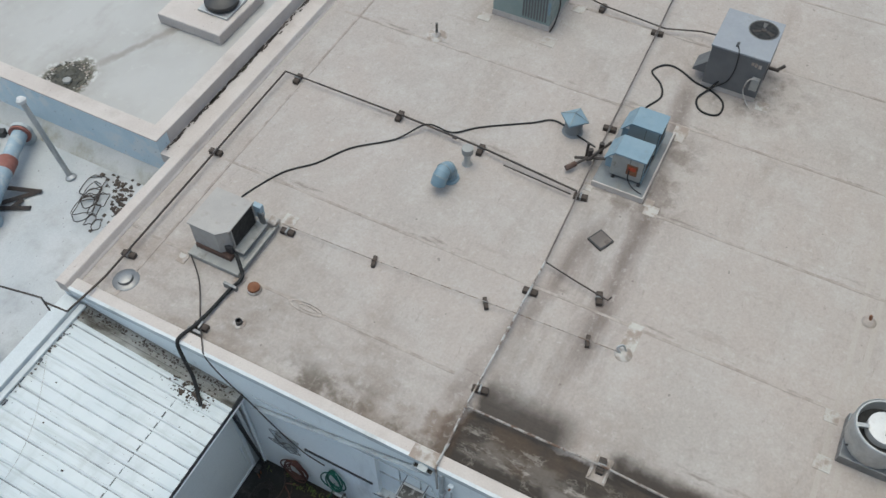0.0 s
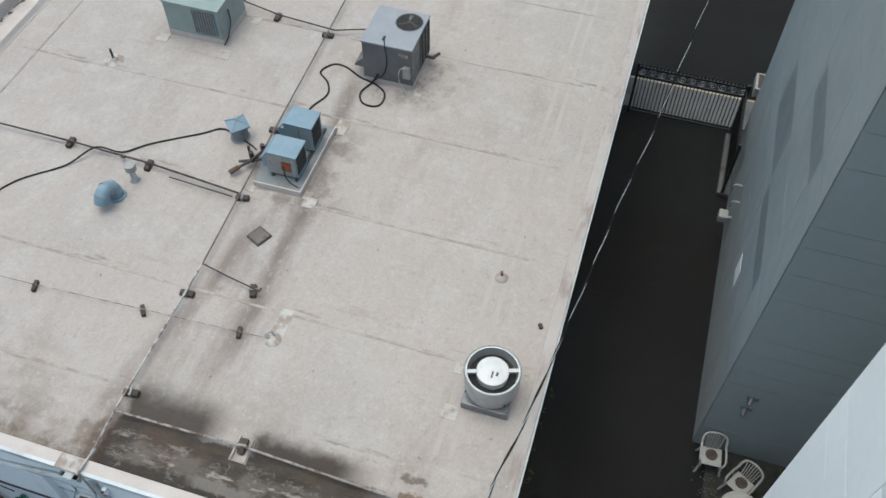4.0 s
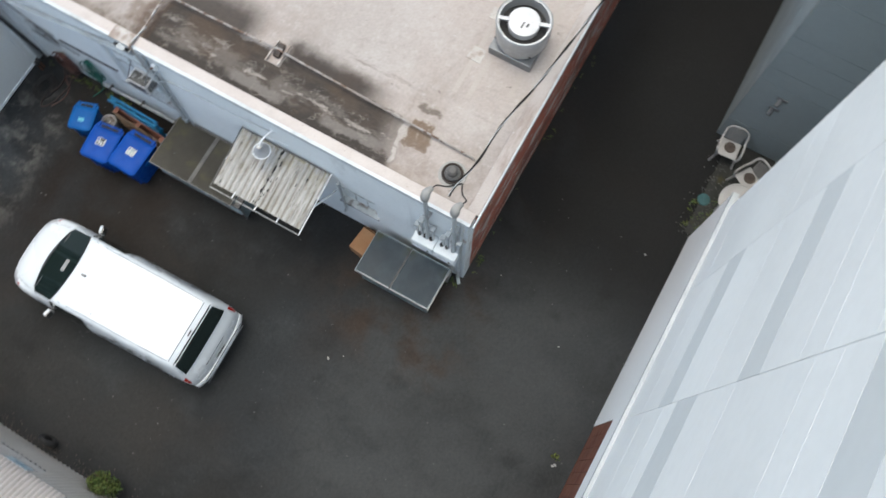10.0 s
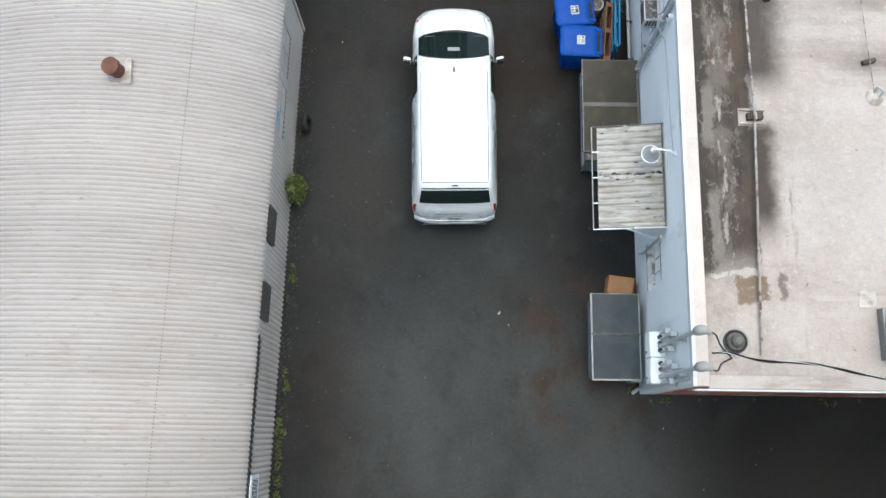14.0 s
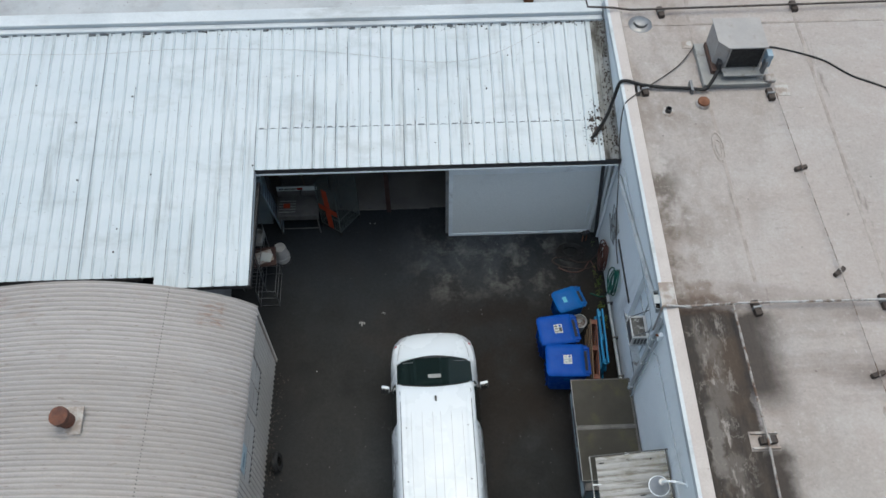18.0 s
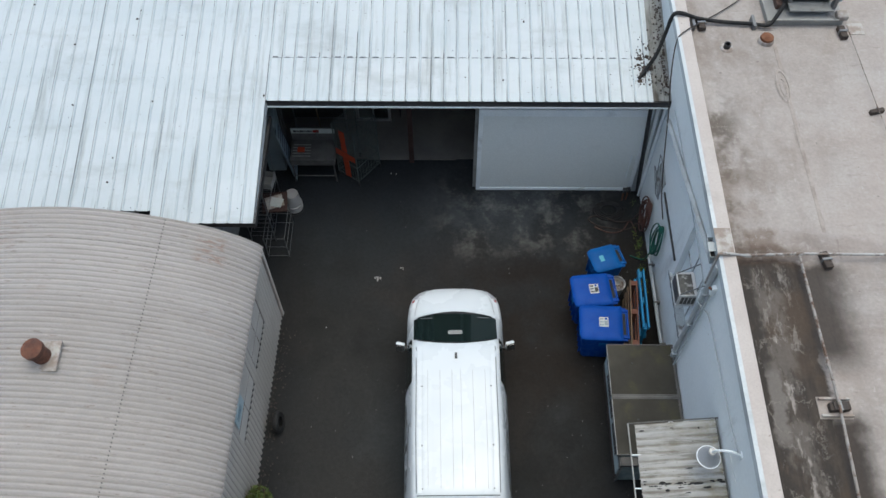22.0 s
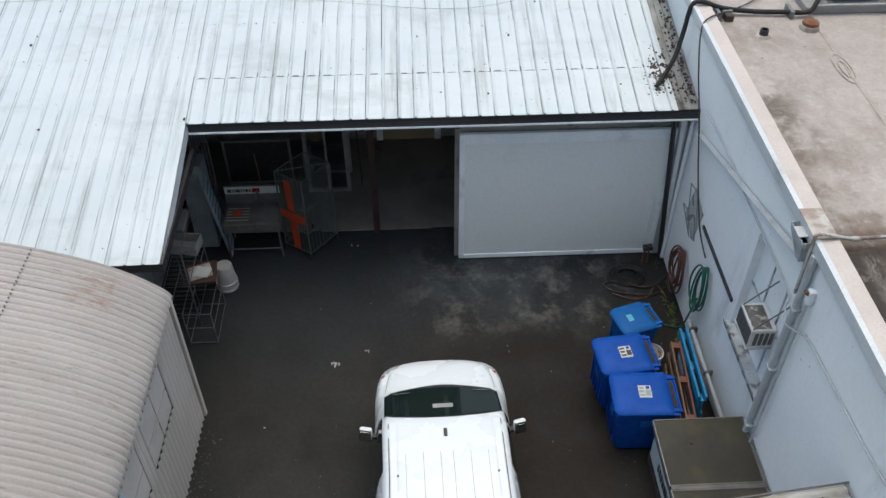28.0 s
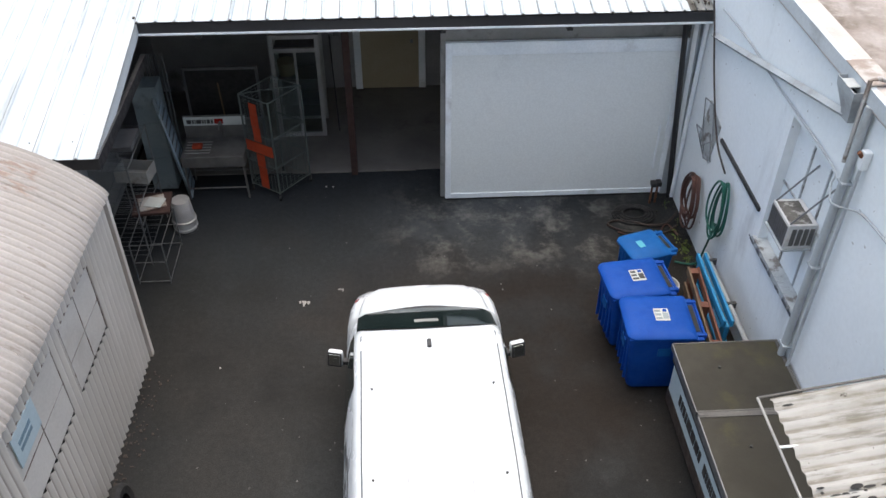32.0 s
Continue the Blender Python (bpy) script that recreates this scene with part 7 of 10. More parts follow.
for x, y in ((0.0, 0.0), (0.28, -0.15)):
    part("valve", rods([((x, y, 0.1), (x, y, 0.4))], 0.055, 10), M_IRON, vl)
cb = thing("black_cable", Matrix.Identity(4), "long black cable lying across the roof between the units", "cable")
pts = [(2.9, 13.4, ZR + 0.5), (3.2, 13.65, ZR + 0.12), (3.5, 13.79, ZR + 0.02), (4.43, 13.41, ZR + 0.02), (5.0, 12.9, ZR + 0.02), (5.72, 12.46, ZR + 0.02), (6.4, 11.7, ZR + 0.03), (7.0, 11.23, ZR + 0.17), (7.14, 10.66, ZR + 0.05), (7.6, 10.18, ZR + 0.02), (8.25, 9.21, ZR + 0.02), (8.55, 8.75, ZR + 0.03), (8.3, 8.05, ZR + 0.06), (7.95, 7.6, ZR + 0.3)]
part("cable", tubed(pts, 0.021, 7, 6), M_BLACK, cb, smooth=True)
cb2 = thing("looped_cable", Matrix.Identity(4), "black cable looping from the grey unit to the condensers", "cable")
pts = [(9.3, 6.95, ZR + 0.2), (9.85, 7.06, ZR + 0.03), (10.38, 6.86, ZR + 0.02), (10.8, 7.01, ZR + 0.02), (11.12, 7.33, ZR + 0.02), (11.47, 7.13, ZR + 0.02), (11.49, 6.8, ZR + 0.02), (11.23, 6.3, ZR + 0.02), (11.1, 5.85, ZR + 0.02), (10.85, 5.53, ZR + 0.02), (10.49, 5.49, ZR + 0.02), (10.34, 5.66, ZR + 0.02), (10.4, 5.96, ZR + 0.02), (10.71, 6.1, ZR + 0.03), (11.1, 5.95, ZR + 0.05), (11.17, 5.8, ZR + 0.3)]
part("cable", tubed(pts, 0.024, 7, 6), M_BLACK, cb2, smooth=True)

# grey packaged unit
gu = thing("grey_packaged_unit", pose(11.86, 5.54, ZR), "dark grey packaged rooftop unit with round fan opening", "air conditioner")
part("curb", block(-0.66, 0.66, -0.64, 0.64, 0.0, 0.14, 0.01), M_CAP, gu)
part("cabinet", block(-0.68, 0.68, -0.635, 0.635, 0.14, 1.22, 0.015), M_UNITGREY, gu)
part("top_pan", block(-0.71, 0.71, -0.66, 0.66, 1.22, 1.27, 0.012), M_UNITTOP, gu, "paler top pan")
part("fan_rim", turned([(0.315, 1.272), (0.335, 1.282), (0.345, 1.272)], 32, (0.28, -0.26, 0), False), M_LEAD, gu)
part("fan_throat", turned([(0.32, 1.272), (0.0, 1.274)], 28, (0.28, -0.26, 0)), M_BLACK, gu, "black round fan throat")
for k in range(3):
    a = k * 2.1
    bm = bmesh.new()
    vs = [bm.verts.new((0.28 + r * math.cos(a + o), -0.26 + r * math.sin(a + o), 1.276 + zz)) for r, o, zz in ((0.06, 0, 0), (0.26, -0.15, 0.0), (0.27, 0.25, 0.008), (0.1, 0.5, 0.006))]
    bm.faces.new(vs)
    part("fan_blade", bm, M_IRON if k else M_LEAD, gu)
part("fan_hub", turned([(0.06, 1.275), (0.06, 1.285), (0, 1.288)], 16, (0.28, -0.26, 0)), M_IRON, gu)
for k in range(3):
    part("coil_strip", block(-0.02 + 0.23 * k, 0.16 + 0.23 * k, -0.652, -0.637, 0.22, 1.14), M_BLACK, gu)
for k in range(4):
    part("coil_stile", block(-0.07 + 0.23 * k, -0.03 + 0.23 * k, -0.656, -0.637, 0.20, 1.16), M_UNITGREY, gu)
part("shadow_gap", block(-0.685, 0.685, -0.64, 0.64, 1.20, 1.219), M_JOINT, gu)
bm = bmesh.new()
for x in (-0.52, -0.06):
    for y, z in ((0.636, 0.28), (0.636, 0.62), (0.93, 0.34), (0.93, 0.28)):
        bm.verts.new((x, y, z))
bm.verts.ensure_lookup_table()
v = list(bm.verts)
for f in ((0, 1, 2, 3), (7, 6, 5, 4), (1, 5, 6, 2), (2, 6, 7, 3), (3, 7, 4, 0)):
    bm.faces.new([v[q] for q in f])
part("economiser_hood", bm, M_UNITGREY, gu, "sloping intake hood")
for z0, z1, y0, y1 in ((1.02, 1.10, -0.36, -0.30), (1.00, 1.09, -0.44, -0.375), (0.98, 1.08, -0.53, -0.46)):
    part("rating_plate", block(-0.690, -0.682, y0, y1, z0, z1), M_PATCH, gu, "small pale data label")
part("cable_gland", block(-0.55, -0.40, 0.10, 0.16, 1.27, 1.30, 0.006), M_TRIMBLK, gu)
part("disconnect_box", block(-0.79, -0.682, -0.60, -0.42, 0.42, 0.74, 0.01), M_PAD, gu, "grey disconnect box")
part("whip", tubed([(-0.74, -0.5, 0.74), (-0.82, -0.36, 0.70), (-0.80, -0.33, 0.34), (-0.86, -0.5, 0.08), (-0.95, -0.62, 0.03)], 0.015, 8, 5), M_PATCH, gu, "white flexible conduit", smooth=True)
part("gas_valve", rods([((0.3, -0.64, 0.3), (0.3, -0.90, 0.3)), ((0.3, -0.85, 0.3), (0.45, -0.98, 0.36))], 0.04, 8), M_IRON, gu)
part("front_cable", tubed([(-0.55, 0.10, 1.29), (-0.66, 0.05, 1.285), (-0.73, 0.02, 1.2), (-0.71, 0.0, 0.8), (-0.71, 0.08, 0.4), (-0.74, 0.3, 0.16), (-0.80, 0.42, 0.08)], 0.012, 6, 5), M_BLACK, gu, smooth=True)

# green packaged unit
gr = thing("green_packaged_unit", pose(12.0, 10.85, ZR), "grey-green packaged rooftop unit with round fan guard", "air conditioner")
part("curb", block(-0.66, 0.7, -0.76, 0.80, 0.0, 0.16, 0.01), M_CAP, gr)
part("cabinet", block(-0.66, 0.68, -0.76, 0.78, 0.16, 1.02, 0.015), M_UNITGREEN, gr)
part("top_pan", block(-0.69, 0.71, -0.79, 0.81, 1.02, 1.07, 0.012), M_UNITGREEN, gr)
part("fan_disc", turned([(0.33, 1.071), (0.0, 1.074)], 28, (0.05, -0.38, 0)), M_BLACK, gr)
part("fan_ring", turned([(0.33, 1.07), (0.36, 1.09), (0.33, 1.10), (0.31, 1.08)], 28, (0.05, -0.38, 0)), M_UNITGREEN, gr)
for k in range(10):
    a = k * math.pi / 5
    part("guard_spoke", rods([((0.05 + 0.1 * math.cos(a), -0.38 + 0.1 * math.sin(a), 1.095), (0.05 + 0.33 * math.cos(a), -0.38 + 0.33 * math.sin(a), 1.09))], 0.012, 5), M_UNITGREEN, gr)
part("fan_hub", turned([(0.11, 1.08), (0.11, 1.10), (0, 1.105)], 20, (0.05, -0.38, 0)), M_UNITGREEN, gr)
for k in range(9):
    part("louvre_slat", block(-0.675, -0.662, -0.66 + 0.075 * k, -0.62 + 0.075 * k, 0.25, 0.95), M_UNITGREY, gr)
part("rating_plate", block(-0.676, -0.664, -0.74, -0.68, 0.5, 0.85), M_UNITBLUE, gr)
part("conduit", tubed([(-0.2, -0.79, 0.8), (-0.25, -0.83, 0.5), (-0.5, -0.84, 0.2), (-0.72, -0.8, 0.05)], 0.02, 8, 5), M_IRON, gr, smooth=True)

# big upblast exhaust fan by the alley edge
fan = thing("exhaust_fan", pose(3.72, 0.87, ZR), "large aluminium upblast exhaust fan with white disc in a dark bowl", "exhaust fan")
part("curb", block(-0.48, 0.42, -0.44, 0.46, 0.0, 0.22, 0.015), M_STEEL, fan)
part("shroud", turned([(0.46, 0.22), (0.50, 0.34), (0.515, 0.55), (0.52, 0.80), (0.50, 0.86), (0.475, 0.86), (0.46, 0.7), (0.42, 0.6)], 48), M_GALV, fan, smooth=True)
part("bowl", turned([(0.46, 0.66), (0.40, 0.63), (0.0, 0.62)], 40), M_BLACK, fan, smooth=True)
part("motor_dome", turned([(0.29, 0.62), (0.30, 0.80), (0.30, 0.83), (0.27, 0.845), (0.0, 0.86)], 36), M_WHITEP, fan, "round white motor cover", smooth=True)
for s in (1, -1):
    part("bracket", block(-0.04 + 0.0, 0.04, s * 0.28 if s > 0 else -0.5, 0.5 if s > 0 else -0.28, 0.80, 0.85, 0.01), M_GALV, fan, m=pose(0, 0, 0, 0, 0, 18))
part("rim_bead", turned([(0.515, 0.84), (0.53, 0.86), (0.515, 0.88), (0.50, 0.86), (0.515, 0.84)], 48, cap=False), M_GALV, fan, smooth=True)
part("cable_marks", block(-0.16, -0.02, -0.03, 0.0, 0.858, 0.864), M_TRIMBLK, fan)
part("cable_marks", block(-0.10, -0.02, -0.12, -0.08, 0.856, 0.862), M_TRIMBLK, fan)
for a in (0.4, 2.2, 3.9, 5.4):
    part("bolt", rods([((0.50 * math.cos(a), 0.50 * math.sin(a), 0.36), (0.53 * math.cos(a), 0.53 * math.sin(a), 0.36))], 0.02, 6), M_TRIMBLK, fan)
cv = thing("corner_vent", pose(0.72, 0.72, ZR), "dark round roof vent with dome on ring flashing", "vent")
part("ring", turned([(0.27, 0.0), (0.26, 0.02), (0.21, 0.025)], 28), M_PAD, cv)
part("gravel_guard", turned([(0.215, 0.0), (0.21, 0.06), (0.19, 0.07), (0.17, 0.05), (0.15, 0.03), (0.0, 0.03)], 28), M_IRON, cv, "dark perforated ring")
part("collar", turned([(0.16, 0.03), (0.155, 0.075), (0.13, 0.08)], 24), M_LEAD, cv)
part("strainer", turned([(0.15, 0.04), (0.15, 0.10), (0.11, 0.13), (0.10, 0.22), (0.06, 0.26), (0.0, 0.26)], 24), M_LEAD, cv, smooth=True)


# ---------------------------------------------------------------- delivery van
VAN = [(0.00, .80, .87, .83, .60), (0.05, .86, .91, .86, 1.00), (0.16, .88, .93, .83, 1.22), (0.36, .89, .935, .765, 1.74), (0.52, .90, .94, .765, 1.83), (1.5, .90, .945, .78, 1.87),
       (2.6, .90, .945, .78, 1.87), (3.1, .90, .945, .785, 1.84), (3.30, .90, .94, .785, 1.80), (4.22, .89, .925, .80, 1.23), (4.5, .86, .89, .76, 1.18), (4.68, .80, .83, .70, 1.13),
       (4.82, .71, .73, .60, 1.06), (4.92, .58, .60, .48, 0.97), (4.99, .45, .46, .35, 0.85), (5.04, .32, .33, .22, .62)]


def van_ring(y):
    for a, b in zip(VAN, VAN[1:]):
        if a[0] <= y <= b[0]:
            f = (y - a[0]) / (b[0] - a[0])
            ws, wb, wt, zt = (a[k] + (b[k] - a[k]) * f for k in range(1, 5))
            break
    zb = min(1.02, zt - 0.12)
    return [(ws, 0.27), (wb, min(0.5, zb - 0.02)), (wb, zb), (wb * 0.45 + wt * 0.55 + 0.01, zb + 0.6 * (zt - zb)), (wt, zt - 0.05), (wt - 0.07, zt - 0.004), (wt * 0.5, zt + 0.018), (0.0, zt + 0.025)]


def van_at(y, s):
    """Point on the body: s from 0 (sill) to 7 (middle of the roof), negative on the other side."""
    r = van_ring(y)
    a = min(int(abs(s)), 6)
    f = abs(s) - a
    x = r[a][0] + (r[a + 1][0] - r[a][0]) * f
    z = r[a][1] + (r[a + 1][1] - r[a][1]) * f
    if y < 0.6:
        y += 0.12 * (x / 0.94) ** 4 * (0.6 - y) / 0.6
    return Vector((x if s >= 0 else -x, y, z))


def van_u(s):
    """Share of the half width at s, from 0 in the middle of the roof to 1 at its edge."""
    a = abs(s)
    return (7 - a) * 0.55 if a > 6 else 0.55 + (6 - a) * 0.45


def van_patch(y0, y1, rows, off, ny=6, bow=0.0):
    """A patch on the body between y0 and y1 along the given s values, lifted by off."""
    bm = bmesh.new()
    grid = []
    for i in range(ny + 1):
        y = y0 + (y1 - y0) * i / ny
        line = []
        for s in rows:
            y = y0 + (y1 - y0) * i / ny + bow * (1.7 * i / ny - 0.7) * (0.6 - min(van_u(s), 1.15) ** 2)
            p = van_at(y, s)
            e = 0.004
            dy = van_at(min(y + e, 5.039), s) - van_at(max(y - e, 0.001), s)
            sa = s + 0.02 if abs(s + 0.02) < 7 else s
            sb = s - 0.02 if abs(s - 0.02) < 7 else s
            ds = van_at(y, sa) - van_at(y, sb)
            n = dy.cross(ds)
            n = n.normalized() if n.length > 1e-9 else Vector((0, 0, 1))
            if n.dot(p - Vector((0, y, 0.7))) < 0:
                n = -n
            line.append(bm.verts.new(p + n * off))
        grid.append(line)
    for a, b in zip(grid, grid[1:]):
        for k in range(len(rows) - 1):
            bm.faces.new((a[k], a[k + 1], b[k + 1], b[k]))
    return bm


van = thing("delivery_van", pose(-4.15, 3.77, 0, 0, 0, 1.1), "white compact delivery van with ribbed roof parked in the yard", "van")
bm = bmesh.new()
grid = []
ys = []
for a, b in zip(VAN, VAN[1:]):
    n = max(2, int((b[0] - a[0]) / 0.12))
    ys += [a[0] + (b[0] - a[0]) * k / n for k in range(n)]
ys.append(5.04)
svals = [k * 0.5 for k in range(15)]
svals = svals + [-s for s in svals[-2::-1]]
for y in ys:
    grid.append([bm.verts.new(van_at(y, s)) for s in svals])
for a, b in zip(grid, grid[1:]):
    for k in range(len(svals) - 1):
        bm.faces.new((a[k], a[k + 1], b[k + 1], b[k]))
bm.faces.new(grid[0])
bm.faces.new(grid[-1][::-1])
body = part("body", bm, M_VAN, van, smooth=True)
body.data.set_sharp_from_angle(angle=radians(50))
mid_s = [4.3, 4.7, 5.1, 5.5, 6, 6.5, 7, -6.5, -6, -5.5, -5.1, -4.7, -4.3]
part("windscreen", van_patch(3.40, 4.14, mid_s, 0.012, 8, 0.15), M_GLASS, van, "dark glossy windscreen", smooth=True)
part("windscreen_seal", van_patch(3.37, 4.18, [4.15] + mid_s + [-4.15], 0.006, 8, 0.15), M_TRIMBLK, van, smooth=True)
part("rear_window", van_patch(0.19, 0.40, [4.75, 5.15, 5.5, 6, 6.5, 7, -6.5, -6, -5.5, -5.15, -4.75], 0.010, 4), M_GLASS, van, "dark rear window", smooth=True)
for sg_ in (1, -1):
    part("door_window", van_patch(2.58, 3.52, [sg_ * v for v in (2.15, 2.6, 3.1, 3.55, 3.85)], 0.008, 5), M_GLASS, van, smooth=True)
    part("cowl_line", van_patch(4.20, 4.86, [sg_ * 4.35, sg_ * 4.45], 0.005, 5), M_JOINT, van)
    part("drip_rail", van_patch(0.55, 3.25, [sg_ * 4.85, sg_ * 5.0], 0.006, 8), M_JOINT, van)
    part("roof_gutter", van_patch(0.55, 3.25, [sg_ * 5.05, sg_ * 5.30], 0.012, 8), M_VAN, van)
    part("tail_light", van_patch(0.045, 0.17, [sg_ * 2.6, sg_ * 3.4, sg_ * 3.9], 0.010, 3), M_LRED, van, "red tail light")
    part("head_light", van_patch(4.62, 4.86, [sg_ * 2.7, sg_ * 3.3, sg_ * 3.9], 0.010, 4), M_LCLR, van, "clear head light")
    part("marker_lamp", van_patch(4.54, 4.60, [sg_ * 2.7, sg_ * 3.3], 0.010, 2), M_LRED, van)
    part("side_lettering", van_patch(1.1, 1.9, [sg_ * 2.95, sg_ * 3.05], 0.006, 12), M_TRIMBLK, van)
    for k in range(7):
        y = 0.75 + 0.23 * k
        part("graphic_bar", van_patch(y, y + 0.13, [sg_ * (2.25 + 0.12 * (k % 3)), sg_ * (2.62 + 0.14 * (k % 2))], 0.006, 2), M_TRIMBLK, van)
    mr = part("door_mirror", block(-0.088, 0.088, -0.03, 0.05, -0.10, 0.10, 0.03), M_VAN, van, "white door mirror", smooth=True, m=pose(sg_ * 1.05, 3.56, 1.17, -12, 0, sg_ * 14))
    part("mirror_bezel", block(-0.082, 0.082, -0.040, -0.031, -0.093, 0.093, 0.004), M_TRIMBLK, mr, "black mirror bezel")
    part("mirror_glass", block(-0.065, 0.065, -0.046, -0.041, -0.073, 0.073, 0.002), M_MIRROR, mr, "door mirror glass")
    part("mirror_arm", block(min(sg_ * 0.90, sg_ * 0.98), max(sg_ * 0.90, sg_ * 0.98), 3.53, 3.59, 1.08, 1.13), M_TRIMBLK, van)
    for y in (0.85, 4.05):
        wh = part("wheel", rods([((sg_ * 0.70, y, 0.31), (sg_ * 0.925, y, 0.31))], 0.31, 28), M_BLACK, van)
        part("rim", rods([((sg_ * 0.923, y, 0.31), (sg_ * 0.935, y, 0.31))], 0.19, 20), M_RIM, wh)
for s in (5.9, 6.5, -6.5, -5.9):
    e = 0.06
    part("roof_rib", van_patch(0.62, 2.75, [s - e, s, s + e] if abs(s) < 6.9 else [6.96, 7, -6.96], 0.007, 10), M_VAN, van)
for s in (5.62, 6.25, 6.8, -6.8, -6.25, -5.62):
    part("rib_groove", van_patch(0.62, 2.75, [s - 0.006, s + 0.006], 0.003, 10), M_UNITGREY, van)
for s in (5.3, -5.3):
    for y in (0.62, 1.36, 2.44):
        p = van_at(y, s)
        part("roof_plug", rods([(p, p + Vector((0, 0, 0.012)))], 0.014, 8), M_TRIMBLK, van)
part("antenna_base", block(-0.022, 0.022, 2.98, 3.09, 1.86, 1.90, 0.01), M_TRIMBLK, van)
part("rear_spoiler_line", van_patch(0.50, 0.515, [5.0, 6, 7, -6, -5.0], 0.006, 1), M_JOINT, van)
part("stop_lamp", block(-0.07, 0.07, 0.43, 0.45, 1.80, 1.835), M_POST, van)
bm = bmesh.new()
lines_b = []
for dy, z in ((0.10, 0.34), (-0.03, 0.36), (-0.06, 0.42), (-0.06, 0.54), (-0.03, 0.60), (0.12, 0.61)):
    lines_b.append([(0.9 * q / 10, dy + 0.13 * (abs(q) / 10) ** 4, z) for q in range(-10, 11)])
for la, lb_ in zip(lines_b, lines_b[1:]):
    sheet(bm, la, lb_)
part("rear_bumper", bm, M_VAN, van, smooth=True)
part("front_bumper", block(-0.36, 0.36, 4.90, 5.06, 0.30, 0.56, 0.035), M_VAN, van, smooth=True)
part("number_plate", block(-0.16, 0.16, -0.012, -0.002, 0.68, 0.84), M_LABEL, van)
for dy, z in ((0.012, 0.66), (0.005, 0.45)):
    part("bumper_crease", block(-0.72, 0.72, dy - 0.075, dy - 0.06, z, z + 0.018), M_JOINT, van)
text_bars(van, M_TRIMBLK, -0.4, 0.28, 0.042, 0.93, 0.985, 1, "x", 2)
text_bars(van, M_TRIMBLK, -0.13, 0.13, -0.016, 0.71, 0.81, 1, "x", 6)
part("dash_paper", van_patch(3.56, 3.68, [6.66, 7, -6.66], 0.014, 2), M_PAD, van, "pale strip lying on the windscreen")
for s0, s1 in ((5.2, 5.9), (-5.9, -5.2)):
    part("wiper_arm", van_patch(4.05, 4.075, [s0, (s0 + s1) / 2, s1], 0.018, 1), M_UNITGREY, van)
for x in (-0.35, 0.1):
    part("wiper", rods([((x, 4.17, 1.25), (x + 0.45, 4.02, 1.36))], 0.01, 6), M_TRIMBLK, van)


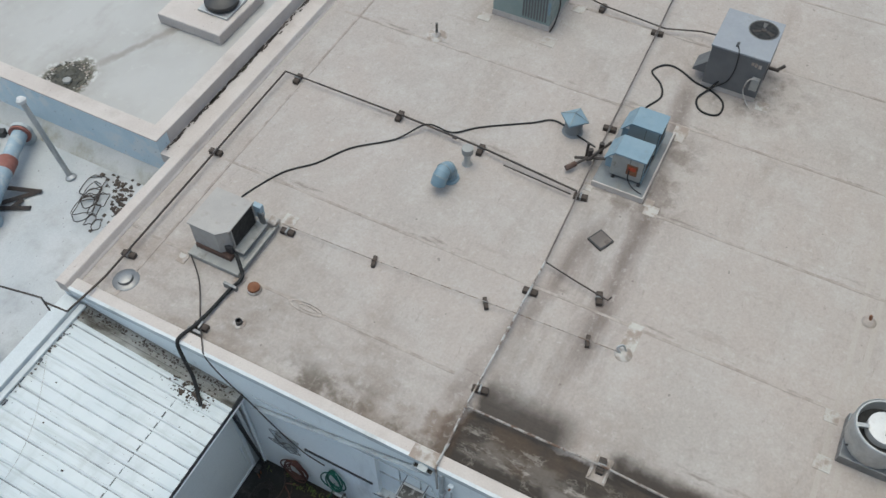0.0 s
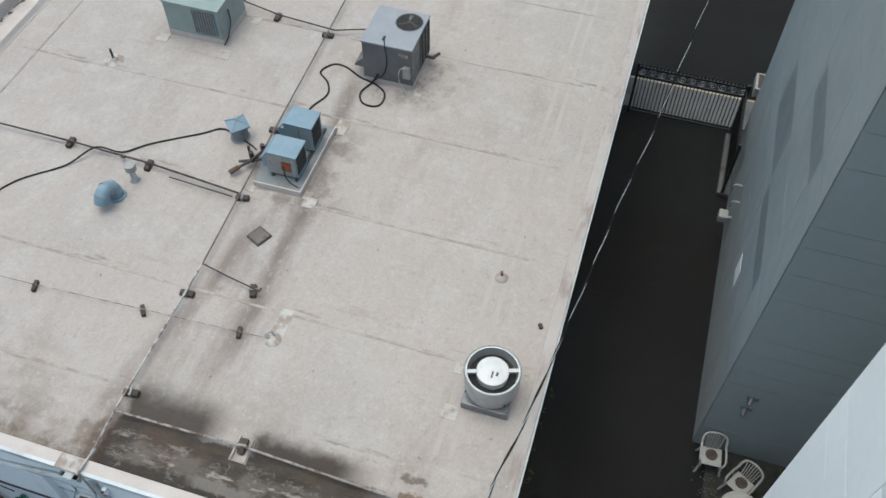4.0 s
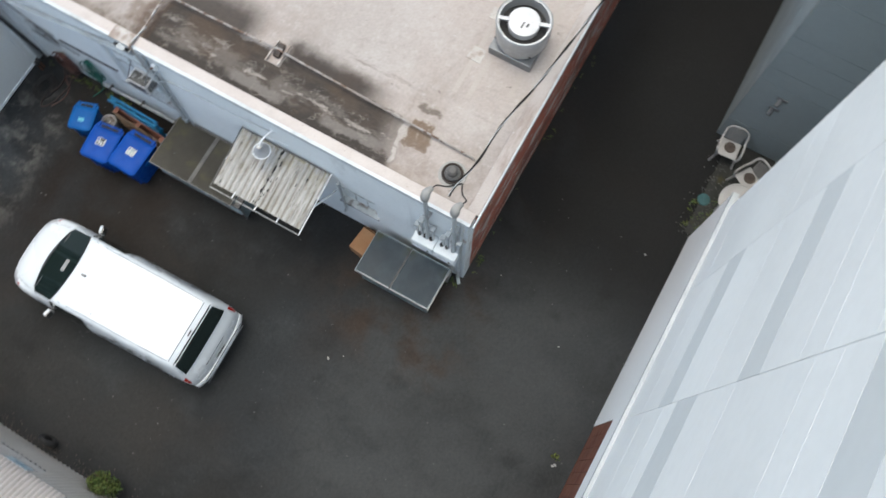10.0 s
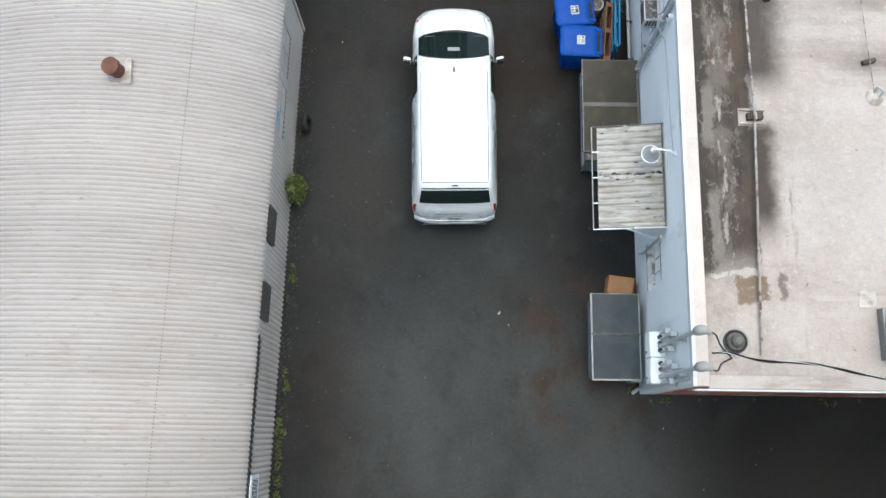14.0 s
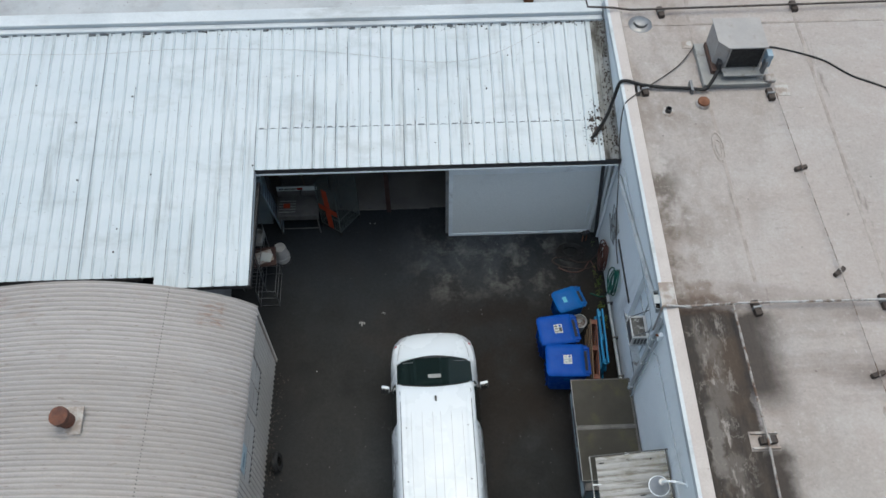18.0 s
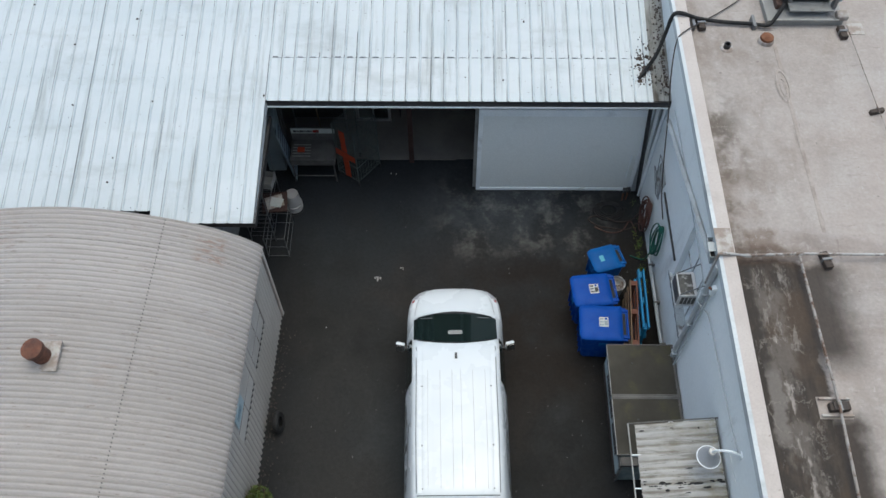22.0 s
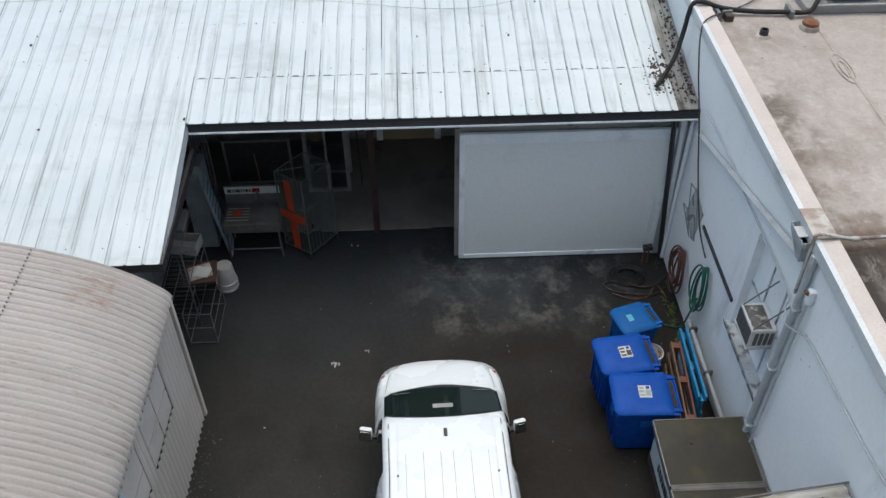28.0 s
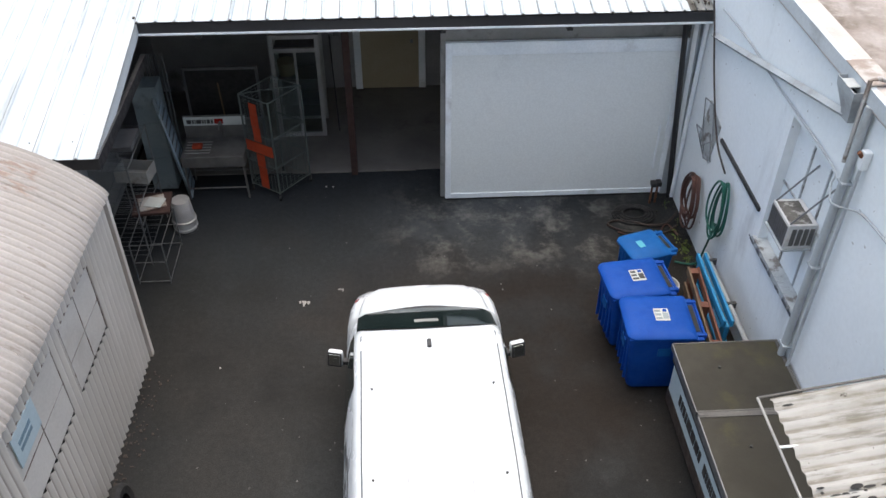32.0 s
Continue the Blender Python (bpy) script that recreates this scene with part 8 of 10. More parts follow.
# ---------------------------------------------------------------- bins
def wheelie_bin(name, m, w, d, h, material, label, sticker):
    """Cart with tapered tub, hinged lid, handle bar and wheels; the lid opens towards -x."""
    t_ = thing(name, m, label, "bin", "blue bins by the wall")
    bm = bmesh.new()
    rows = []
    for z, k in ((0.06, 0.80), (0.12, 0.84), (h * 0.82, 0.97), (h - 0.06, 1.0)):
        ring = []
        for cx, cy in ((-1, -1), (1, -1), (1, 1), (-1, 1)):
            for q in range(4):
                a = math.atan2(cy, cx) - math.pi / 4 + q * math.pi / 6
                ring.append(bm.verts.new((cx * (d / 2 * k - 0.07) + 0.07 * math.cos(a), cy * (w / 2 * k - 0.07) + 0.07 * math.sin(a), z)))
        rows.append(ring)
    for a, b in zip(rows, rows[1:]):
        for q in range(16):
            bm.faces.new((a[q], a[(q + 1) % 16], b[(q + 1) % 16], b[q]))
    bm.faces.new(rows[0][::-1])
    bm.faces.new(rows[-1])
    tub = part("tub", bm, material, t_, smooth=True)
    for q in range(-2, 3):
        part("tub_rib", block(-d / 2 * 0.93 - 0.018, -d / 2 * 0.93 + 0.02, q * w * 0.17 - 0.012, q * w * 0.17 + 0.012, 0.2, h - 0.12, 0.004), material, tub)
    part("tub_rim", block(-d / 2 - 0.015, d / 2 + 0.01, -w / 2 - 0.015, w / 2 + 0.015, h - 0.09, h - 0.055, 0.012), material, tub)
    bm = bmesh.new()
    lx0, lx1, lw = -d / 2 - 0.04, d / 2 - 0.075, w / 2 + 0.03
    rings = []
    for inset, z in ((0.0, h - 0.055), (0.0, h - 0.025), (0.02, h - 0.004), (0.07, h + 0.012), (0.13, h + 0.022)):
        ring = []
        for cx, cy, rad in ((lx0, -lw, 0.11), (lx1, -lw, 0.04), (lx1, lw, 0.04), (lx0, lw, 0.11)):
            sx, sy = (1 if cx == lx0 else -1), (1 if cy < 0 else -1)
            rr = max(rad - inset * 0.5, 0.02)
            ox, oy = cx + sx * (inset + rr), cy + sy * (inset + rr)
            a0 = math.atan2(-sy, -sx) - math.pi / 4
            for q in range(5):
                ring.append(bm.verts.new((ox + rr * math.cos(a0 + q * math.pi / 8), oy + rr * math.sin(a0 + q * math.pi / 8), z)))
        rings.append(ring)
    n_ = len(rings[0])
    for ra, rb in zip(rings, rings[1:]):
        for q in range(n_):
            bm.faces.new((ra[q], ra[(q + 1) % n_], rb[(q + 1) % n_], rb[q]))
    bm.faces.new(rings[0][::-1])
    bm.faces.new(rings[-1])
    lid = part("lid", bm, material, t_, smooth=True)
    part("hinge_gap", block(d / 2 - 0.07, d / 2 - 0.01, -w / 2 + 0.12, w / 2 - 0.12, h - 0.054, h - 0.048), M_BLACK, t_)
    if sticker == "cyan":
        part("sticker", block(-d / 2 + 0.15, -d / 2 + 0.24, -w / 2 + 0.18, w / 2 - 0.2, h + 0.026, h + 0.03), M_CYAN, t_, "bright cyan label")
    else:
        st = part("sticker", block(-0.10, 0.08, -0.11, 0.10, h + 0.026, h + 0.030), M_LABEL, t_, "printed white label")
        ink = M_TRIMBLK if sticker == "a" else M_CASE
        text_bars(st, ink, -0.09, -0.01, h + 0.032, -0.10, 0.09, 3, "z", 3 if sticker == "a" else 8)
        part("print_block", block(0.0, 0.07, -0.08, 0.02, h + 0.0305, h + 0.034), ink, st)
        part("print_block", block(0.01, 0.06, 0.04, 0.085, h + 0.0305, h + 0.034), M_BIN, st)
    part("handle_bar", rods([((d / 2 + 0.03, -w / 2 + 0.06, h - 0.06), (d / 2 + 0.03, w / 2 - 0.06, h - 0.06))], 0.018, 10), material, t_, smooth=True)
    for s in (-1, 1):
        part("handle_lug", block(d / 2 - 0.08, d / 2 + 0.05, s * (w / 2 - 0.06) - 0.025, s * (w / 2 - 0.06) + 0.025, h - 0.09, h - 0.03, 0.008), material, t_)
        part("wheel", rods([((d / 2 - 0.06, s * (w / 2 - 0.02), 0.12), (d / 2 - 0.06, s * (w / 2 + 0.03), 0.12))], 0.12, 20), M_BLACK, t_)
    part("front_emblem", block(-d / 2 * 0.95 - 0.012, -d / 2 * 0.95 + 0.01, -0.08, 0.08, h * 0.55, h * 0.68), M_BINL, t_)
    part("side_emblem", block(-0.08, 0.08, -w / 2 * 0.98 - 0.006, -w / 2 * 0.95, h * 0.66, h * 0.78), M_BINL, t_, "faint pale recycling emblem")
    return t_


wheelie_bin("recycling_bin", pose(-1.30, 7.93, 0, 0, 0, -2), 0.70, 0.88, 1.04, M_BIN, "tall royal blue wheeled bin with printed lid label", "b")
wheelie_bin("recycling_bin", pose(-1.43, 8.68, 0, 0, 0, 6), 0.66, 0.82, 1.03, M_BIN, "royal blue wheeled bin with dark printed lid label", "a")
wheelie_bin("recycling_bin", pose(-1.08, 9.52, 0, 0, 0, 17), 0.52, 0.62, 0.88, M_BINL, "smaller faded blue wheeled bin with cyan label", "cyan")

# pallets, planks and bucket behind the bins
tp = thing("teal_pallet", pose(-0.44, 8.54, 0, 0, 0, -1.5), "teal painted wooden pallet standing on edge against the wall", "pallet")
for x in (-0.05, 0.05):
    part("pallet_board", block(x - 0.018, x + 0.018, -0.66, 0.66, 0.85, 0.95, 0.006), M_TEAL, tp)
    part("pallet_board", block(x - 0.018, x + 0.018, -0.66, 0.66, 0.45, 0.56, 0.006), M_TEAL, tp)
    part("pallet_board", block(x - 0.018, x + 0.018, -0.66, 0.66, 0.0, 0.11, 0.006), M_TEAL, tp)
for y in (-0.59, 0.0, 0.59):
    part("pallet_block", block(-0.03, 0.03, y - 0.07, y + 0.07, 0.11, 0.85, 0.008), M_TEAL, tp)
wp = thing("wood_pallet", pose(-0.65, 8.25, 0, 0, 0, -4.5), "weathered brown wooden pallet standing on edge", "pallet")
for x in (-0.065, 0.065):
    for z in (0.0, 0.27, 0.54, 0.81):
        part("pallet_board", block(x - 0.014, x + 0.014, -0.75, 0.72, z, z + 0.1, 0.004), M_REDWOOD if x > 0 else M_WOOD, wp)
for y in (-0.68, 0.0, 0.65):
    part("pallet_block", block(-0.05, 0.05, y - 0.05, y + 0.05, 0.0, 0.90), M_REDWOOD, wp)
lp_ = thing("low_wall_pipe", Matrix.Identity(4), "pale weathered pipe fixed low along the wall beside the pallets", "pipe")
part("run", rods([((-0.085, 9.8, 0.42), (-0.085, 7.56, 0.44))], 0.036, 12), M_WALLPIPE, lp_, smooth=True)
for y in (9.6, 8.7, 7.75):
    part("bracket", block(-0.125, 0.0, y - 0.02, y + 0.02, 0.38, 0.48, 0.004), M_LEAD, lp_)
part("end_cap", rods([((-0.085, 7.56, 0.44), (-0.085, 7.51, 0.44))], 0.05, 10), M_PIPE, lp_)
bk = thing("coiled_bucket", pose(-0.83, 9.16, 0), "grey bucket holding a coil of wire", "bucket")
part("pail", turned([(0.13, 0.0), (0.17, 0.42), (0.18, 0.42), (0.18, 0.44), (0.165, 0.44), (0.15, 0.36), (0.0, 0.35)], 28), M_WHITEP, bk, smooth=True)
bm = bmesh.new()
for k in range(4):
    r = 0.13 - 0.022 * k
    tube(bm, [(r * math.cos(a * 0.4), r * math.sin(a * 0.4), 0.40 + 0.012 * k) for a in range(17)], 0.012, 6)
part("coil", bm, M_PIPE, bk)

# ---------------------------------------------------------------- chest cabinets by the wall
f2 = thing("chest_freezer", pose(-0.69, 6.13, 0), "long discarded chest freezer with two dirty steel lids and lettered side", "freezer")
part("cabinet", block(-0.53, 0.62, -1.03, 1.30, 0.10, 0.98, 0.02), M_FREEZBODY, f2)
part("upper_rail", block(-0.57, -0.535, -1.05, 1.32, 0.88, 0.97, 0.01), M_LEAD, f2)
part("steel_rail", block(-0.563, -0.533, -1.05, 1.32, 0.80, 0.865, 0.008), M_STEEL, f2, "thin steel rail under the lids")
part("lower_rail", block(-0.56, -0.533, -1.05, 1.32, 0.76, 0.795, 0.006), M_TRIMBLK, f2)
part("kick_panel", block(-0.545, -0.532, -1.02, 1.29, 0.10, 0.30), M_IRON, f2, "rust-black kick panel")
part("plinth", block(-0.50, 0.58, -0.98, 1.22, 0.0, 0.10), M_LEAD, f2)
for x in (-0.53, 0.60):
    part("corner_strip", block(x - 0.012, x + 0.03, -1.045, -1.025, 0.10, 0.97, 0.003), M_STEEL, f2)
part("machine_cover", block(-0.55, 0.63, -1.05, -0.88, 0.90, 0.985, 0.01), M_TRIMBLK, f2, "dark cover over the machine end")
for y0, y1 in ((-0.87, 0.22), (0.28, 1.32)):
    ld = part("lid", block(-0.60, 0.66, y0, y1, 0.985, 1.04, 0.012), M_FREEZTOP, f2, "dull stained steel lid")
    part("lid_edge", block(-0.615, -0.60, y0, y1, 0.975, 1.05, 0.004), M_STEEL, ld)
    part("lid_edge", block(-0.60, 0.66, y1 - 0.018, y1 + 0.004, 1.03, 1.052, 0.004), M_LEAD, ld)
    part("lid_edge", block(-0.60, 0.66, y0 - 0.004, y0 + 0.018, 1.03, 1.052, 0.004), M_LEAD, ld)
    part("lid_edge", block(0.62, 0.66, y0 + 0.018, y1 - 0.018, 1.03, 1.05, 0.004), M_LEAD, ld)
    part("knob", rods([((-0.16, (y0 + y1) / 2 + 0.12, 1.04), (-0.16, (y0 + y1) / 2 + 0.12, 1.06))], 0.018, 8), M_TRIMBLK, ld)
part("middle_strip", block(-0.60, 0.66, 0.226, 0.274, 1.0, 1.050, 0.004), M_LEAD, f2, "steel strip between the lids")
part("white_band", block(-0.546, -0.533, -0.99, 1.26, 0.32, 0.75), M_SIGNB, f2, "pale blue-grey printed side band")
for k, (ya, yb) in enumerate(((-0.7, -0.1), (0.02, 0.9))):
    text_bars(f2, M_TRIMBLK, ya, yb, -0.550, 0.42, 0.70, 1, "y", 12 + k)
f1 = thing("chest_cooler", pose(-0.68, 1.16, 0), "low chest cooler with two wet grey-green lids by the corner", "cooler")
part("cabinet", block(-0.46, 0.48, -0.84, 0.86, 0.08, 0.93, 0.02), M_FREEZBODY, f1)
for x in (-0.4, 0.4):
    for y in (-0.75, 0.75):
        part("foot", block(x - 0.05, x + 0.05, y - 0.05, y + 0.05, 0, 0.08), M_BLACK, f1)
for y0, y1 in ((-0.91, 0.045), (0.06, 0.93)):
    ld = part("lid", block(-0.52, 0.52, y0, y1, 0.935, 0.985, 0.014), M_FREEZTOP2, f1, "wet grey lid with green algae")
    part("lid_edge", block(-0.535, -0.515, y0, y1, 0.92, 0.995, 0.004), M_STEEL, ld)
for y0, y1 in ((-0.91, 0.045), (0.06, 0.93)):
    for b in ((-0.52, 0.52, y0 + 0.0, y0 + 0.014), (-0.52, 0.52, y1 - 0.014, y1), (-0.515, -0.50, y0 + 0.014, y1 - 0.014), (0.49, 0.515, y0 + 0.014, y1 - 0.014)):
        part("lid_rim", block(*b, 0.975, 1.0, 0.005), M_CASE, f1)
part("middle_rail", block(-0.53, 0.53, 0.034, 0.072, 0.93, 1.008, 0.004), M_TRIMBLK, f1)
part("side_hinge", block(0.30, 0.5, -0.95, -0.90, 0.5, 0.97), M_STEEL, f1)
part("side_strip", block(-0.52, 0.5, -0.93, -0.91, 0.90, 0.99), M_STEEL, f1)
bxx = thing("cardboard_box", pose(-0.42, 2.36, 0, 0, 0, -8), "open brown cardboard box with raised flap", "box")
for x0, x1, y0, y1 in ((-0.30, 0.30, -0.2, -0.19), (-0.30, 0.30, 0.19, 0.2), (-0.30, -0.29, -0.19, 0.19), (0.29, 0.30, -0.19, 0.19)):
    part("side", block(x0, x1, y0, y1, 0, 0.42), M_CARD, bxx)
part("bottom", block(-0.29, 0.29, -0.19, 0.19, 0, 0.01), M_CARD, bxx)
part("flap", block(-0.29, 0.02, -0.20, 0.2, 0.424, 0.432), M_CARD, bxx)
part("flap", block(0.06, 0.30, -0.20, 0.2, 0.43, 0.438), M_CARD, bxx, m=pose(0, 0, 0.0, 0, -6, 0))

# ---------------------------------------------------------------- awning over the cabinet
aw = thing("corrugated_awning", Matrix.Identity(4), "weathered corrugated awning with holes on a white pipe frame", "awning")


def awning_sheet(y0, y1, lift):
    bm = bmesh.new()
    n = int((y1 - y0) / 0.018)
    for q in range(4):
        fa, fb = q / 4, (q + 1) / 4
        row = []
        for f in (fa, fb):
            row.append([(-0.06 - 1.24 * f, y0 + (y1 - y0) * i / n, 2.957 - 0.277 * f + lift + 0.017 * math.sin(2 * math.pi * (y0 + (y1 - y0) * i / n) / 0.125)) for i in range(n + 1)])
        sheet(bm, row[0], row[1])
    bmesh.ops.remove_doubles(bm, verts=bm.verts, dist=1e-4)
    return bm


part("corrugated_sheet", awning_sheet(4.15, 5.22, 0.0), M_AWN, aw, smooth=True)
part("corrugated_sheet", awning_sheet(3.12, 4.20, 0.02), M_AWN, aw, smooth=True)
for a, b, mat in (((-1.40, 3.10, 2.66), (-1.40, 5.24, 2.66), M_PAD), ((-1.40, 3.10, 2.66), (0, 3.10, 2.95), M_TRIM), ((-1.40, 5.24, 2.66), (0, 5.24, 2.95), M_LEAD), ((-1.24, 3.10, 2.66), (-1.24, 5.24, 2.66), M_IRON), ((-0.04, 3.1, 2.93), (-0.04, 5.24, 2.93), M_LEAD)):
    part("frame_tube", rods([(a, b)], 0.012, 8), mat, aw, smooth=True)
for y in (3.64, 4.17, 4.71):
    part("frame_stub", rods([((-1.40, y, 2.66), (-1.24, y, 2.67))], 0.012, 6), M_TRIM, aw)
for y in (3.10, 5.24):
    part("brace", rods([((-0.75, y, 2.78), (-0.02, y, 1.95))], 0.022, 8), M_TRIM, aw, smooth=True)
    part("wall_foot", block(-0.03, 0.0, y - 0.05, y + 0.05, 1.88, 2.02), M_TRIM, aw)
rng = random.Random(31)
for k in range(46):
    x = -0.1 - rng.random() * 1.15
    y = 4.19 + rng.gauss(0, 0.03) if rng.random() < 0.75 else rng.uniform(3.2, 5.1)
    z = 2.97 + 0.223 * x + 0.030
    part("rust_hole", turned([(1.0, 0.0), (0.9, 0.003), (0.0, 0.003)], 9), M_BLACK, aw, m=Matrix.Translation((x, y, z)) @ Matrix.Rotation(radians(-12.6), 4, "Y") @ Matrix.Diagonal((rng.uniform(0.012, 0.06), rng.uniform(0.008, 0.024), 1, 1)))
gl = thing("gooseneck_lamp", pose(0, 4.35, 3.72), "white gooseneck wall lamp with a round enamel shade", "lamp")
part("arm", tubed([(0.0, 0.0, 0.0), (-0.18, 0.02, 0.12), (-0.34, 0.06, 0.06), (-0.38, 0.10, -0.12)], 0.02, 10, 6), M_TRIM, gl, smooth=True)
part("wall_plate", block(-0.02, 0.0, -0.05, 0.05, -0.06, 0.06, 0.005), M_TRIM, gl)
part("shade", turned([(0.06, -0.14), (0.08, -0.22), (0.145, -0.33), (0.175, -0.35), (0.168, -0.36), (0.14, -0.32), (0.05, -0.2)], 32, (-0.38, 0.10, 0)), M_UNITTOP, gl, smooth=True)
part("shade_rim", turned([(0.150, -0.340), (0.185, -0.352), (0.175, -0.365), (0.150, -0.340)], 32, (-0.38, 0.10, 0), False), M_TRIM, gl, smooth=True)
part("socket", turned([(0.055, -0.10), (0.06, -0.2), (0.0, -0.2)], 16, (-0.38, 0.10, 0)), M_GALV, gl)
part("stay", rods([((0.0, -0.28, -0.45), (-0.2, 0.0, 0.1))], 0.008, 6), M_TRIM, gl)

# ---------------------------------------------------------------- meters and service masts at the corner
for y, yb, label in ((0.82, 0.86, "twin"), (0.22, 0.35, "single")):
    ms = thing("service_mast", pose(0, 0, 0), "grey service mast with weatherhead rising past the parapet", "service mast", group="service masts at the corner")
    part("mast", rods([((-0.12, y, 2.4), (-0.12, y, 4.95))], 0.042, 12), M_WALLPIPE, ms, smooth=True)
    part("weatherhead", tubed([(-0.12, y, 4.9), (-0.12, y, 5.08), (-0.06, y, 5.18), (0.06, y - 0.03, 5.14)], lambda f: 0.055 + 0.035 * math.sin(math.pi * min(f * 1.1, 1)), 12, 5), M_PAD, ms, smooth=True)
    for z in (3.0, 3.9):
        part("bracket", block(-0.14, 0.0, y - 0.07, y + 0.07, z, z + 0.04), M_WALLPIPE, ms)
    for dy, top in ((0.14, 3.3), (-0.12, 3.1), (0.24, 2.9)):
        part("riser", rods([((-0.10, y + dy, 2.4), (-0.10, y + dy, top))], 0.026, 10), M_WALLPIPE, ms, smooth=True)
        part("elbow_box", block(-0.15, -0.03, y + dy - 0.05, y + dy + 0.05, top, top + 0.12, 0.01), M_WALLPIPE, ms)
    mb = thing("meter_cabinet", pose(0, yb, 2.0), "white electric meter cabinet with small dark latch on the wall", "meter box", group="meter boxes at the corner")
    part("box", block(-0.30, 0.0, -0.25, 0.25, 0.0, 0.42, 0.012), M_WALLW, mb)
    part("cover", block(-0.312, -0.302, -0.23, 0.23, 0.02, 0.40, 0.006), M_WALLW, mb)
    part("latch", block(-0.32, -0.312, -0.16, -0.11, 0.08, 0.16), M_TRIMBLK, mb)
    for dy in (-0.12, 0.02, 0.14):
        part("fitting", rods([((-0.12, dy, 0.42), (-0.12, dy, 0.50))], 0.04, 10), M_TRIMBLK, mb)
single("corner_downpipe", rods([((-0.07, 0.1, 1.9), (-0.07, 0.1, 0.15)), ((-0.07, 0.1, 0.15), (-0.16, 0.02, 0.02)), ((-0.07, 0.1, 1.9), (-0.02, 0.1, 4.3))], 0.04, 12), M_WALLPIPE, "white pipe down the building corner", "pipe", smooth=True)
single("wall_hook_pipe", rods([((-0.05, 2.98, 2.6), (-0.05, 2.98, 1.0)), ((-0.05, 2.98, 1.0), (-0.12, 2.98, 0.9))], 0.03, 10), M_WALLPIPE, "short white wall pipe under the awning", "pipe", smooth=True)
lines_ = thing("service_cable", Matrix.Identity(4), "twisted service cable drooping from the masts across the alley", "cable")
far = [(0.1, 0.46, 5.08), (0.38, 0.47, 4.95), (0.96, 0.35, 4.9), (1.8, 0.31, 4.88), (2.95, 0.10, 4.87), (4.5, -0.12, 4.92), (6.3, -0.36, 5.0), (8.5, -0.64, 5.2), (10.4, -0.96, 5.45), (14.3, -1.48, 6.1), (19, -2.15, 7.0), (30, -3.7, 9.5)]
run = smooth_line(far, 60)
for k, mat in enumerate((M_WALLPIPE, M_CABLE, M_CABLE)):
    pts = []
    for i, p in enumerate(run):
        w = p.x * 4.6 + k * 2 * math.pi / 3
        pts.append((p.x, p.y + 0.013 * math.cos(w), p.z + 0.013 * math.sin(w)))
    part("strand", tubed(pts, 0.0125 if k else 0.007, 6, 0), mat, lines_, smooth=True)
for a in ((0.06, 0.79, 5.12), (0.06, 0.19, 5.12)):
    part("drip_loop", tubed([a, (0.22, a[1] - 0.02, 4.92), (0.3, (a[1] + 0.4) / 2, 4.9), (0.45, 0.38, 4.98)], 0.014, 6, 6), M_BLACK, lines_, smooth=True)

# ---------------------------------------------------------------- things on the west wall
wa = thing("window_air_conditioner", pose(0, 7.9, 2.29), "old white window air conditioner with dirty top in a wall recess", "air conditioner")
part("case", block(-0.22, 0.11, -0.25, 0.25, 0.0, 0.33, 0.012), M_WHITEP, wa)
part("coil_face", block(-0.229, -0.221, -0.225, 0.225, 0.03, 0.30), M_LEAD, wa, "dark dusty coil face")
for k in range(9):
    part("coil_bar", block(-0.233, -0.229, -0.21 + 0.05 * k, -0.203 + 0.05 * k, 0.03, 0.30), M_UNITGREY, wa)
for k in range(4):
    part("side_vent", block(-0.17 + 0.068 * k, -0.12 + 0.068 * k, -0.256, -0.251, 0.05, 0.28), M_LEAD, wa)
part("top_grime", block(-0.20, 0.05, -0.22, 0.20, 0.331, 0.335), M_GRIME, wa, "leaf grime on the top")
part("base_pan", block(-0.24, 0.10, -0.265, 0.265, -0.025, 0.0, 0.006), M_WALLPIPE, wa)
for y in (-0.22, 0.22):
    part("support_stay", rods([((-0.20, y, 0.33), (0.10, y - 0.12, 0.88))], 0.011, 6), M_STEEL, wa)
ch = single("sloping_rain_channel", rods([((-0.05, 11.35, 3.08), (-0.05, 7.6, 4.06))], 0.048, 4), M_WALLPIPE, "white sloping rain channel across the wall", "rain channel")
cds = thing("wall_conduits", Matrix.Identity(4), "pair of white painted pipes running down the wall", "pipes")
for y, top, r in ((7.23, 4.36, 0.046), (7.04, 3.86, 0.018)):
    part("pipe", rods([((-0.06, y, 0.05), (-0.06, y, top))], r, 10), M_WALLPIPE, cds, smooth=True)
for z in (1.2, 2.4, 3.5):
    part("clip", block(-0.11, 0.0, 7.16, 7.28, z, z + 0.025), M_WALLPIPE, cds)
jb = thing("wall_junction_box", pose(-0.02, 7.06, 3.92), "small white junction box with dark socket", "junction box")
part("box", block(-0.06, 0.02, -0.045, 0.045, -0.14, 0.06, 0.012), M_WALLW, jb)
part("socket", rods([((-0.06, 0.0, 0.0), (-0.10, 0.0, 0.05))], 0.022, 10), M_RUST, jb)
wr = thing("wall_wire", Matrix.Identity(4), "thin white wire looping along the wall to the lamp", "wire")
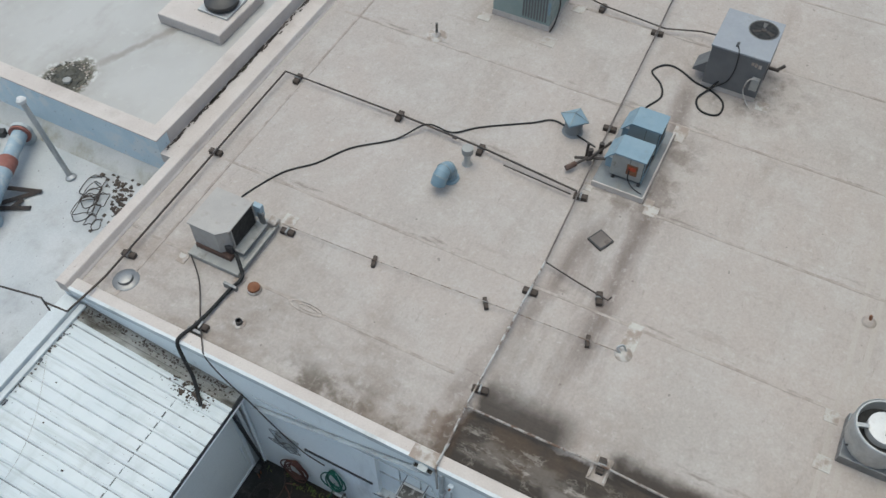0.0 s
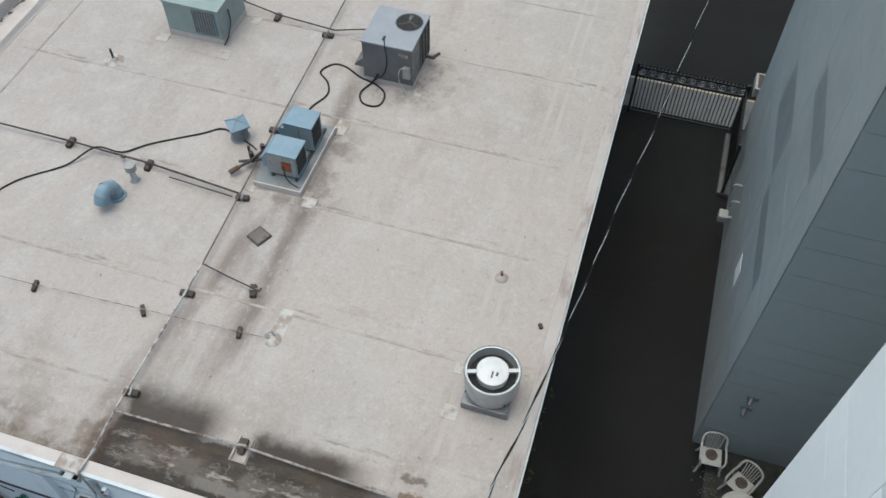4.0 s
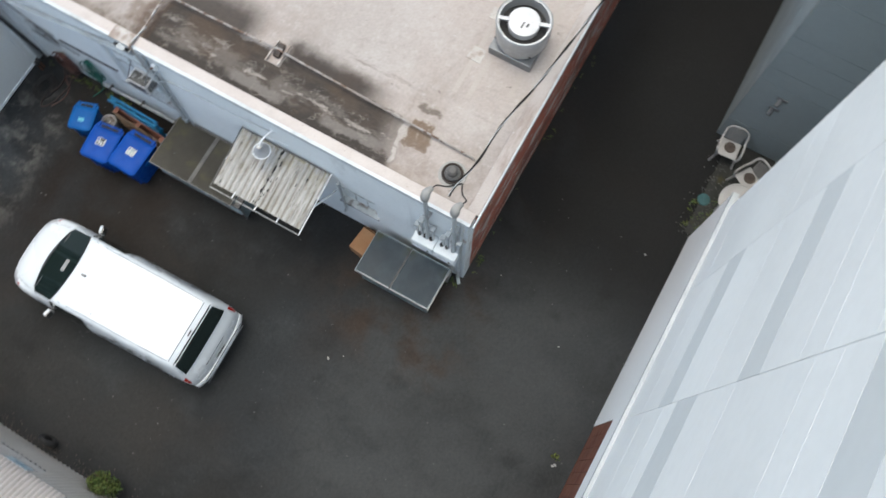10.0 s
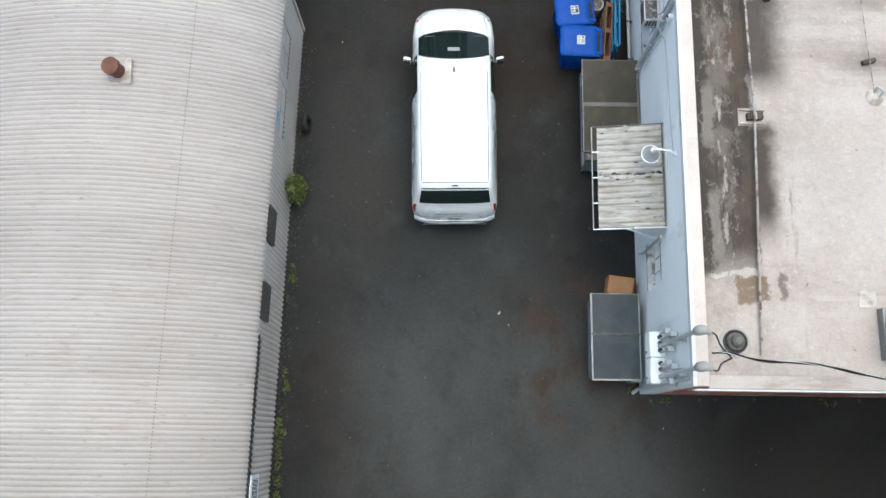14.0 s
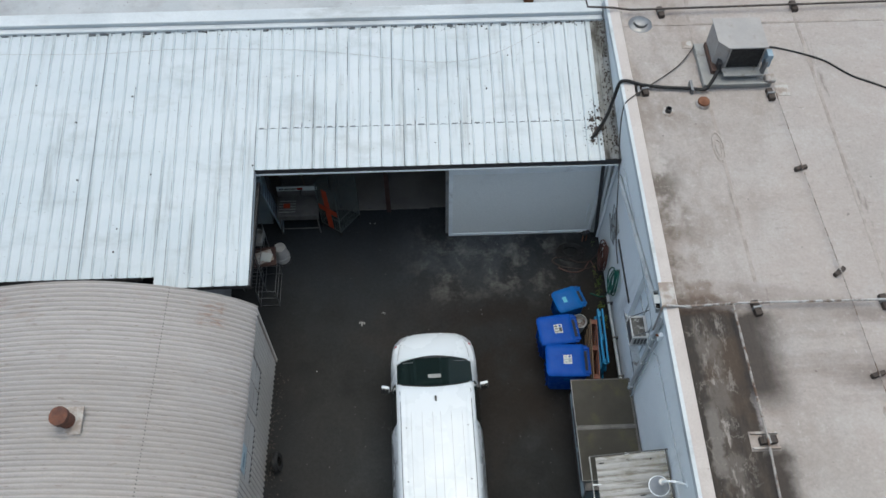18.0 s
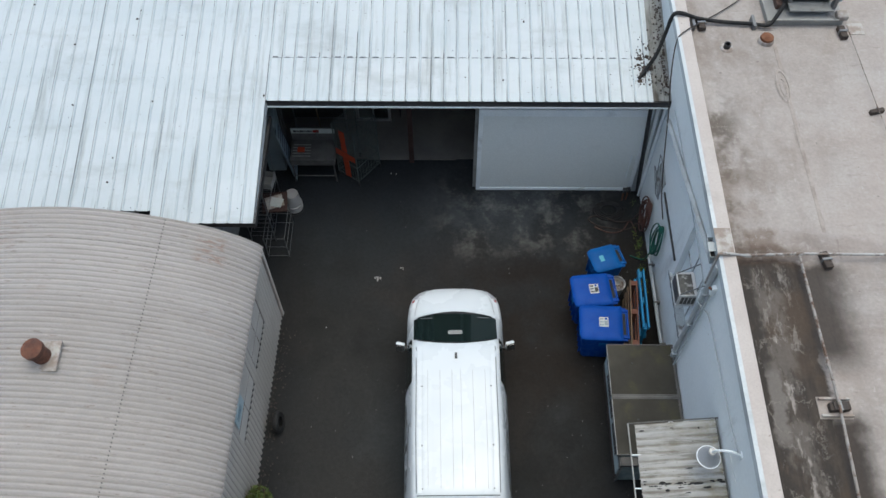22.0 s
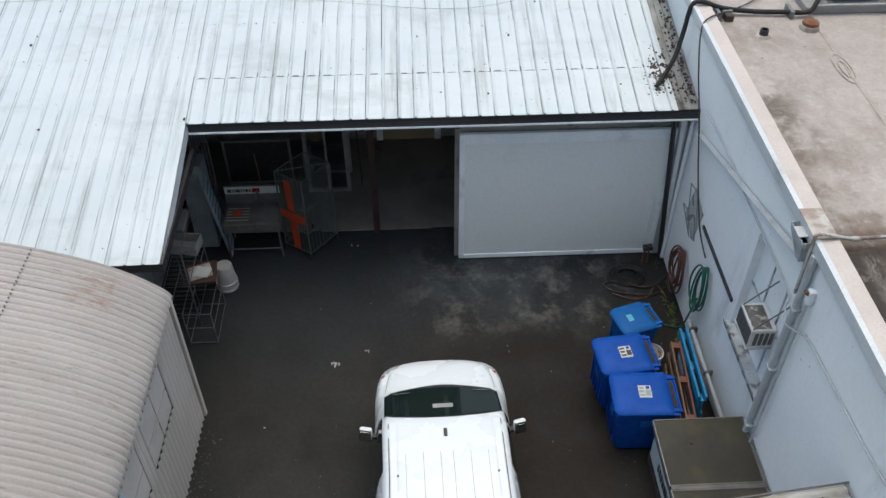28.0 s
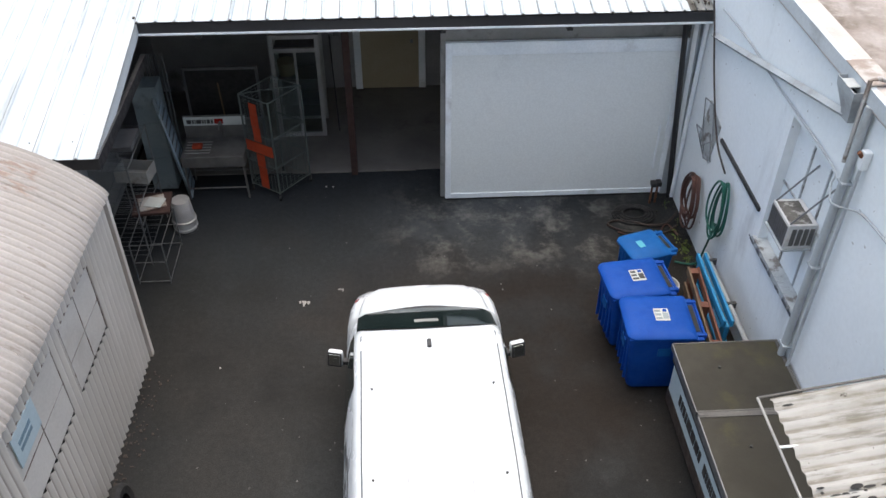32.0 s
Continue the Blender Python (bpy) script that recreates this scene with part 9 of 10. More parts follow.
part("wire", tubed([(-0.03, 11.25, 3.5), (-0.03, 10.6, 3.53), (-0.03, 9.9, 3.53), (-0.03, 9.4, 3.5), (-0.03, 8.6, 3.49), (-0.03, 7.55, 3.47), (-0.07, 7.4, 3.36), (-0.13, 7.22, 3.27), (-0.07, 7.02, 3.33), (-0.03, 6.8, 3.42), (-0.03, 6.2, 3.48), (-0.03, 5.3, 3.55), (-0.03, 4.4, 3.68)], 0.011, 6, 6), M_WALLPIPE, wr, smooth=True)
single("wall_strip", block(-0.03, -0.002, -0.79, 0.79, -0.028, 0.028), M_TRIMBLK, "long thin black strip fixed on the wall", "strip", m=pose(0, 9.58, 1.98, 0.5, 0, 0))
pt = thing("broken_wall_vent", pose(0, 10.85, 1.82), "broken square wall vent with torn wire guard and peeling pale cover", "vent")
part("cover", block(-0.012, 0.0, -0.27, 0.27, -0.36, 0.36), M_SILL, pt, m=pose(0, 0, 0, 14, 0, 0))
for a, b in (((-0.30, -0.1), (0.02, 0.44)), ((0.02, 0.44), (0.34, 0.36)), ((0.34, 0.36), (0.20, -0.10)), ((0.20, -0.10), (0.46, -0.16)), ((0.46, -0.16), (-0.05, -0.42)), ((-0.05, -0.42), (-0.32, -0.30)), ((-0.32, -0.30), (-0.10, 0.02)), ((0.1, -0.3), (-0.22, -0.02)), ((-0.05, -0.42), (0.20, -0.10))):
    part("wire_bar", rods([((-0.035, *a), (-0.03, *b))], 0.008, 5), M_STEEL, pt)


def hose_coil(name, c, rx, rz, n, r, material, label, seed):
    rng = random.Random(seed)
    h = thing(name, Matrix.Identity(4), label, "hose")
    for k in range(n):
        a, b = rx * rng.uniform(0.6, 1.1), rz * rng.uniform(0.75, 1.1)
        oy, oz = rng.uniform(-.07, .07), -b
        pts = [(c[0] - 0.02 * k - 0.03 * math.sin(q * math.pi / 16), c[1] + oy + a * math.sin(q * math.pi / 8) * (1 - 0.25 * math.cos(q * math.pi / 8)), c[2] + oz + b * math.cos(q * math.pi / 8)) for q in range(17)]
        part("loop", tubed(pts, r, 7, 3), material, h, smooth=True)
    return h


gh = hose_coil("green_hose", (-0.06, 9.72, 1.72), 0.24, 0.42, 5, 0.015, M_GREENH, "green garden hose hung in loops on the wall", 3)
part("hose_tail", tubed([(-0.08, 9.75, 1.0), (-0.10, 9.85, 0.5), (-0.14, 9.95, 0.1), (-0.4, 10.1, 0.02)], 0.016, 7, 6), M_GREENH, gh, smooth=True)
hose_coil("red_hose", (-0.06, 10.75, 1.12), 0.30, 0.42, 6, 0.016, M_REDH, "brown-red hose hung in loops on the wall", 8)
gc_ = thing("ground_hose", Matrix.Identity(4), "dark hose coiled on the ground by the door jamb", "hose")
for k in range(4):
    r = 0.34 - 0.05 * k
    part("loop", tubed([(-0.75 + r * math.cos(q * math.pi / 8), 11.28 + 0.75 * r * math.sin(q * math.pi / 8), 0.02 + 0.012 * k) for q in range(17)], 0.018, 7, 3), M_BLACK, gc_, smooth=True)
part("loop", tubed([(-1.1, 10.85, 0.02), (-0.8, 10.7, 0.02), (-0.5, 10.75, 0.02), (-0.3, 11.0, 0.03), (-0.2, 10.7, 0.05)], 0.015, 7, 6), M_REDH, gc_, smooth=True)
for k, (x, y) in enumerate(((-0.42, 11.6), (-0.33, 11.62))):
    tp_ = thing("standpipe_tap", pose(x, y, 0), "small standpipe tap beside the sliding door", "tap", group="taps by the door")
    part("pipe", rods([((0, 0, 0), (0, 0, 0.42))], 0.018, 8), M_RUST, tp_)
    part("valve", block(-0.04, 0.04, -0.08, 0.03, 0.36, 0.44, 0.008), M_TRIMBLK, tp_)


gh = thing("ground_hose", Matrix.Identity(4), "dirty dark brown garden hose trailing over the ground by the wall", "hose")
part("hose", tubed([(-0.14, 10.95, 0.03), (-0.39, 10.78, 0.025), (-0.74, 10.81, 0.025), (-1.02, 10.87, 0.025), (-1.22, 11.03, 0.025), (-1.10, 11.13, 0.025), (-0.85, 11.09, 0.03), (-0.59, 10.96, 0.05), (-0.3, 11.0, 0.05), (-0.12, 11.1, 0.2)], 0.017, 8, 6), M_HOSEDARK, gh, smooth=True)

# ---------------------------------------------------------------- alley gate and street
single("pavement", block(16.95, 18.3, -16, -0.05, 0.0, 0.06, 0.01), M_PAVE, "pale concrete pavement outside the gate", "pavement", kind="structure")
single("kerb_strip", block(14.1, 16.6, -3.63, -3.28, 0.0, 0.12, 0.015), M_PAVE, "concrete kerb strip beside the gate", "kerb", kind="structure")
gate = thing("iron_gate", pose(16.75, -1.87, 0), "black wrought-iron sliding gate with scrolled top band", "gate")
W0, W1 = -1.62, 1.62
for z in (0.12, 1.52, 1.84):
    part("rail", block(-0.025, 0.025, W0, W1, z - 0.025, z + 0.025), M_GATE, gate)
for y in (W0, W1):
    part("stile", block(-0.035, 0.035, y - 0.035, y + 0.035, 0.0, 1.98), M_GATE, gate)
n = 30
for k in range(1, n):
    y = W0 + (W1 - W0) * k / n
    part("bar", block(-0.011, 0.011, y - 0.011, y + 0.011, 0.12, 1.52), M_GATE, gate)
    part("finial", rods([((0, y, 1.86), (0, y, 1.98))], 0.016, 5), M_GATE, gate)
for k in range(11):
    y = W0 + 0.15 + (W1 - W0 - 0.3) * k / 10
    s = 1 if k % 2 else -1
    pts = [(0, y + 0.13 * (1 - q / 14) * math.cos(q * 0.75), 1.68 + s * 0.12 * (1 - q / 14) * math.sin(q * 0.75)) for q in range(13)]
    part("scroll", tubed(pts, 0.015, 5, 2), M_GALV, gate)
fe = thing("iron_fence", pose(15.4, -3.42, 0.12), "black iron fence panel on the kerb beside the gate", "fence")
for z in (0.1, 1.5, 1.75):
    part("rail", block(-1.25, 1.2, -0.02, 0.02, z - 0.02, z + 0.02), M_GATE, fe)
for k in range(21):
    x = -1.22 + 0.12 * k
    part("bar", block(x - 0.01, x + 0.01, -0.01, 0.01, 0.0, 1.82), M_GATE, fe)
for x in (-1.25, 1.2):
    part("post", block(x - 0.04, x + 0.04, -0.04, 0.04, 0.0, 1.95), M_GATE, fe)
mb_ = thing("street_planter", pose(19.0, -4.3, 0), "grey framed planter box on the pavement", "planter")
part("box", block(-0.4, 0.4, -0.4, 0.4, 0, 0.35, 0.02), M_PAD, mb_)
part("soil", block(-0.32, 0.32, -0.32, 0.32, 0.35, 0.36), M_BLOCK, mb_)
single("street_lip", block(18.3, 18.42, -16, -0.05, 0.0, 0.02), M_CREAM, "worn sandy kerb line along the street", "kerb", kind="structure")

# ---------------------------------------------------------------- sitting niche
single("niche_floor", block(3.5, G3X - 0.02, -6.95, -4.0, 0.0, 0.03, 0.008), M_NICHE, "damp dark niche paving with moss", "floor", kind="structure")


def garden_chair(m, label):
    c = thing("garden_chair", m, label, "chair", "white chairs in the niche")
    seat = part("seat", block(-0.23, 0.23, -0.22, 0.22, 0.39, 0.42, 0.012), M_CHAIR, c)
    part("seat_stain", turned([(0.14, 0.4205), (0.125, 0.424), (0.0, 0.424)], 18, (0.0, 0.04, 0)), M_BLOCK, c, "brown water stain on the seat")
    for x, y, dx, dy in ((-0.22, -0.21, -0.06, -0.05), (0.22, -0.21, 0.06, -0.05), (-0.2, 0.2, -0.06, 0.08), (0.2, 0.2, 0.06, 0.08)):
        part("leg", rods([((x, y, 0.40), (x + dx, y + dy, 0.0))], 0.028, 8), M_CHAIR, c)
    top = [(-0.27, 0.20, 0.62), (-0.26, 0.30, 0.74), (-0.18, 0.36, 0.83), (0.0, 0.38, 0.86), (0.18, 0.36, 0.83), (0.26, 0.30, 0.74), (0.27, 0.20, 0.62)]
    part("back_rim", tubed(top, 0.028, 8, 5), M_CHAIR, c, smooth=True)
    for k in range(7):
        x = -0.18 + 0.06 * k
        part("back_slat", rods([((x * 0.8, 0.21, 0.42), (x, 0.36 - abs(x) * 0.2, 0.83 - abs(x) * 0.25))], 0.013, 6), M_CHAIR, c)
    for s in (-1, 1):
        part("arm_rest", tubed([(s * 0.27, 0.20, 0.62), (s * 0.285, 0.0, 0.63), (s * 0.28, -0.2, 0.61), (s * 0.25, -0.24, 0.5), (s * 0.24, -0.22, 0.38)], 0.026, 8, 4), M_CHAIR, c, smooth=True)
    return c


garden_chair(pose(5.70, -4.03, 0.0, 0, 0, -87), "white plastic garden chair with brown stained seat by the grey wall")
garden_chair(pose(5.21, -4.72, 0.03, 0, 0, -123), "white plastic garden chair turned aside beside the table")
garden_chair(pose(3.72, -4.62, 0.03, 0, 0, 60), "white plastic garden chair half hidden behind the table")
tb_ = thing("garden_table", pose(4.45, -4.72, 0.03), "round white plastic garden table", "table")
part("table_top", turned([(0.44, 0.66), (0.46, 0.68), (0.46, 0.70), (0.43, 0.705), (0.42, 0.695), (0.0, 0.695)], 40), M_CHAIR, tb_, smooth=True)
for a in range(4):
    part("leg", rods([((0.3 * math.cos(a * math.pi / 2 + .4), 0.3 * math.sin(a * math.pi / 2 + .4), 0.67), (0.34 * math.cos(a * math.pi / 2 + .4), 0.34 * math.sin(a * math.pi / 2 + .4), 0))], 0.025, 8), M_CHAIR, tb_)
single("round_cover", turned([(0.15, 0.0), (0.15, 0.02), (0.13, 0.03), (0.0, 0.03)], 24), plain("teal_plastic", (0.022, 0.075, 0.08), 0.7), "round teal plastic cover on the ground", "cover", m=pose(4.43, -4.07, 0.03))
bm = bmesh.new()
rng = random.Random(44)
for k in range(160):
    x = rng.uniform(3.4, 5.8)
    y = -4.15 + rng.gauss(0, 0.22)
    s = rng.uniform(0.008, 0.025)
    slab(bm, x, x + s, y, y + s, 0.0, 0.034 + s * 0.3)
single("niche_grit", bm, M_PAVE, "leaf grit at the edge of the niche", "grit", kind="stuff")

# ---------------------------------------------------------------- litter on the asphalt
rng = random.Random(17)
for x, y, s, n_ in ((-3.1, 1.78, 0.035, 2), (-0.35, -2.67, 0.03, 1), (0.49, -0.74, 0.03, 1), (-5.89, 9.49, 0.04, 9), (-5.35, 9.75, 0.025, 4), (-2.75, -3.75, 0.06, 2), (2.55, -3.45, 0.045, 1), (-7.3, -3.0, 0.05, 1), (-2.9, 1.5, 0.025, 1), (-5.6, 12.3, 0.03, 2), (-6.9, 8.3, 0.025, 1)):
    for j in range(n_):
        bm = bmesh.new()
        ox, oy = (rng.gauss(0, 0.06), rng.gauss(0, 0.025)) if j else (0, 0)
        vs = [bm.verts.new((s * math.cos(q * 2 * math.pi / 7) * rng.uniform(.3, .6), s * math.sin(q * 2 * math.pi / 7) * rng.uniform(.5, 1.0), rng.uniform(0, 0.012))) for q in range(7)]
        c0 = bm.verts.new((0, 0, 0.02))
        for q in range(7):
            bm.faces.new((vs[q], vs[(q + 1) % 7], c0))
        tagged(part("paper_scrap", bm, M_PAD, m=pose(x + ox, y + oy, 0.002, 0, 0, rng.uniform(-25, 25))), "torn white paper scrap on the asphalt", "litter", "litter on the asphalt")
# dirt and weeds in the corner by the hoses
bm = bmesh.new()
for k in range(420):
    x = -0.02 - abs(rng.gauss(0, 0.16))
    y = rng.uniform(9.3, 11.75)
    s = rng.uniform(0.006, 0.022)
    slab(bm, x, x + s, y, y + s * rng.uniform(.5, 1.6), 0.0, 0.004 + s * 0.3)
single("corner_dirt", bm, M_NICHE, "dark leaf dirt gathered along the wall foot", "dirt", kind="stuff")
bm = bmesh.new()
for k in range(26):
    leaf_clump(bm, (-0.08 - abs(rng.gauss(0, 0.12)), rng.uniform(9.2, 11.6), 0.0), 0.07, 0.08, 0.10, 12, 0.022, rng)
for k in range(16):
    leaf_clump(bm, (rng.uniform(0.0, 7.0), -0.08 - abs(rng.gauss(0, 0.05)), 0.0), 0.09, 0.05, 0.06, 9, 0.018, rng)
for k in range(8):
    leaf_clump(bm, (-0.1 - abs(rng.gauss(0, 0.1)), rng.uniform(-0.05, 0.4), 0.0), 0.07, 0.06, 0.07, 12, 0.02, rng)
single("moss_weeds", bm, M_LEAF, "sparse green weeds along the wall foot", "weeds", kind="stuff")
bm = bmesh.new()
for k in range(380):
    x, y = rng.uniform(-7.6, 3.0), rng.uniform(-4.0, 12.5)
    if x > 0 and y > -0.2:
        continue
    s = rng.uniform(0.004, 0.02)
    slab(bm, x, x + s, y, y + s * rng.uniform(.5, 2), 0.0, 0.004)
single("asphalt_specks", bm, M_PAVE, "small pale specks of grit and leaves on the asphalt", "grit", kind="stuff")

# ---------------------------------------------------------------- inside the open shed
ct = thing("wire_cage_cart", pose(-6.43, 12.36, 0), "tall wire-mesh cage cart on casters crossed with orange tape", "cart")
Q = [(-0.48, -0.05), (0.0, -0.38), (0.45, 0.16), (-0.03, 0.48)]
for x, y in Q:
    part("corner_post", rods([((x, y, 0.12), (x, y, 1.80))], 0.014, 8), M_CAGE, ct)
    w_ = part("caster", rods([((x - 0.02, y, 0.055), (x + 0.02, y, 0.055))], 0.055, 14), M_BLACK, ct)
for z in (0.14, 0.62, 1.15, 1.80):
    for a, b in zip(Q, Q[1:] + Q[:1]):
        part("ring_rail", rods([((*a, z), (*b, z))], 0.010, 6), M_CAGE, ct)
for a, b in zip(Q, Q[1:] + Q[:1]):
    for k in range(1, 8):
        f = k / 8
        x, y = a[0] + (b[0] - a[0]) * f, a[1] + (b[1] - a[1]) * f
        part("mesh_wire", rods([((x, y, 0.14), (x, y, 1.80))], 0.0028, 4), M_CAGE, ct)
for a, b in zip(Q, Q[1:] + Q[:1]):
    for k in range(31):
        z = 0.18 + 0.052 * k
        part("mesh_wire", rods([((*a, z), (*b, z))], 0.003, 4), M_CAGE, ct)
part("top_brace", rods([((*Q[0], 1.80), (*Q[2], 1.80))], 0.008, 6), M_CAGE, ct)
part("top_brace", rods([((*Q[1], 1.80), (*Q[3], 1.80))], 0.008, 6), M_CAGE, ct)
ax, ay = Vector((*Q[0], 0)), Vector((*Q[1], 0))
dx = (ay - ax).normalized()
nrm = Vector((dx.y, -dx.x, 0))


def tape(f0, f1, z0, z1):
    bm = bmesh.new()
    L = (ay - ax).length
    o = nrm * 0.02
    pts = [ax + dx * L * f0 + o, ax + dx * L * f1 + o]
    vs = [bm.verts.new((p.x, p.y, z)) for p, z in ((pts[0], z0), (pts[1], z0), (pts[1], z1), (pts[0], z1))]
    bm.faces.new(vs)
    thick(bm, 0.004)
    part("orange_tape", bm, M_ORANGE, ct, "bright orange cross of tape")


tape(0.38, 0.66, 0.16, 0.55)
tape(0.36, 0.64, 0.56, 0.80)
tape(0.05, 0.98, 0.82, 1.02)
tape(0.36, 0.62, 1.04, 1.30)
tape(0.34, 0.60, 1.31, 1.72)
sk = thing("steel_work_sink", pose(-7.43, 12.36, 0), "stainless work sink stand with printed backsplash sign", "sink")
part("basin", block(-0.50, 0.50, -0.30, 0.30, 0.62, 0.82, 0.015), M_LEAD, sk)
part("basin_well", block(-0.20, 0.42, -0.22, 0.22, 0.822, 0.826), M_LEAD, sk)
part("drainer", block(-0.47, -0.22, -0.25, 0.25, 0.822, 0.832), M_LEAD, sk)
for k in range(5):
    part("drainer_rib", block(-0.45, -0.05, -0.2 + 0.08 * k, -0.185 + 0.08 * k, 0.832, 0.84), M_PAD, sk)
part("backsplash", block(-0.50, 0.50, 0.30, 0.33, 0.80, 1.22, 0.008), M_LEAD, sk)
sgn = part("sign", block(-0.49, 0.49, 0.285, 0.298, 1.05, 1.20), M_LABEL, sk, "white sign with dark and red print")
text_bars(sgn, M_TRIMBLK, -0.44, -0.02, 0.283, 1.06, 1.19, 1, "x", 22)
part("red_print", block(0.0, 0.14, 0.279, 0.285, 1.08, 1.17), M_LRED, sgn)
for x in (-0.46, 0.46):
    for y in (-0.26, 0.26):
        part("leg", rods([((x, y, 0.62), (x * 1.04, y * 1.05, 0.0))], 0.018, 8), M_LEAD, sk)
part("stretcher", rods([((-0.47, -0.26, 0.2), (0.47, -0.26, 0.2))], 0.014, 8), M_LEAD, sk)
part("stretcher", rods([((-0.47, 0.26, 0.2), (0.47, 0.26, 0.2))], 0.014, 8), M_LEAD, sk)
part("orange_sponge", block(-0.34, -0.18, -0.1, 0.02, 0.842, 0.9, 0.015), M_ORANGE, sk)
part("faucet", tubed([(0.1, 0.28, 0.82), (0.1, 0.28, 1.1), (0.1, 0.15, 1.16), (0.1, 0.05, 1.1)], 0.014, 8, 5), M_LEAD, sk, smooth=True)
bd = thing("dark_panel_board", pose(-7.35, 13.4, 0), "large dark framed board standing behind the sink", "board")
part("board", block(-0.6, 0.55, -0.02, 0.02, 0.75, 1.65), M_BLACK, bd)
for x0, x1, z0, z1 in ((-0.64, -0.60, 0.0, 1.69), (0.55, 0.59, 0.0, 1.69), (-0.60, 0.55, 1.65, 1.69), (-0.60, 0.55, 0.71, 0.75)):
    part("frame", block(x0, x1, -0.03, 0.03, z0, z1), M_UNITGREY, bd)
single("broom", rods([((-7.35, 13.25, 0.0), (-7.42, 13.3, 1.45))], 0.014, 8), M_WOOD, "wooden broom stick leaning at the board", "broom")
lk = thing("grey_locker", pose(-8.36, 12.55, 0), "tall grey sheet-metal locker with jointed panels", "locker")
part("carcass", block(-0.20, 0.20, -0.16, 0.2, 0.0, 1.9, 0.01), M_CASE, lk)
for z0, z1 in ((0.03, 0.62), (0.64, 1.27), (1.29, 1.87)):
    part("front_panel", block(-0.19, 0.19, -0.175, -0.162, z0, z1, 0.004), M_CASE, lk)
for k, (dx, c, h) in enumerate(((0.0, M_CASE, 1.75), (0.07, M_CASE2, 1.6))):
    lp = thing("slotted_panel", pose(-7.98 + dx, 12.42 - 0.1 * k, 0, 0, -8, 6), "blue-grey slotted metal panel leaning on the locker", "panel", group="panels by the locker")
    part("sheet", block(-0.012, 0.012, -0.2, 0.26, 0.0, h, 0.004), c, lp)
    for q in range(10):
        part("slot", block(0.0125, 0.016, -0.16, 0.22, 0.12 + 0.15 * q, 0.16 + 0.15 * q), M_TRIMBLK, lp)
wb = thing("standing_bars", pose(-8.26, 12.86, 0), "bundle of grey bars standing behind the locker", "bars")
for k in range(7):
    part("bar", rods([((-0.17 + 0.055 * k, 0.0, 0.0), (-0.17 + 0.055 * k, 0.04, 2.2))], 0.012, 6), M_UNITGREY, wb)
rk = thing("wire_shelf_rack", pose(-8.42, 11.0, 0), "tall chrome wire shelf rack with trays", "shelf rack")
for x in (-0.3, 0.22):
    for y in (-0.55, 0.62):
        part("post", rods([((x, y, 0), (x, y, 1.72))], 0.012, 8), M_STEEL, rk)
for z in (0.2, 0.72, 1.0, 1.7):
    for x in (-0.3, 0.22):
        part("shelf_rail", rods([((x, -0.55, z), (x, 0.62, z))], 0.008, 6), M_STEEL, rk)
    for k in range(12):
        y = -0.55 + 0.106 * k
        part("shelf_wire", rods([((-0.3, y, z), (0.22, y, z))], 0.004, 4), M_STEEL, rk)
lr = thing("low_wire_frame", pose(-8.05, 10.35, 0), "low chrome wire frame in front of the rack", "rack")
for x in (-0.25, 0.2):
    for y in (-0.32, 0.55):
        part("post", rods([((x, y, 0), (x, y, 0.72))], 0.010, 6), M_STEEL, lr)
for z in (0.04, 0.4, 0.72):
    for a, c in (((-0.25, -0.32), (0.2, -0.32)), ((0.2, -0.32), (0.2, 0.55)), ((0.2, 0.55), (-0.25, 0.55)), ((-0.25, 0.55), (-0.25, -0.32))):
        part("rail", rods([((*a, z), (*c, z))], 0.007, 6), M_STEEL, lr)
st_ = thing("stacked_trays", pose(-8.46, 11.1, 1.71), "grey metal trays stacked on the top shelf", "tray")
for k in range(3):
    part("tray", block(-0.24, 0.24, -0.2, 0.3, 0.03 * k, 0.03 * k + 0.022, 0.006), M_UNITGREY, st_)
tr = thing("paper_tray", pose(-8.12, 10.95, 0.732, 0, 0, 6), "dark tray heaped with papers on the wire shelf", "tray")
part("tray", block(-0.3, 0.24, -0.26, 0.26, 0.0, 0.05, 0.012), M_POST, tr)
part("papers", block(-0.22, 0.16, -0.16, 0.16, 0.05, 0.07, 0.006), M_PATCH, tr, m=pose(0, 0, 0, 0, 0, 14))
part("paper_sheet", block(-0.1, 0.16, -0.15, 0.08, 0.082, 0.09), M_LABEL, tr, m=pose(0, 0, 0, 0, 0, -18))
bn = thing("grey_basin", pose(-8.4, 11.3, 1.008, 0, 0, -8), "grey rectangular plastic tub on the wire shelf", "tub")
for x0, x1, y0, y1 in ((-0.25, 0.25, -0.17, -0.155), (-0.25, 0.25, 0.155, 0.17), (-0.25, -0.235, -0.155, 0.155), (0.235, 0.25, -0.155, 0.155)):
    part("side", block(x0, x1, y0, y1, 0.0, 0.2, 0.004), M_PAD, bn)
part("bottom", block(-0.235, 0.235, -0.155, 0.155, 0.0, 0.02), M_PAD, bn)
bu = thing("white_buckets", pose(-7.86, 11.35, 0), "two nested white plastic buckets with wire handle, upside down", "bucket")
part("lower_bucket", turned([(0.175, 0.0), (0.18, 0.03), (0.155, 0.36), (0.0, 0.365)], 30), M_CHAIR, bu, smooth=True)
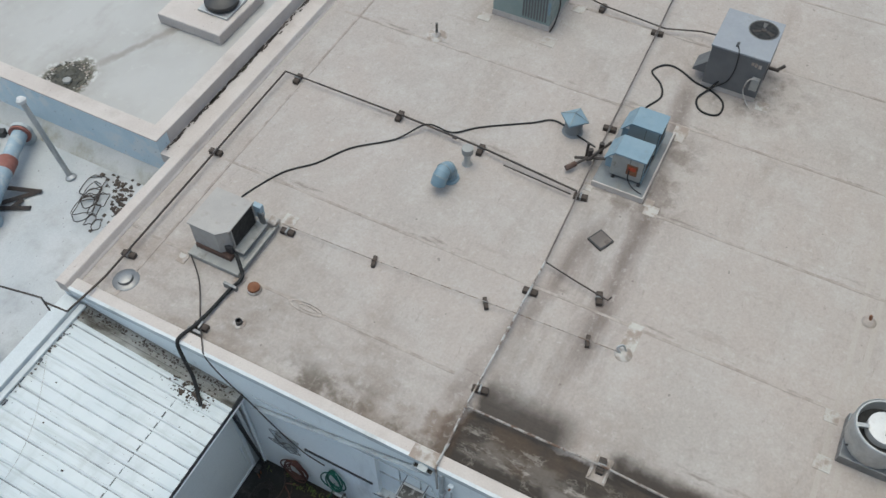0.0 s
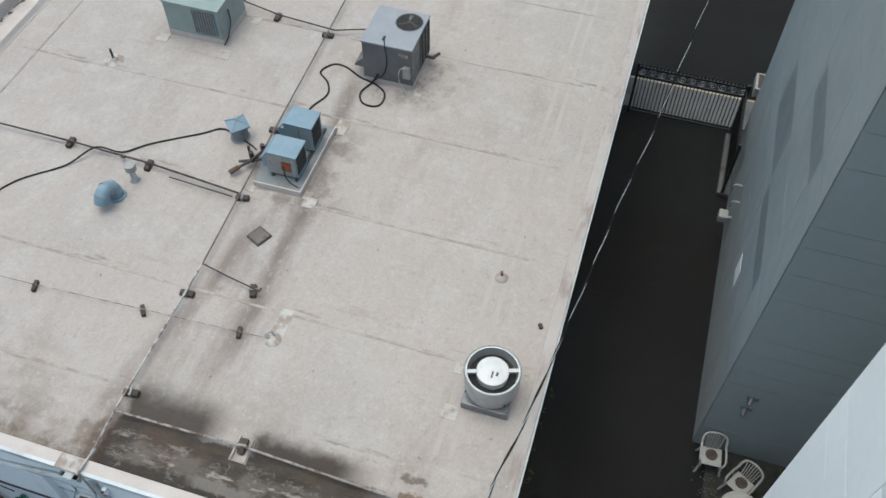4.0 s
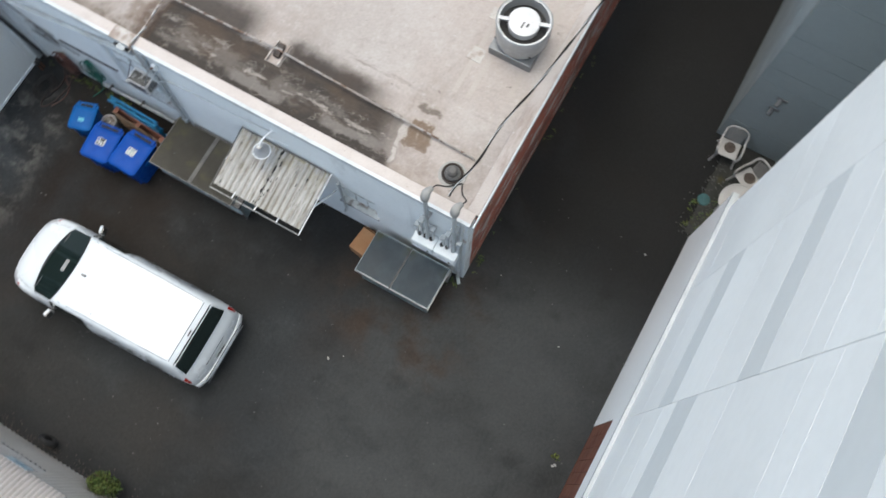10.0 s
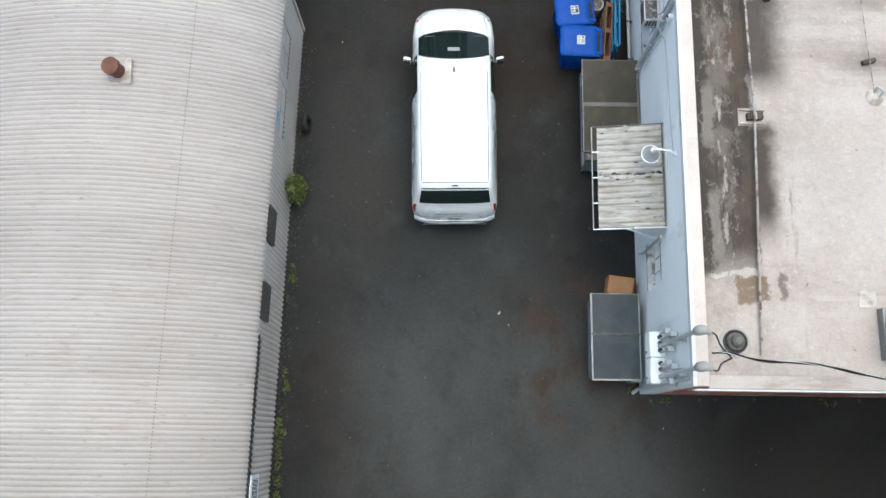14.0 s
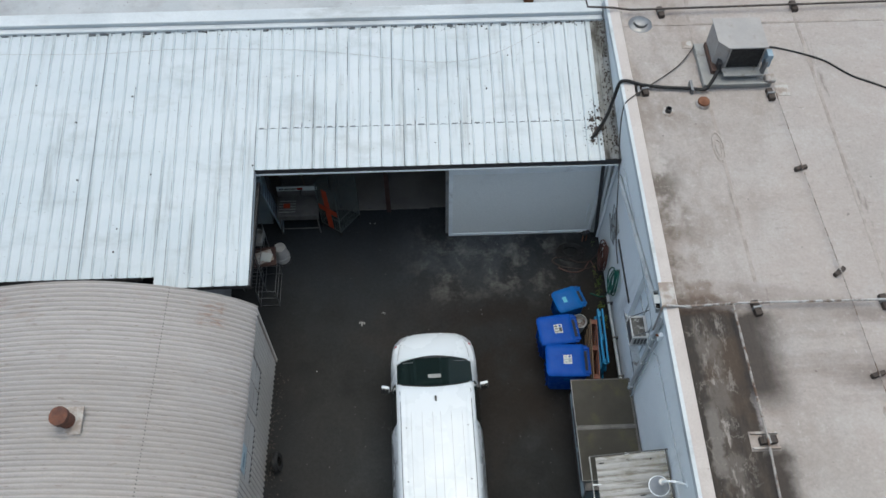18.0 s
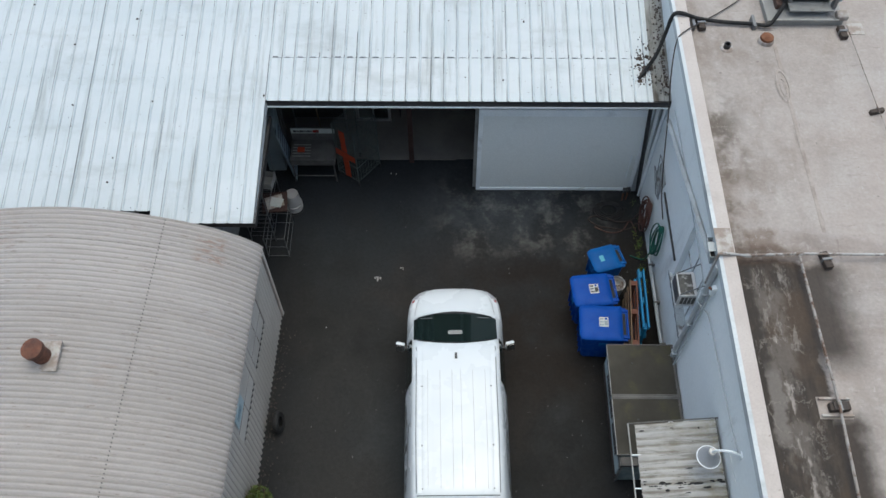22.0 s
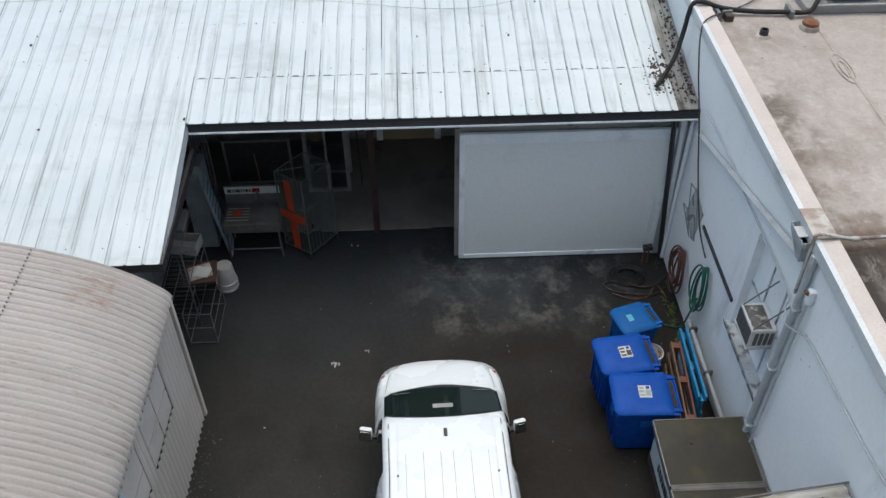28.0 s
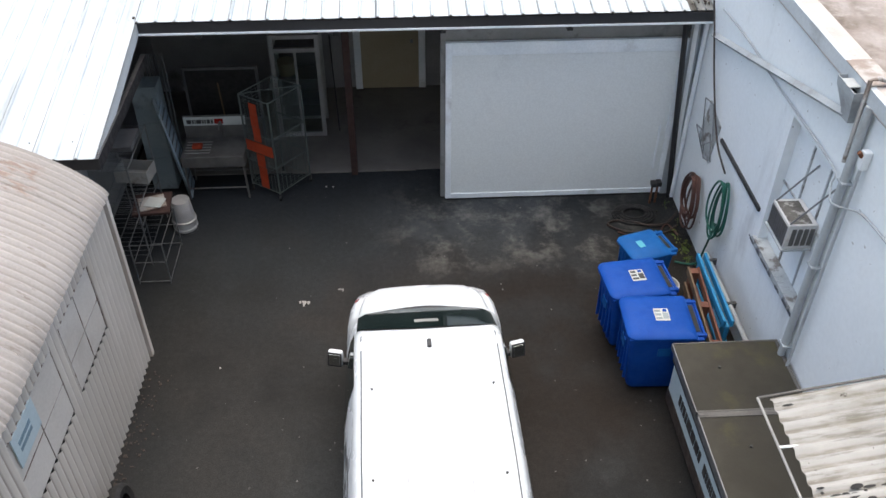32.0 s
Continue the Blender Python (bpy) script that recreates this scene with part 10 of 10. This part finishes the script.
part("upper_bucket", turned([(0.17, 0.13), (0.172, 0.2), (0.14, 0.52), (0.135, 0.53), (0.0, 0.53)], 30), M_CHAIR, bu, smooth=True)
for z0 in (0.02, 0.15):
    part("rim", turned([(0.17, z0), (0.19, z0 + 0.01), (0.19, z0 + 0.035), (0.165, z0 + 0.05)], 28, cap=False), M_CHAIR, bu, smooth=True)
part("handle", tubed([(0.18, -0.02, 0.05), (0.2, -0.12, 0.03), (0.08, -0.22, 0.02), (-0.08, -0.21, 0.02), (-0.18, -0.04, 0.05)], 0.007, 6, 5), M_TRIMBLK, bu)
fr = thing("glass_door_cabinet", pose(-6.19, 14.22, 0), "empty glass-door display cabinet with pale aluminium frame", "cabinet")
for x in (-0.385, 0.385):
    for y in (-0.3, 0.3):
        part("upright", block(x - 0.035, x + 0.035, y - 0.03, y + 0.03, 0, 1.98), M_GALV, fr)
for z in (0.05, 1.70, 1.945):
    for y in (-0.3, 0.3):
        part("cross_rail", block(-0.35, 0.35, y - 0.03, y + 0.03, z - 0.035, z + 0.035), M_GALV, fr)
for x in (-0.385, 0.385):
    part("side_rail", block(x - 0.03, x + 0.03, -0.27, 0.27, 1.915, 1.975), M_GALV, fr)
part("middle_stile", block(-0.02, 0.02, -0.325, -0.30, 0.085, 1.665), M_GALV, fr)
part("back", block(-0.35, 0.35, 0.26, 0.28, 0.085, 1.665), M_UNITGREY, fr)
part("header_floor", block(-0.35, 0.35, -0.27, 0.27, 1.69, 1.70), M_UNITGREY, fr)
gp = part("pane", block(-0.35, 0.35, -0.312, -0.306, 0.085, 1.665), M_CLEAR, fr)
gp.visible_shadow = False
for z in (0.6, 1.1):
    part("shelf", block(-0.345, 0.345, -0.24, 0.25, z, z + 0.012), M_STEEL, fr)
part("yellow_tub", turned([(0.14, 0.0), (0.16, 0.24), (0.0, 0.25)], 20, (-0.2, 0.0, 1.112)), M_CREAM, fr)
single("shed_pole", rods([((-5.55, 14.05, 0.0), (-5.62, 14.35, 1.75))], 0.014, 6), M_TRIMBLK, "dark tool pole leaning beside the display cabinet", "pole")
